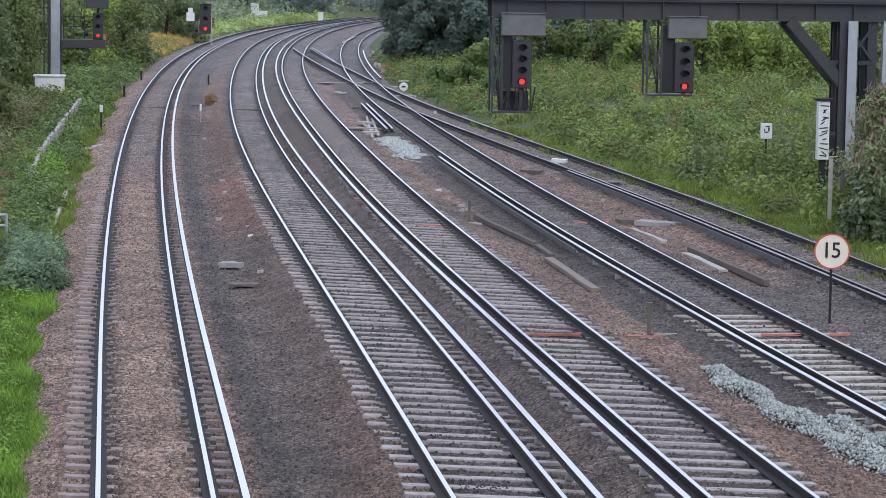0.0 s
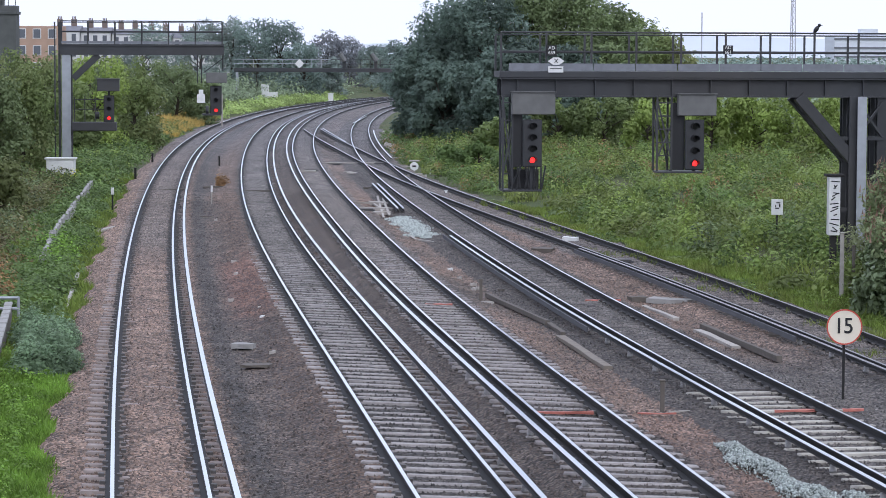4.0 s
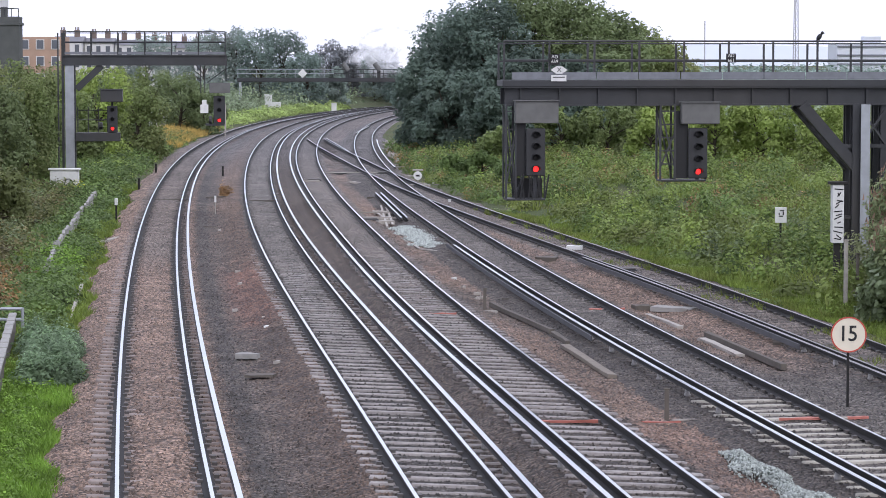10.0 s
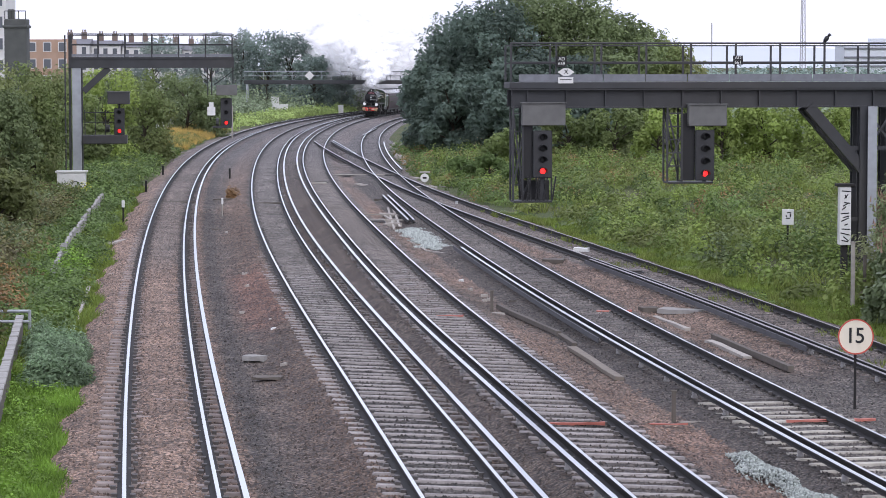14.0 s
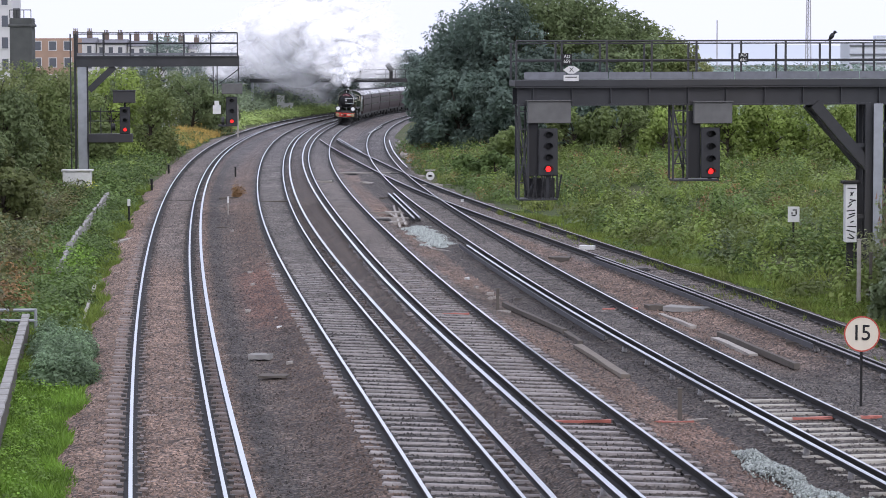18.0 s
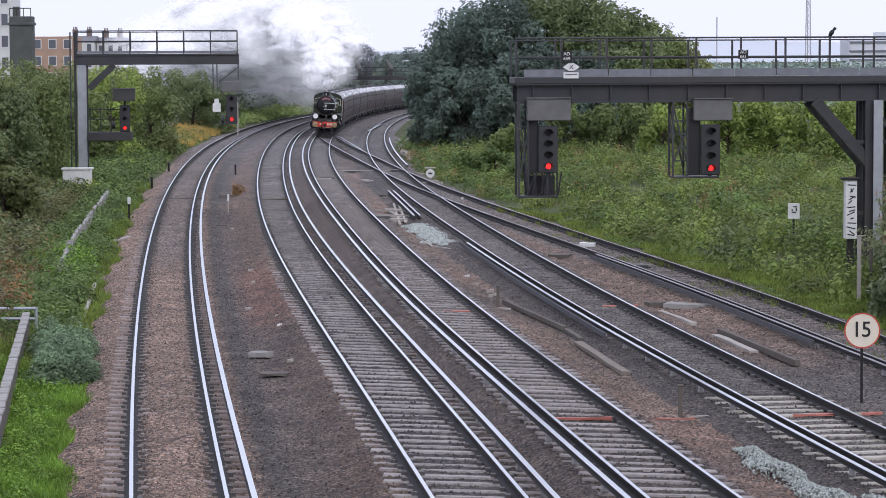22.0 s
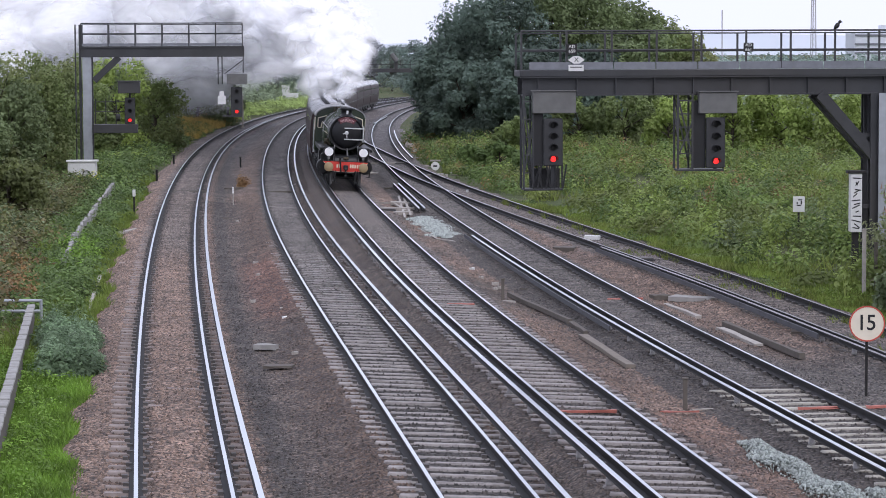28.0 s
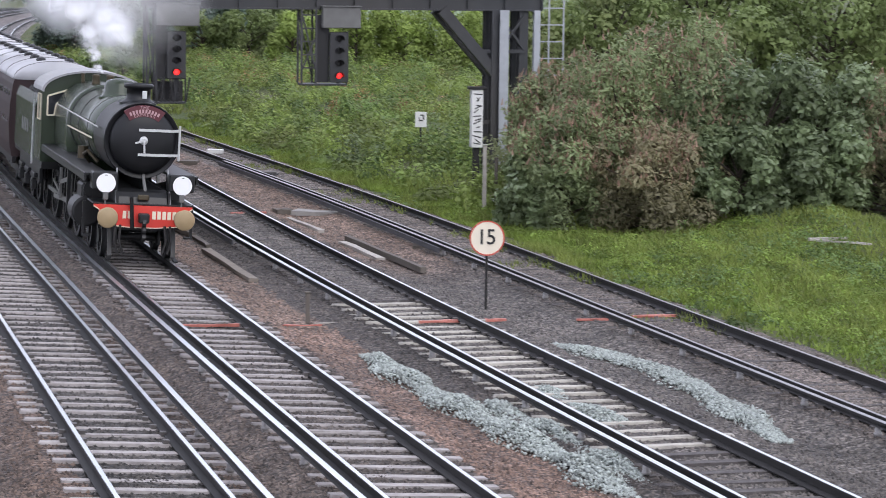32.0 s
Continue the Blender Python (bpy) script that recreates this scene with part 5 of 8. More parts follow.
def coach():
    c = thing("coach", (0, 0, 0), "maroon railway coach with a pale wet curved roof", "railway coach", "coaches of the train")
    half = [(1.28, 0.98), (1.36, 1.35), (1.40, 1.9), (1.39, 2.5), (1.33, 3.1), (1.27, 3.28)]
    bm = bmesh.new()
    sec = [(x, z) for x, z in half] + [(-x, z) for x, z in half[::-1]]
    loft(bm, [[Vector((x, y, z)) for x, z in sec] for y in (-0.35, -19.85)])
    body = part("body", bm, M["maroon"], c)
    bm = bmesh.new()
    arch = [(1.31 * math.cos(a), 3.27 + 0.55 * math.sin(a)) for a in np.linspace(-0.05, math.pi + 0.05, 16)]
    loft(bm, [[Vector((x, y, z)) for x, z in arch] for y in (-0.33, -19.87)])
    roof = part("roof", bm, M["coach_roof"], c, "", True)
    for y in (-0.4, -3.7, -7.0, -10.3, -13.6, -16.9, -19.8):
        bm = bmesh.new()
        loft(bm, [[Vector((x * 1.006, yy, z + 0.012)) for x, z in arch] + [Vector((x, yy, z - 0.01)) for x, z in arch[::-1]] for yy in (y - 0.03, y + 0.03)])
        part("roof_rib", bm, M["grey_hood"], roof)
    for i in range(8):
        for s in (-1, 1):
            bm = bmesh.new()
            lathe(bm, [(3.74, 0.17), (3.80, 0.19), (3.86, 0.16), (3.90, 0.05)], 8, Matrix.Translation((s * 0.42, -1.8 - i * 2.3, 0)) @ Matrix.Diagonal((0.8, 1.6, 1, 1)))
            part("roof_vent", bm, M["black"], roof, "small dark roof ventilator")
    pane_w = [(-1.2, 0.5)] + [(-2.6 - 1.95 * i, 1.25) for i in range(8)] + [(-18.6, 0.5)]
    for s in (-1, 1):
        for yc, w in pane_w:
            bm = bmesh.new()
            secs = []
            for y in (yc - w / 2, yc + w / 2):
                secs.append([Vector((s * 1.385, y, 1.98)), Vector((s * 1.402, y, 1.98)), Vector((s * 1.362, y, 2.86)), Vector((s * 1.345, y, 2.86))])
            loft(bm, secs)
            pn = part("window_pane", bm, M["pane"], body)
            for nm, xx, zz in (("sill", 1.405, 1.96), ("ventilator", 1.365, 2.88)):
                bm = bmesh.new()
                beam(bm, (s * xx, yc - w / 2, zz), (s * xx, yc + w / 2, zz), 0.02, 0.05)
                part(nm, bm, M["grey_hood"], pn)
        bm = bmesh.new()
        box(bm, s * 1.2 - 0.05, s * 1.2 + 0.05, -19.8, -0.4, 0.78, 0.98)
        part("solebar", bm, M["loco_black"], c)
    for y in (-0.02, -19.88):
        bm = bmesh.new()
        box(bm, -0.5, 0.5, min(y, y - 0.32), max(y, y - 0.32) if y > -1 else y, 1.1, 3.15, 0.04)
        part("gangway", bm, M["black"], c)
    bm = bmesh.new()
    for y in (-7.0, -11.0, -13.0):
        box(bm, -0.9, 0.9, y - 0.7, y + 0.7, 0.35, 0.78, 0.05)
    part("underframe_box", bm, M["loco_black"], c)
    for yb in (-2.9, -17.1):
        bm = bmesh.new()
        for s in (-1, 1):
            box(bm, s * 0.95 - 0.06, s * 0.95 + 0.06, yb - 1.75, yb + 1.75, 0.42, 0.72, 0.04)
        bog = part("bogie", bm, M["loco_black"], c)
        for dy in (-1.3, 1.3):
            bm = bmesh.new()
            q = Matrix.Translation((0, yb + dy, 0.457))
            for x in (-0.745, 0.745):
                lathe(bm, [(-0.06, 0.48), (-0.03, 0.48), (-0.03, 0.457), (0.07, 0.457)], 16, q @ pose(x, 0, 0, 0, 90, 0))
            tube(bm, q @ Vector((-0.75, 0, 0)), q @ Vector((0.75, 0, 0)), 0.08, 8)
            part("wheelset", bm, M["loco_black"], bog)
    return c


SPEED, HALT = 17.65, 59.3      # the train's pace, and how far off its front is at the end


def train_pose(t, lead, a, b):
    s = T3.s_at(HALT) + SPEED * (32.0 - t) + 2.7 * min(1.0, (32.0 - t) / 4) + lead
    p, q = (T3.at(T3.y_at(s + d)) for d in (a, b))
    d = (p - q).normalized()
    return Matrix.Translation(p + d * a) @ d.to_track_quat("Y", "Z").to_matrix().to_4x4() @ Matrix.Rotation(-T3.cant, 4, "Y")


def chimney_at(t):
    return train_pose(t, 0.0, 2.7, 9.0) @ Vector((0, -2.25, 4.0))


# ---- steam ----
def steam_mat(name, lo, hi, colour, through_it=0.5):
    """Thin wisps that fade to nothing at their rims."""
    m = bpy.data.materials.new(name)
    m.use_nodes = True
    n, l = m.node_tree.nodes, m.node_tree.links
    n.remove(n["Principled BSDF"])
    d, t, x = n.new("ShaderNodeBsdfDiffuse"), n.new("ShaderNodeBsdfTranslucent"), n.new("ShaderNodeBsdfTransparent")
    for q in (d, t):
        q.inputs["Color"].default_value = (*colour, 1)
    a, b = n.new("ShaderNodeMixShader"), n.new("ShaderNodeMixShader")
    a.inputs[0].default_value = through_it
    l.new(d.outputs[0], a.inputs[1])
    l.new(t.outputs[0], a.inputs[2])
    tc, nz, r = n.new("ShaderNodeTexCoord"), n.new("ShaderNodeTexNoise"), n.new("ShaderNodeMapRange")
    nz.inputs["Scale"].default_value, nz.inputs["Detail"].default_value = 0.42, 5.0
    r.inputs["From Min"].default_value, r.inputs["From Max"].default_value = 0.3, 0.68
    r.inputs["To Min"].default_value, r.inputs["To Max"].default_value = lo, hi
    l.new(tc.outputs["Object"], nz.inputs["Vector"])
    l.new(nz.outputs["Fac"], r.inputs["Value"])
    at, mu = n.new("ShaderNodeAttribute"), n.new("ShaderNodeMath")
    at.attribute_name, mu.operation = "wisp", "MULTIPLY"
    l.new(at.outputs["Fac"], mu.inputs[0])
    l.new(r.outputs["Result"], mu.inputs[1])
    mu.use_clamp = True
    l.new(mu.outputs[0], b.inputs[0])
    l.new(x.outputs[0], b.inputs[1])
    l.new(a.outputs[0], b.inputs[2])
    l.new(b.outputs[0], n["Material Output"].inputs["Surface"])
    return m


M["steam"] = steam_mat("steam", 0.40, 1.35, (0.995, 0.995, 0.998), 0.10)
M["old_steam"] = steam_mat("spread_steam", 0.75, 1.4, (0.995, 0.995, 0.998), 0.10)
M["steam_heart"] = steam_mat("dense_steam", 1.0, 1.0, (0.995, 0.995, 0.998), 0.0)
M["thin_steam"] = steam_mat("thin_steam", 0.2, 0.7, (0.97, 0.975, 0.99), 0.3)
PUFFS = []       # (part, youngest age, oldest age, phase, side, lift, spin)


def soft_flakes(centres, sizes, normals, rng, q=14):
    """Ragged round flakes that thin out towards their rims: points, corners of triangles, thickness."""
    m = len(centres)
    normals = normals / np.linalg.norm(normals, axis=1)[:, None]
    u = np.cross(normals, rng.normal(size=(m, 3)))
    u /= np.linalg.norm(u, axis=1)[:, None]
    v = np.cross(normals, u)
    ang = np.linspace(0, 2 * math.pi, q + 1)[:-1]
    rag = rng.uniform(0.78, 1.15, (m, q, 1))
    way = u[:, None, :] * np.cos(ang)[None, :, None] + v[:, None, :] * np.sin(ang)[None, :, None]
    co = np.concatenate([centres[:, None, :]] + [centres[:, None, :] + sizes[:, None, None] * k * way * (1 + (rag - 1) * k) for k in (0.38, 0.7, 1.0)], 1)
    tri = []
    for i in range(q):
        j = (i + 1) % q
        tri.append((0, 1 + i, 1 + j))
        for r in (0, 1):
            a, b = 1 + r * q, 1 + (r + 1) * q
            tri += [(a + i, b + i, b + j), (a + i, b + j, a + j)]
    n = 1 + 3 * q
    idx = (np.array(tri)[None] + n * np.arange(m)[:, None, None]).ravel()
    den = np.tile(np.array([1.0] + [0.85] * q + [0.38] * q + [0.0] * q, np.float32), m)
    return co.reshape(-1, 3), idx, den


def build_steam():
    plume = thing("steam_plume", (0, 0, 0), "billowing white steam trailing from the chimney", "steam")
    rng = np.random.default_rng(8)
    kinds = ((0.08, 0.8, 0.62, 8, 6, 0.0), (0.35, 1.5, 1.6, 12, 14, 0.40), (1.1, 3.2, 3.6, 12, 9, 0.0), (2.6, 6.2, 6.4, 14, 8, 0.0), (5.2, 13.5, 10.0, 34, 8, 0.0))
    for a0, a1, r, n, m, core in kinds:
        variants = []
        for k in range(3):
            d = rng.normal(size=(m, 3))
            d /= np.linalg.norm(d, axis=1)[:, None]
            pts = d * (r * rng.uniform(0.42 if core else 0.15, 0.90 if core else 0.75, m))[:, None]
            # flakes flattened and tilted up and outward, so the shape itself brightens the steam
            skyward = np.array([0.0, -0.55, 0.835])
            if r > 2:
                pts = pts * 1.15 - 0.8 * (pts @ skyward)[:, None] * skyward
            nrm = skyward + (0.16 if r > 2 else 0.32) * rng.normal(size=(m, 3)) + (0.12 if r > 2 else 0.25) * d
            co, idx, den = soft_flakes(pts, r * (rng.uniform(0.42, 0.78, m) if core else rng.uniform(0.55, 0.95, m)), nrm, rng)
            flakes = len(idx) // 3
            if core:
                bm = bmesh.new()
                bmesh.ops.create_icosphere(bm, subdivisions=4, radius=1.0)
                ball = []
                for vv in bm.verts:
                    p, o = vv.co.normalized(), Vector((k * 7, r, 0))
                    f = 1 + 0.34 * noise.noise(p * 1.5 + o) + 0.12 * abs(noise.noise(p * 3.2 + o))
                    ball.append(p * r * core * f)
                tri = [vv.index + len(co) for fc in bm.faces for vv in fc.verts]
                bm.free()
                co, idx = np.concatenate([co, np.array(ball)]), np.concatenate([idx, tri])
                den = np.concatenate([den, np.full(len(ball), 2.0, np.float32)])
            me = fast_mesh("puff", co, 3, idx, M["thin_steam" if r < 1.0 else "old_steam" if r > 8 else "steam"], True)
            me.materials.append(M["steam_heart"])
            slot = np.zeros(len(me.polygons), np.int32)
            slot[flakes:] = 1
            me.polygons.foreach_set("material_index", slot)
            at = me.attributes.new("wisp", "FLOAT", "POINT")
            at.data.foreach_set("value", den.astype(np.float32))
            variants.append(me)
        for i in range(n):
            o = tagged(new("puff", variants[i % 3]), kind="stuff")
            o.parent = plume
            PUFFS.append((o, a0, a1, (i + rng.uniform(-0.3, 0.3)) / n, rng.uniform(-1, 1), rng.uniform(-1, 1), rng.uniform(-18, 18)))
    return plume


def puff_pose(t, age, side, lift, spin):
    c = chimney_at(t - age)
    wide = 0.25 + 0.60 * age
    up = 4.6 * (1 - math.exp(-1.2 * age)) + 0.75 * min(age, 4.0) - 0.42 * max(0.0, age - 5.0) + 0.6 * lift * wide
    return pose(c.x - 0.2 * min(age, 1.0) - 2.9 * max(0.0, age - 1.0) + side * wide * 1.1, c.y + side * wide * 0.3, c.z + up + 0.25, 0, 0, spin)


def motions():
    ts = [0.5 * i for i in range(65)]
    walk(engine, [(t, train_pose(t, 0.0, 2.7, 9.0)) for t in ts])
    walk(engine_tender, [(t, train_pose(t, 12.55, 1.3, 5.1)) for t in ts])
    for i, c in enumerate(coaches):
        walk(c, [(t, train_pose(t, 19.15 + 20.25 * i, 2.9, 17.1)) for t in ts])
    for o, y, r in WHEELS:
        n = int(32.0 * SPEED / r / 1.2) + 1
        walk(o, [(32.0 * k / n, Matrix.Translation((0, y, r)) @ Matrix.Rotation(-32.0 * k / n * SPEED / r, 4, "X")) for k in range(n + 1)])
    for o, a0, a1, ph, side, lift, spin in PUFFS:
        rows, t, span = [], 0.0, a1 - a0
        age = a0 + span * (ph % 1.0)
        while True:
            rows.append((t, puff_pose(t, age, side, lift, spin)))
            if t >= 32.0:
                break
            step = min(0.4, 32.0 - t, a1 - age)
            if a1 - age < 0.05:
                age, step = a0, min(1 / 30, 32.0 - t)
                t += step
                continue
            t, age = t + step, age + step
        clean = [rows[0]]
        for q in rows[1:]:
            if frame(q[0]) > frame(clean[-1][0]):
                clean.append(q)
        walk(o, clean)

# ---- vegetation ----
Y_GRID = np.arange(-60, 620, 0.5)
LEFT_GRID = np.array([left_edge(q) for q in Y_GRID])
RIGHT_GRID = np.array([right_edge(q) for q in Y_GRID])


def bank_np(x, y):
    """The same land as bank(), for arrays."""
    yy = np.minimum(y, 560)
    d = np.maximum(0, yy - 170)
    z = -np.where(d < 80, 0.006 * d * d / 160, 0.006 * (d - 40)) - 0.22
    r, q = x - np.interp(y, Y_GRID, RIGHT_GRID), np.interp(y, Y_GRID, LEFT_GRID) - x

    def sm(a, b, t):
        t = np.clip((t - a) / (b - a), 0, 1)
        return t * t * (3 - 2 * t)
    z = z + 0.55 * sm(0.3, 9, r) + 0.35 * sm(12, 40, r) + 0.14 * sm(0.5, 3, r) * (np.sin(x * 0.9 + y * 0.23) + np.sin(y * 0.31 - x * 0.37))
    return z + 0.35 * sm(0.2, 3, q) + 0.9 * sm(3, 14, q) + 0.10 * sm(0.5, 3, q) * (np.sin(x * 0.8 + y * 0.29) + np.sin(y * 0.37 - x * 0.5))


def blades(name, pts, size, material, rng, normals, slim=0.55, loose=0.55, tone=None):
    """Leaves whose faces look roughly along the given normals."""
    n = len(pts)
    nr = normals + loose * rng.normal(size=(n, 3))
    nr /= np.linalg.norm(nr, axis=1)[:, None] + 1e-9
    a = np.cross(nr, rng.normal(size=(n, 3)))
    a /= np.linalg.norm(a, axis=1)[:, None] + 1e-9
    b = np.cross(nr, a)
    k = (size * rng.uniform(0.55, 1.4, n))[:, None]
    co = np.empty((n, 4, 3))
    co[:, 0], co[:, 2] = pts - a * k * 0.5, pts + a * k * 0.5 - nr * k * 0.12
    co[:, 1], co[:, 3] = pts + b * k * slim * 0.5, pts - b * k * slim * 0.5
    return toned(fast_mesh(name, co.reshape(-1, 3), 4, np.arange(n * 4), material), np.repeat(np.ones(n) if tone is None else tone, 4))


def toned(me, values):
    at = me.attributes.new("shade", "FLOAT", "POINT")
    at.data.foreach_set("value", np.asarray(values, np.float32))
    return me


def lobes_to_leaves(cs, rs, n, rng, squash=0.8, inner=0.5):
    """Points and outward directions over a heap of leafy lobes, each lobe in turn made of small sprays."""
    cs, rs = np.array(cs), np.array(rs)
    w = rs ** 2
    pick = rng.choice(len(cs), n, p=w / w.sum())
    d = rng.normal(size=(n, 3))
    d /= np.linalg.norm(d, axis=1)[:, None]
    spray = 0.13 * (np.sin(d[:, 0] * 9 + pick) + np.sin(d[:, 1] * 11 + 2 * pick) + np.sin(d[:, 2] * 10 + 3 * pick))
    rad = rs[pick] * (inner + (1 - inner) * rng.uniform(0, 1, n) ** 0.45) * (1 + spray)
    return cs[pick] + d * rad[:, None] * np.array([1, 1, squash]), d, rng.uniform(0.72, 1.3, len(cs))[pick]


def tree(x, y, height, spread, material, n, seed, leaf=0.26, label="leafy green tree beside the railway", lift=0.12, lobes=22, name="tree", flat=1.0, squash=0.85, slim=0.6):
    """A tapered trunk, limbs to every lobe and a crown of small leaves with gaps."""
    rng = np.random.default_rng(seed)
    z = float(bank_np(np.array([x]), np.array([y]))[0])
    t = thing(name, (x, y, z - 0.1), label, "bush" if "bush" in name else "tree")
    bm = bmesh.new()
    th = height * 0.5
    lean = rng.uniform(-0.06, 0.06, 2) * height
    tube(bm, (0, 0, -0.2), (lean[0], lean[1], th), 0.022 * height + 0.05, 9, 0.012 * height + 0.02)
    cs, rs = [], []
    for i in range(lobes):
        f = lift + (0.9 - lift) * (i + rng.uniform(0, 1)) / lobes
        a, u = i * 2.4 + rng.uniform(-0.5, 0.5), math.sqrt(rng.uniform(0.05, 1))
        r = spread * u * (math.sin(math.pi * min(1.0, 0.22 + 0.72 * f)) ** 0.6)
        c = (r * math.cos(a), r * math.sin(a) * flat, height * f)
        cs.append(c)
        rs.append((0.13 + 0.10 * rng.uniform()) * (height * 0.5 + spread * 0.7))
        s = (lean[0] * min(1, f), lean[1] * min(1, f), min(th, height * f * 0.6))
        tube(bm, s, c, 0.008 * height + 0.02, 5, 0.015)
    part("trunk", bm, M["bark"], t)
    pts, d, tone = lobes_to_leaves(cs, rs, n, rng, squash)
    keep = pts[:, 2] > 0.05
    pts, d, tone = pts[keep], d[keep], tone[keep]
    # stray twigs at the outline
    o = new("crown", blades("crown", pts, leaf, material, rng, d + np.array([0, 0, 0.5]), slim, tone=tone))
    o.parent = t
    return t


def thicket(name, label, xs, ys, count, per, material, leaf, high, wide, seed, slim=0.6, swell=0.0, band=None):
    """Low growth in many rounded mounds over a stretch of ground; xs gives its sides at a distance."""
    rng = np.random.default_rng(seed)
    y = rng.uniform(ys[0], ys[1], count)
    lim = np.array([xs(v) for v in y])
    x = lim[:, 0] + (lim[:, 1] - lim[:, 0]) * rng.uniform(0, 1, count)
    if band is not None:
        # growth keeps to drifts of its own kind
        q = np.sin(x * 0.55 + y * 0.11 + band) + np.sin(y * 0.23 - x * 0.31 + 2 * band) + 0.6 * np.sin(x * 1.3 - y * 0.4 + 3 * band)
        x, y = x[q > -0.2], y[q > -0.2]
        count = len(x)
    z = bank_np(x, y)
    r = wide * rng.uniform(0.5, 1.3, count)
    h = high * rng.uniform(0.35, 1.2, count)
    if swell:
        h = h * np.clip(1 + swell * (np.sin(x * 1.1 + 0.35 * y) + np.sin(0.52 * y - 0.7 * x + 1)) * 0.6, 0.2, 2.4)
    n = count * per
    pick = rng.integers(0, count, n)
    d = rng.normal(size=(n, 3))
    d[:, 2] = np.abs(d[:, 2])
    d /= np.linalg.norm(d, axis=1)[:, None]
    rad = 0.7 + 0.36 * rng.uniform(0, 1, n) + 0.15 * np.sin(d[:, 0] * 8 + pick) * np.sin(d[:, 1] * 9)
    pts = np.stack([x[pick] + d[:, 0] * rad * r[pick], y[pick] + d[:, 1] * rad * r[pick], z[pick] + d[:, 2] * rad * h[pick]], 1)
    # random tone a mound, with lit tops and shaded hollows painted in by height
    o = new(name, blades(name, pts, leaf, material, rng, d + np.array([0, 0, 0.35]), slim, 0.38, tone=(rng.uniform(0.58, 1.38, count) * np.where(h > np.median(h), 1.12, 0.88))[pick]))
    return tagged(o, label, "vegetation", kind="stuff")


def grass(name, label, xs, ys, n, material, high, seed, width=0.022, lean=0.45, patch=0.0):
    """Single upright blades."""
    rng = np.random.default_rng(seed)
    y = rng.uniform(ys[0], ys[1], n)
    u = rng.uniform(0, 1, n)
    yk = np.arange(ys[0] - 1, ys[1] + 1, 0.5)
    lim = np.array([xs(v) for v in yk])
    a, b = np.interp(y, yk, lim[:, 0]), np.interp(y, yk, lim[:, 1])
    x = a + (b - a) * u
    if patch:
        k = np.sin(x * 2.1 + y * 0.9) + np.sin(y * 1.7 - x * 1.3 + seed) + np.sin(y * 0.45 + seed) > patch
        x, y = x[k], y[k]
        n = len(x)
    z = bank_np(x, y)
    h = high * rng.uniform(0.4, 1.25, n) * (0.75 + 0.25 * np.sin(x * 1.9 + seed) * np.sin(y * 1.1))
    base = np.stack([x, y, z - 0.03], 1)
    tip = base + np.stack([rng.normal(0, lean, n) * h, rng.normal(0, lean, n) * h, h], 1)
    side = rng.normal(size=(n, 3)) * np.array([1, 1, 0.1])
    side = side / np.linalg.norm(side, axis=1)[:, None] * (width * rng.uniform(0.6, 1.6, n))[:, None]
    co = np.stack([base - side, base + side, tip], 1).reshape(-1, 3)
    o = new(name, toned(fast_mesh(name, co, 3, np.arange(n * 3), material), np.repeat(0.9 + 0.25 * np.sin(x * 2.3 + y) * np.sin(y * 1.3 - x) + rng.uniform(-0.2, 0.2, n), 3)))
    return tagged(o, label, "grass", kind="stuff")


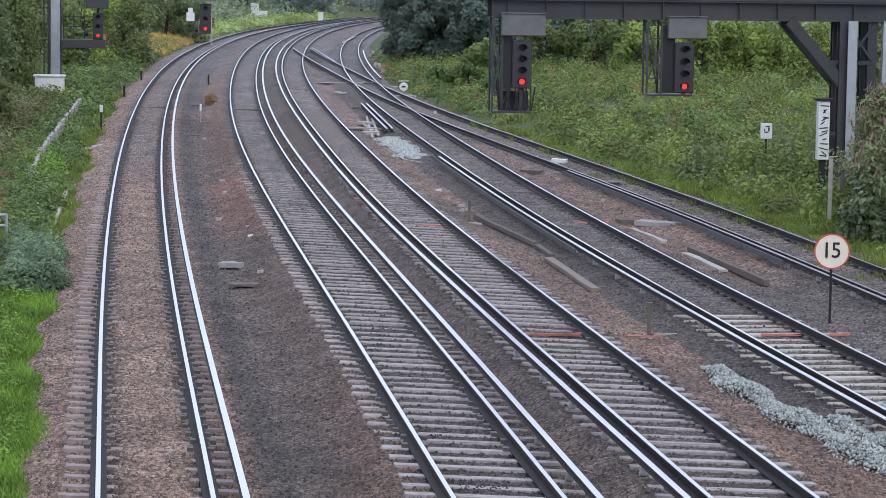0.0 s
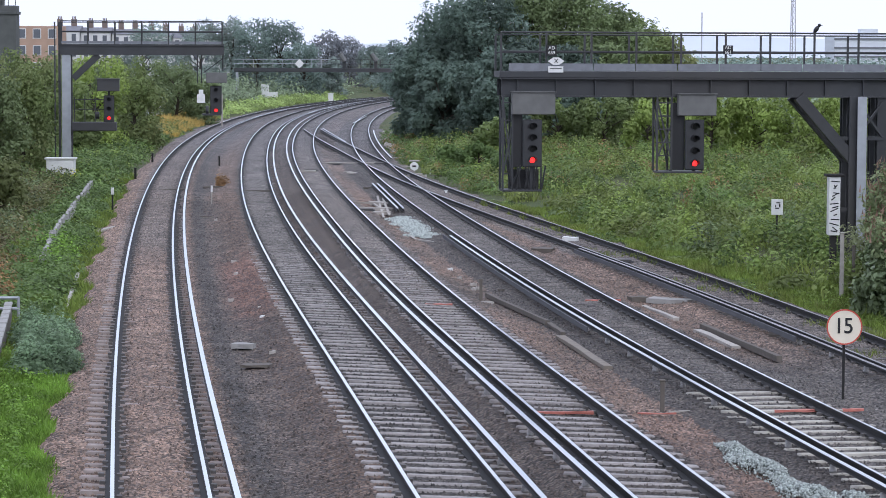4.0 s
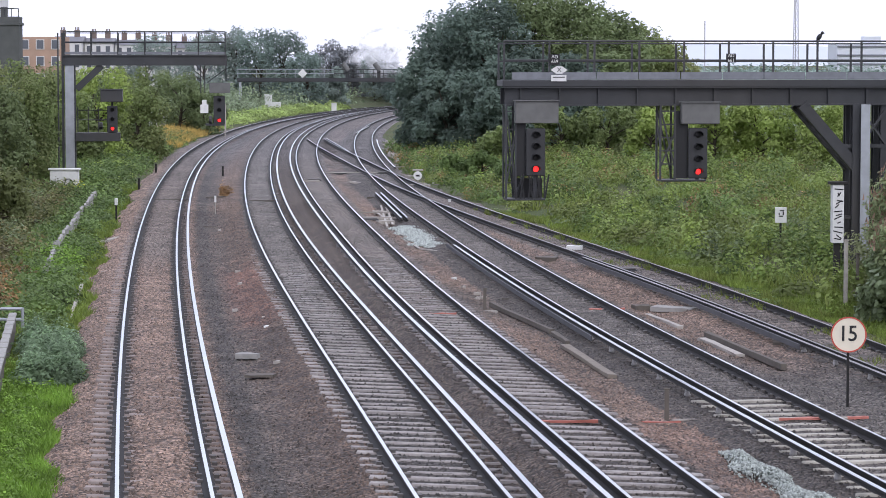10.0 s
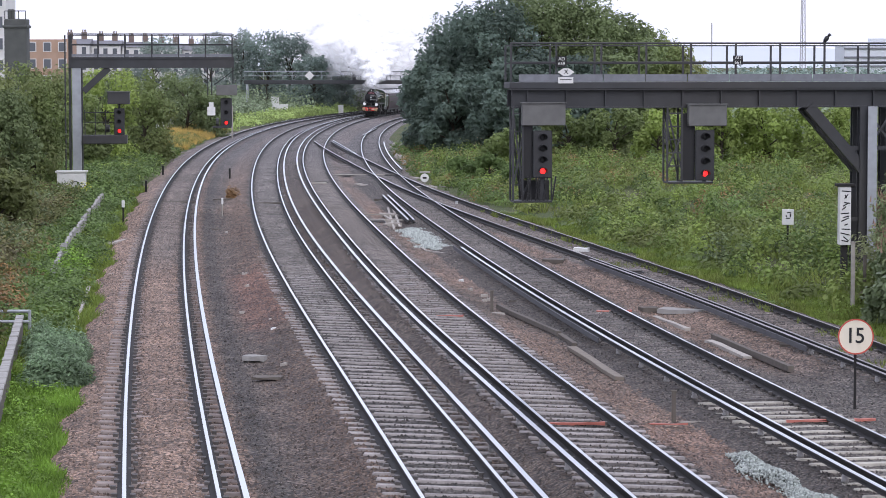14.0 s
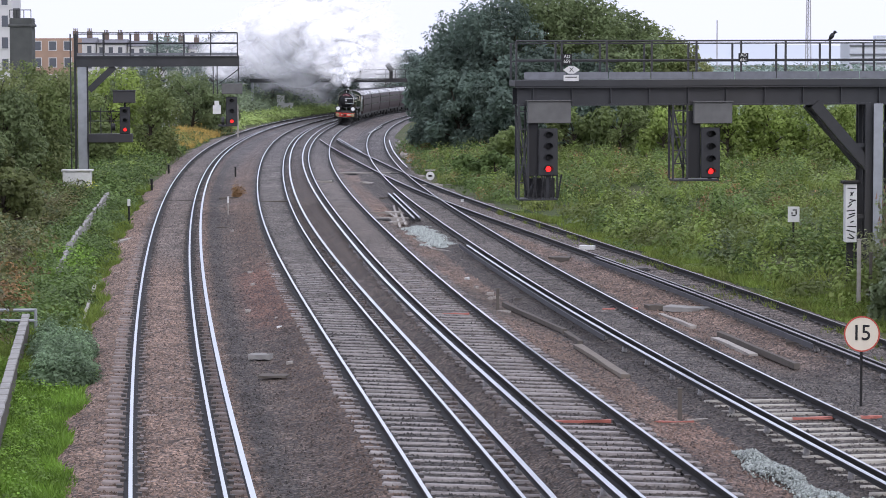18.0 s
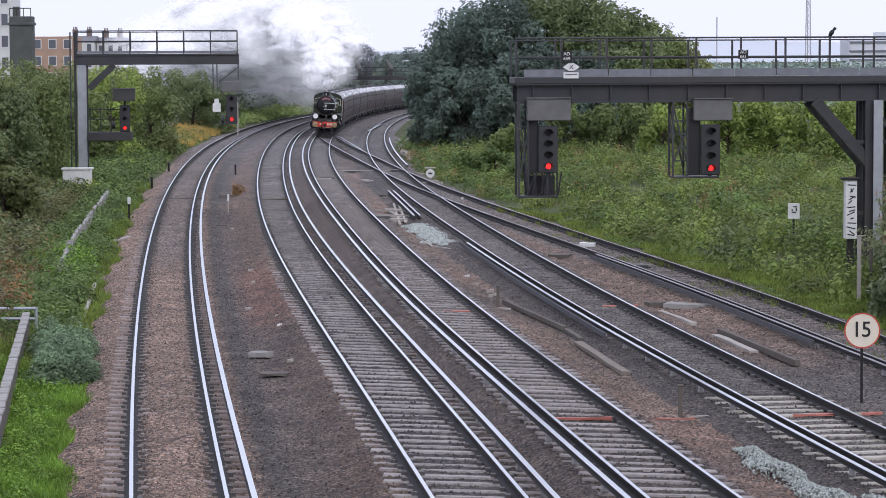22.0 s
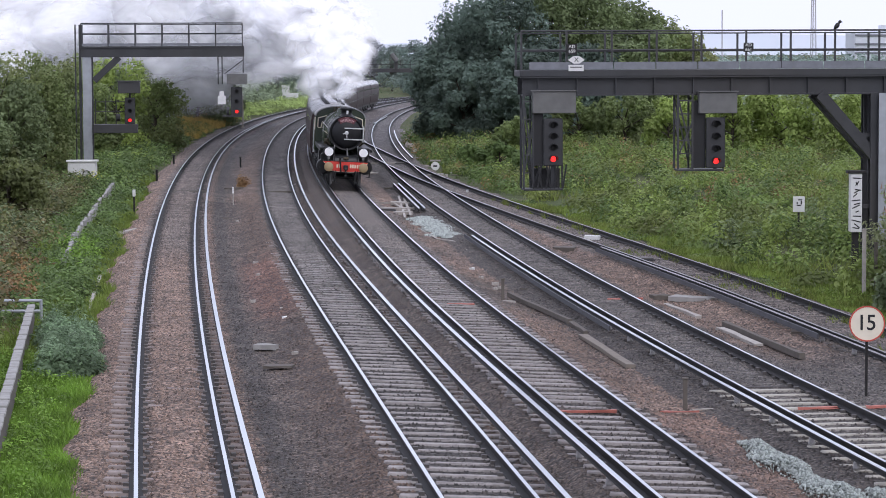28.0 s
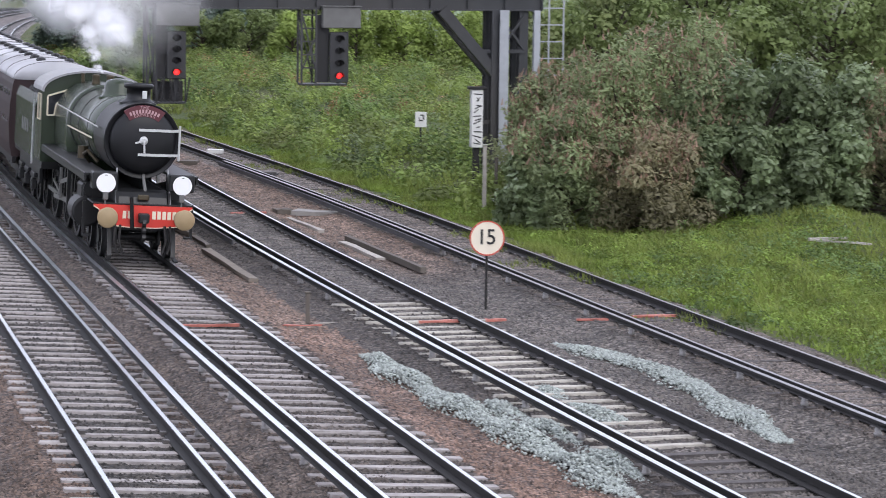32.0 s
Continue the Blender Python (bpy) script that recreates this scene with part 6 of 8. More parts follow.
def build_vegetation():
    re, le = right_edge, left_edge
    far = lambda y: 0.335 * y + 3 if y < 92 else 0.205 * y + 4
    # bank on the right
    side = lambda y: (re(y) + 0.8, min(far(y), re(y) + 28))
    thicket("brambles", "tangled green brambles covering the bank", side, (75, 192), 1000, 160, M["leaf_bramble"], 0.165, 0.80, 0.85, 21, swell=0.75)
    thicket("brambles", "low dark green brambles in drifts over the bank", side, (75, 192), 430, 90, M["leaf_tree_dark"], 0.16, 0.55, 0.9, 26, swell=0.4, band=1.0)
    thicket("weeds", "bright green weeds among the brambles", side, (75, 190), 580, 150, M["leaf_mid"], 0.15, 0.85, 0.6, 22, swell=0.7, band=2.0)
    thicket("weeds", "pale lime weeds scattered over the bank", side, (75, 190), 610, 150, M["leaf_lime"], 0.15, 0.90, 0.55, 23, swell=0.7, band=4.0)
    thicket("dock_weeds", "reddish seeding weeds along the top of the bank", lambda y: (re(y) + 4, min(far(y), re(y) + 24)), (108, 188), 240, 60, M["leaf_rust"], 0.11, 1.0, 0.6, 24, band=5.0)
    thicket("nettles", "pale grey-green nettles on the bank", lambda y: (re(y) + 1.5, re(y) + 9), (84, 112), 50, 80, M["leaf_silver"], 0.13, 0.9, 0.5, 25, band=0.5)
    grass("verge_grass", "fresh bright grass beside the siding", lambda y: (re(y) - 0.05, re(y) + 2.4 + 0.08 * max(0, 66 - y) * 3), (33, 120), 52000, M["grass_bright"], 0.20, 31)
    grass("verge_grass", "tall yellowish grass at the foot of the bushes", lambda y: (re(y) + 0.9, re(y) + 9), (34, 77), 42000, M["grass_lime"], 0.30, 32)
    grass("bank_grass", "long grass standing among brambles", lambda y: (re(y) + 0.6, min(far(y), re(y) + 22)), (70, 190), 60000, M["grass_lime"], 0.9, 33, 0.02, patch=1.0)
    thicket("verge_weeds", "leafy weeds in the verge grass", lambda y: (re(y) + 0.3, re(y) + 7), (34, 77), 1100, 60, M["leaf_clover"], 0.065, 0.24, 0.34, 34)
    thicket("verge_weeds", "darker leafy weeds in the verge", lambda y: (re(y) + 0.3, re(y) + 8), (34, 77), 620, 60, M["leaf_mid"], 0.08, 0.42, 0.42, 38, swell=0.8, band=2.5)
    grass("siding_weeds", "weeds smothering the outer rail of the siding", lambda y: (T5.x(y) + 0.55, T5.x(y) + 2.1), (50, 128), 26000, M["grass_lime"], 0.30, 36, 0.016, patch=0.35)
    thicket("siding_weeds", "leafy weeds creeping over the siding", lambda y: (T5.x(y) + 0.95, T5.x(y) + 2.2), (50, 130), 170, 50, M["leaf_mid"], 0.09, 0.26, 0.30, 37, band=3.0)
    thicket("dock_weeds", "rusty weeds at the foot of the dark trees", lambda y: (re(y) + 0.2, re(y) + 5), (132, 205), 240, 60, M["leaf_rust"], 0.12, 0.75, 0.6, 27, band=1.5)
    thicket("weeds", "green weeds at the foot of the dark trees", lambda y: (re(y) + 0.2, re(y) + 6), (128, 215), 420, 70, M["leaf_mid"], 0.14, 0.9, 0.7, 28)
    grass("siding_weeds", "tufts of weeds growing between the siding rails", lambda y: (T5.x(y) - 0.7, T5.x(y) + 0.9), (52, 110), 9000, M["grass_lime"], 0.20, 35, 0.015, patch=1.2)
    thicket("dead_tuft", "brown withered tuft between the tracks", lambda y: (-11.75, -11.25), (138.4, 139.4), 9, 90, M["leaf_rust"], 0.10, 0.75, 0.22, 39)
    # big bushes by the gantry
    spec = [(13.0, 70.5, 3.6, 1.5, "leaf_bush"), (14.6, 71.5, 5.3, 1.9, "leaf_bush"), (16.6, 72.0, 5.7, 2.1, "leaf_bush"), (18.4, 71.0, 4.2, 1.9, "leaf_bush_dark"), (20.4, 71.2, 4.0, 1.9, "leaf_bush_dark"),
            (22.6, 71.8, 3.8, 1.9, "leaf_bush"), (15.2, 69.4, 3.0, 2.0, "leaf_bush_red"), (17.4, 69.2, 2.4, 1.5, "leaf_bush_dark"), (19.6, 69.0, 2.3, 1.5, "leaf_bush_dark"), (21.8, 69.4, 2.4, 1.6, "leaf_bush_red"), (13.6, 76.5, 4.4, 1.4, "leaf_bush"), (12.9, 73.5, 2.3, 1.0, "leaf_bush_dark"), (14.2, 75.5, 4.4, 1.3, "leaf_bush"), (12.3, 71.2, 2.2, 1.0, "leaf_bush_dark")]
    for i, (x, y, h, s, m) in enumerate(spec):
        b = tree(x, y, h, s, M[m], 13500, 40 + i, 0.19 if m == "leaf_bush_dark" else 0.145, {"leaf_bush_red": "tall bush with reddish brown withering leaves", "leaf_bush_dark": "dense dark green glossy bush", "leaf_silver": "grey-green bush beside the gantry leg"}.get(m, "tall grey-green bush with brown seed heads"), 0.06, 24, "bush", squash=1.0, slim=0.55 if m == "leaf_bush_dark" else 0.4)
        if m != "leaf_bush_dark":
            # upright plumes of seed over the crown
            rng = np.random.default_rng(300 + i)
            me = [o for o in b.children if o.name.startswith("crown")][0].data
            co = np.empty(len(me.vertices) * 3, np.float32)
            me.vertices.foreach_get("co", co)
            co = co.reshape(-1, 3)
            p = co[rng.choice(np.nonzero(co[:, 2] > np.quantile(co[:, 2], 0.5))[0], 900)] + rng.normal(0, 0.05, (900, 3))
            hgt = rng.uniform(0.12, 0.28, 900)[:, None]
            tip = p + np.concatenate([rng.normal(0, 0.35, (900, 2)), np.ones((900, 1))], 1) * hgt
            wide = rng.normal(size=(900, 3)) * np.array([1, 1, 0.2])
            wide = wide / np.linalg.norm(wide, axis=1)[:, None] * 0.03
            o = new("seeding", toned(fast_mesh("seeding", np.stack([p - wide, p + wide, tip], 1).reshape(-1, 3), 3, np.arange(2700), M["seed"]), np.repeat(rng.uniform(0.7, 1.4, 900), 3)))
            o.parent = b
            tagged(o, "pinkish brown seed heads", kind="stuff")
    for i, (x, y, h, s, m) in enumerate([(19.5, 98, 7.2, 3.2, "leaf_tree"), (24.0, 101, 8.6, 3.6, "leaf_tree"), (28.5, 99, 8.0, 3.6, "leaf_tree"), (33.0, 103, 8.6, 3.8, "leaf_tree"), (23.0, 93, 5.2, 2.4, "leaf_tree")]):
        tree(x, y, h, s, M[m], 12500, 60 + i, 0.23, "broad green tree behind the lineside bushes", 0.1, 24)
    # the dark wood in the crook of the curve
    for i, (x, y, h, s, m) in enumerate([(-1.5, 203, 7.8, 2.3, "leaf_dark_hazy"), (0.2, 196, 6.2, 2.4, "leaf_dark_hazy"), (1.2, 205, 11.0, 2.9, "leaf_dark_hazy"), (3.6, 200, 12.2, 3.2, "leaf_dark_hazy"), (6.6, 204, 13.2, 3.6, "leaf_tree_dark"),
                                         (9.8, 206, 12.4, 3.6, "leaf_tree_dark"), (12.6, 210, 11.4, 3.4, "leaf_tree_dark"), (15.2, 213, 9.8, 3.2, "leaf_tree"), (17.8, 216, 8.2, 2.8, "leaf_tree"), (4.5, 192, 7.0, 3.0, "leaf_dark_hazy"), (8.0, 194, 7.4, 3.2, "leaf_dark_hazy"), (11.5, 198, 7.4, 3.2, "leaf_tree_dark")]):
        tree(x, y, h, s, M[m], 21000, 80 + i, 0.27, "tall dark green tree in the crook of the curve", 0.08, 28)
    for i, (x, y, h, s, m) in enumerate([(4.0, 172, 2.2, 1.9, "leaf_tree"), (8.0, 178, 3.4, 2.2, "leaf_tree"), (11.0, 176, 3.6, 2.2, "leaf_tree"), (13.6, 172, 3.6, 2.0, "leaf_tree_lime"), (16.6, 163, 4.2, 2.2, "leaf_tree_lime"), (19.4, 164, 4.6, 2.3, "leaf_tree_lime"),
                                         (22.3, 161, 4.4, 2.2, "leaf_tree_lime"), (25.2, 164, 4.3, 2.2, "leaf_tree_lime"), (28.4, 166, 4.3, 2.4, "leaf_tree"), (31.6, 168, 4.3, 2.4, "leaf_tree"), (0.6, 158, 1.6, 1.1, "leaf_mid"), (2.2, 152, 1.7, 1.2, "leaf_mid"), (3.8, 146, 1.6, 1.1, "leaf_mid")]):
        tree(x, y, h, s, M[m], 7000, 110 + i, 0.22, "bright yellow-green bush at the top of the bank" if "lime" in m else "leafy green bush on the bank", 0.05, 16, "bush", squash=1.0)
    # the left side, near to far
    grass("verge_grass", "lush bright green grass beside the outer track", lambda y: (le(y) - 4.2, le(y) + 0.15), (32, 60), 60000, M["grass_vivid"], 0.20, 51)
    thicket("verge_weeds", "leafy bright weeds in the grass", lambda y: (le(y) - 3.4, le(y) - 0.3), (32, 60), 620, 60, M["leaf_vivid"], 0.065, 0.27, 0.32, 52)
    grass("verge_grass", "green grass along the shoulder of the outer track", lambda y: (le(y) - 2.6, le(y) + 0.1), (58, 150), 60000, M["grass_bright"], 0.30, 63)
    thicket("mugwort", "tall grey-green weeds in a dense clump", lambda y: (le(y) - 1.0, le(y) + 0.1), (57.5, 65), 95, 420, M["leaf_mugwort"], 0.10, 0.72, 0.36, 53, 0.4)
    thicket("brambles", "shaded olive scrub on the outer bank", lambda y: (min(le(y) - 13, -0.172 * y - 3), le(y) - 2.2), (62, 135), 420, 80, M["leaf_olive"], 0.15, 0.95, 0.8, 64, band=0.7)
    thicket("weeds", "mixed green weeds beside the outer track", lambda y: (le(y) - 2.4, le(y) - 0.3), (66, 132), 420, 70, M["leaf_mid"], 0.13, 0.55, 0.5, 54)
    thicket("weeds", "fresh lime green weeds beside the outer track", lambda y: (le(y) - 1.9, le(y) - 0.4), (82, 98), 60, 90, M["leaf_vivid"], 0.12, 0.5, 0.45, 55)
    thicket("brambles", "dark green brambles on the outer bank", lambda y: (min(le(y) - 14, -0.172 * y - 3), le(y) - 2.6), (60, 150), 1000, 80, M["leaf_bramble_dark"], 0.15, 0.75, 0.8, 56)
    thicket("dead_bracken", "rusty brown dead growth on the outer bank", lambda y: (le(y) - 3.8, le(y) - 2.0), (68, 84), 60, 110, M["leaf_rust"], 0.12, 0.55, 0.55, 57)
    thicket("nettles", "dull green nettles on the outer bank", lambda y: (min(le(y) - 12, -0.17 * y - 2), le(y) - 3.0), (64, 128), 170, 80, M["leaf_silver"], 0.14, 0.8, 0.7, 58)
    thicket("weeds", "green growth along the foot of the outer bank", lambda y: (le(y) - 7, le(y) - 0.4), (132, 245), 1100, 55, M["leaf_mid"], 0.17, 0.7, 0.8, 59)
    thicket("weeds", "pale lime growth along the outer bank", lambda y: (le(y) - 6, le(y) - 0.4), (135, 240), 350, 50, M["leaf_lime"], 0.16, 0.6, 0.7, 60)
    grass("dry_grass", "tall dry yellow grass beside the outer track", lambda y: (le(y) - 4.5, le(y) - 0.2), (215, 285), 26000, M["grass_dry"], 0.75, 61, 0.03)
    thicket("yellow_flowers", "small yellow flowers in front of the cabinet", lambda y: (-19.6, -18.2), (133, 135.5), 14, 60, M["yellow"], 0.09, 0.75, 0.35, 62)
    for i, (x, y, h, s, m) in enumerate([(-22.9, 134, 5.4, 1.8, "leaf_tree_dark"), (-24.0, 136, 6.6, 2.3, "leaf_tree"), (-26.6, 133, 6.4, 2.3, "leaf_tree_dark"), (-22.4, 141, 6.2, 1.9, "leaf_tree"), (-21.8, 122, 3.2, 1.4, "leaf_bramble_dark"), (-22.6, 120, 4.2, 1.8, "leaf_tree_dark"),
                                         (-18.4, 108, 2.6, 1.4, "leaf_bramble_dark"), (-20.6, 110, 3.2, 1.6, "leaf_tree_dark")]):
        tree(x, y, h, s, M[m], 10500, 130 + i, 0.18, "dense green bush on the outer bank", 0.06, 20, "bush", squash=1.0)
    for i, (x, y, h, s, m) in enumerate([(-25.8, 176, 5.8, 2.2, "leaf_tree"), (-23.6, 181, 6.4, 2.4, "leaf_tree_lime"), (-21.8, 190, 5.4, 2.0, "leaf_tree"), (-28.6, 186, 6.2, 2.6, "leaf_tree"), (-23.5, 172, 3.2, 1.5, "leaf_tree"), (-25.5, 205, 5.6, 2.6, "leaf_tree_dark"), (-29.5, 215, 6.0, 3.0, "leaf_tree"),
                                         (-23.6, 262, 5.0, 2.0, "leaf_tree_dark"), (-26.2, 262, 6.4, 2.6, "leaf_tree_dark"), (-29.5, 268, 6.0, 2.8, "leaf_tree"), (-34, 270, 6.0, 3.0, "leaf_tree")]):
        tree(x, y, h, s, M[m], 7000, 150 + i, 0.23, "green bush beyond the cantilever gantry", 0.05, 18, "bush", squash=1.0)
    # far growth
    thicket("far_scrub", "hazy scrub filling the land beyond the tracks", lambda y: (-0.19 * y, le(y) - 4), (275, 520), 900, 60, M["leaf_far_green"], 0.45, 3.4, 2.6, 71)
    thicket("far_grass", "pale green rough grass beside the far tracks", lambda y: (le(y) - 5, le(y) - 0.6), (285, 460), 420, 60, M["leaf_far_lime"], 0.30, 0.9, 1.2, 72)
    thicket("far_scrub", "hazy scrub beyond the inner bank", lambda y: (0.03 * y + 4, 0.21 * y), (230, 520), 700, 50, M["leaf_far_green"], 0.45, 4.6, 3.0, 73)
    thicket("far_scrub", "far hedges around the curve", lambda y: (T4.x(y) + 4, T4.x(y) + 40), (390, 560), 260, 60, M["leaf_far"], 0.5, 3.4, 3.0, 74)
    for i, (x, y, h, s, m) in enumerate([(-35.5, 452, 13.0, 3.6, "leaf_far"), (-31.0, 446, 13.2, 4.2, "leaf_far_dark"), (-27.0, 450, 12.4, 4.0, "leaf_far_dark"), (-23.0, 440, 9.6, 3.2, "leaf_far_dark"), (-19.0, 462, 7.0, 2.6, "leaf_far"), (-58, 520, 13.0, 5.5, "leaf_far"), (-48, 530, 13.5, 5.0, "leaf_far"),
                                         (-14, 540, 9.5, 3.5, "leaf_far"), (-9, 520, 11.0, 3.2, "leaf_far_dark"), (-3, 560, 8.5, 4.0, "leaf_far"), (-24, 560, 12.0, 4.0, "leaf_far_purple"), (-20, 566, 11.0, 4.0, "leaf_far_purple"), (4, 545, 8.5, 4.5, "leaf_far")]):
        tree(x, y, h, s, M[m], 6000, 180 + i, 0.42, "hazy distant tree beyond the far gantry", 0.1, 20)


M["leaf_mugwort"] = leaf_mat("mugwort_leaves", (0.105, 0.150, 0.085))
M["leaf_clover"] = leaf_mat("small_bright_leaves", (0.096, 0.136, 0.028), island=0.25)
M["leaf_olive"] = leaf_mat("olive_leaves", (0.088, 0.084, 0.036), amount=0.6, tint=(0.12, 0.085, 0.045))
M["leaf_rust"] = leaf_mat("rusty_leaves", (0.155, 0.095, 0.045))
M["seed"] = leaf_mat("dry_seed_heads", (0.185, 0.120, 0.088))
M["leaf_bush_red"] = leaf_mat("withered_leaves", (0.128, 0.118, 0.068), amount=0.9, tint=(0.105, 0.125, 0.062), dark=0.55, island=0.3)
M["leaf_bush_dark"] = leaf_mat("glossy_dark_leaves", (0.096, 0.122, 0.062), dark=0.42, rough=0.24)
M["leaf_bush"] = leaf_mat("grey_green_bush_leaves", (0.124, 0.150, 0.074), amount=0.6, tint=(0.155, 0.125, 0.080), dark=0.5, island=0.3)
M["leaf_tree"] = leaf_mat("broad_green_leaves", (0.090, 0.116, 0.042), island=0.25, dark=0.55, amount=0.5, tint=(0.14, 0.135, 0.06))
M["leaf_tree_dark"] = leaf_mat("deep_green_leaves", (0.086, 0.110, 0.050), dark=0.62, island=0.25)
M["leaf_tree_lime"] = leaf_mat("lime_leaves", (0.148, 0.190, 0.052), island=0.3)
M["leaf_vivid"] = leaf_mat("vivid_leaves", (0.105, 0.175, 0.030))
M["grass_vivid"] = leaf_mat("vivid_grass", (0.105, 0.180, 0.028))
M["grass_lime"] = leaf_mat("yellowish_grass", (0.124, 0.152, 0.038))
M["leaf_bramble_dark"] = leaf_mat("dark_bramble_leaves", (0.082, 0.096, 0.036), amount=0.7, tint=(0.100, 0.082, 0.042))
M["yellow"] = leaf_mat("yellow_petals", (0.62, 0.50, 0.03))
# far growth: the haze of distance is put into these pale leaf colours
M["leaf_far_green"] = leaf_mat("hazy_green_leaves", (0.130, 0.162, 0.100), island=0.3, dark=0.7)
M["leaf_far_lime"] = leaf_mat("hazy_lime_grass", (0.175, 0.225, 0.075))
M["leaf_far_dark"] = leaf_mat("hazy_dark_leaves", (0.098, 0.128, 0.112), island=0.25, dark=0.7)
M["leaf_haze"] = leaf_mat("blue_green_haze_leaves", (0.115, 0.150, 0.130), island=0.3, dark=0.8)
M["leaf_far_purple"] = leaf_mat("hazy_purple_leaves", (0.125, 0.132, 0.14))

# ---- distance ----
# hills and masts get their haze from a pale colour, not from air
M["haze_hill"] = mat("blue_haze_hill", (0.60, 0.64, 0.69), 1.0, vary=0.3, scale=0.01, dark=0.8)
M["render_white"] = mat("white_render", (0.70, 0.69, 0.68), 0.8, vary=0.3, scale=0.5, dark=0.75)
M["brick_wall"] = mat("orange_brick", (0.46, 0.31, 0.23), 0.85, vary=0.4, scale=0.6, dark=0.7)
M["chimney_brick"] = mat("sooty_brick", (0.20, 0.155, 0.135), 0.9, vary=0.4, scale=0.8, dark=0.7)
M["slate"] = mat("grey_slate", (0.20, 0.20, 0.22), 0.7, vary=0.4, scale=0.7, dark=0.7)
M["tower_grey"] = mat("dark_stained_concrete", (0.105, 0.11, 0.105), 0.85, vary=0.6, scale=0.8, dark=0.55)
M["far_pane"] = mat("far_window_glass", (0.12, 0.13, 0.15), 0.2)
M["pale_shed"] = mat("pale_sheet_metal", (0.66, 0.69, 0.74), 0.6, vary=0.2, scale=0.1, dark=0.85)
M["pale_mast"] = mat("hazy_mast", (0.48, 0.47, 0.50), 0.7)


def house(name, label, x, y, w, d, h, z0, wall_m, cols, rows, roof=1.6, chimneys=1, category="house", group=""):
    t = thing(name, (x, y, z0), label, category, group)
    bm = bmesh.new()
    box(bm, -w / 2, w / 2, 0, d, 0, h, 0.05)
    wall = part("wall", bm, wall_m, t)
    if roof:
        bm = bmesh.new()
        loft(bm, [[Vector((-w / 2 - 0.3, -0.3, h)), Vector((-w / 2 - 0.3, d / 2, h + roof)), Vector((-w / 2 - 0.3, d + 0.3, h))], [Vector((w / 2 + 0.3, -0.3, h)), Vector((w / 2 + 0.3, d / 2, h + roof)), Vector((w / 2 + 0.3, d + 0.3, h))]])
        rf = part("roof", bm, M["slate"], t)
        for i in range(chimneys):
            bm = bmesh.new()
            cx = -w / 2 + w * (i + 0.5) / chimneys
            box(bm, cx - 0.6, cx + 0.6, d / 2 - 0.4, d / 2 + 0.4, h + roof * 0.5, h + roof + 1.5, 0.05)
            for q in (-0.35, 0.0, 0.35):
                tube(bm, (cx + q, d / 2, h + roof + 1.5), (cx + q, d / 2, h + roof + 2.1), 0.13, 6)
            part("chimney", bm, M["chimney_brick"], rf)
    for i in range(cols):
        for k in range(rows):
            cx, cz = -w / 2 + w * (i + 0.5) / cols, h * (k + 0.55) / rows
            ww, hh = w / cols * 0.28, h / rows * 0.3
            bm = bmesh.new()
            box(bm, cx - ww, cx + ww, -0.10, -0.02, cz - hh, cz + hh)
            win = part("window", bm, M["render_white"], wall)
            bm = bmesh.new()
            box(bm, cx - ww * 0.8, cx + ww * 0.8, -0.14, -0.104, cz - hh * 0.85, cz + hh * 0.85)
            part("pane", bm, M["far_pane"], win)
    return t


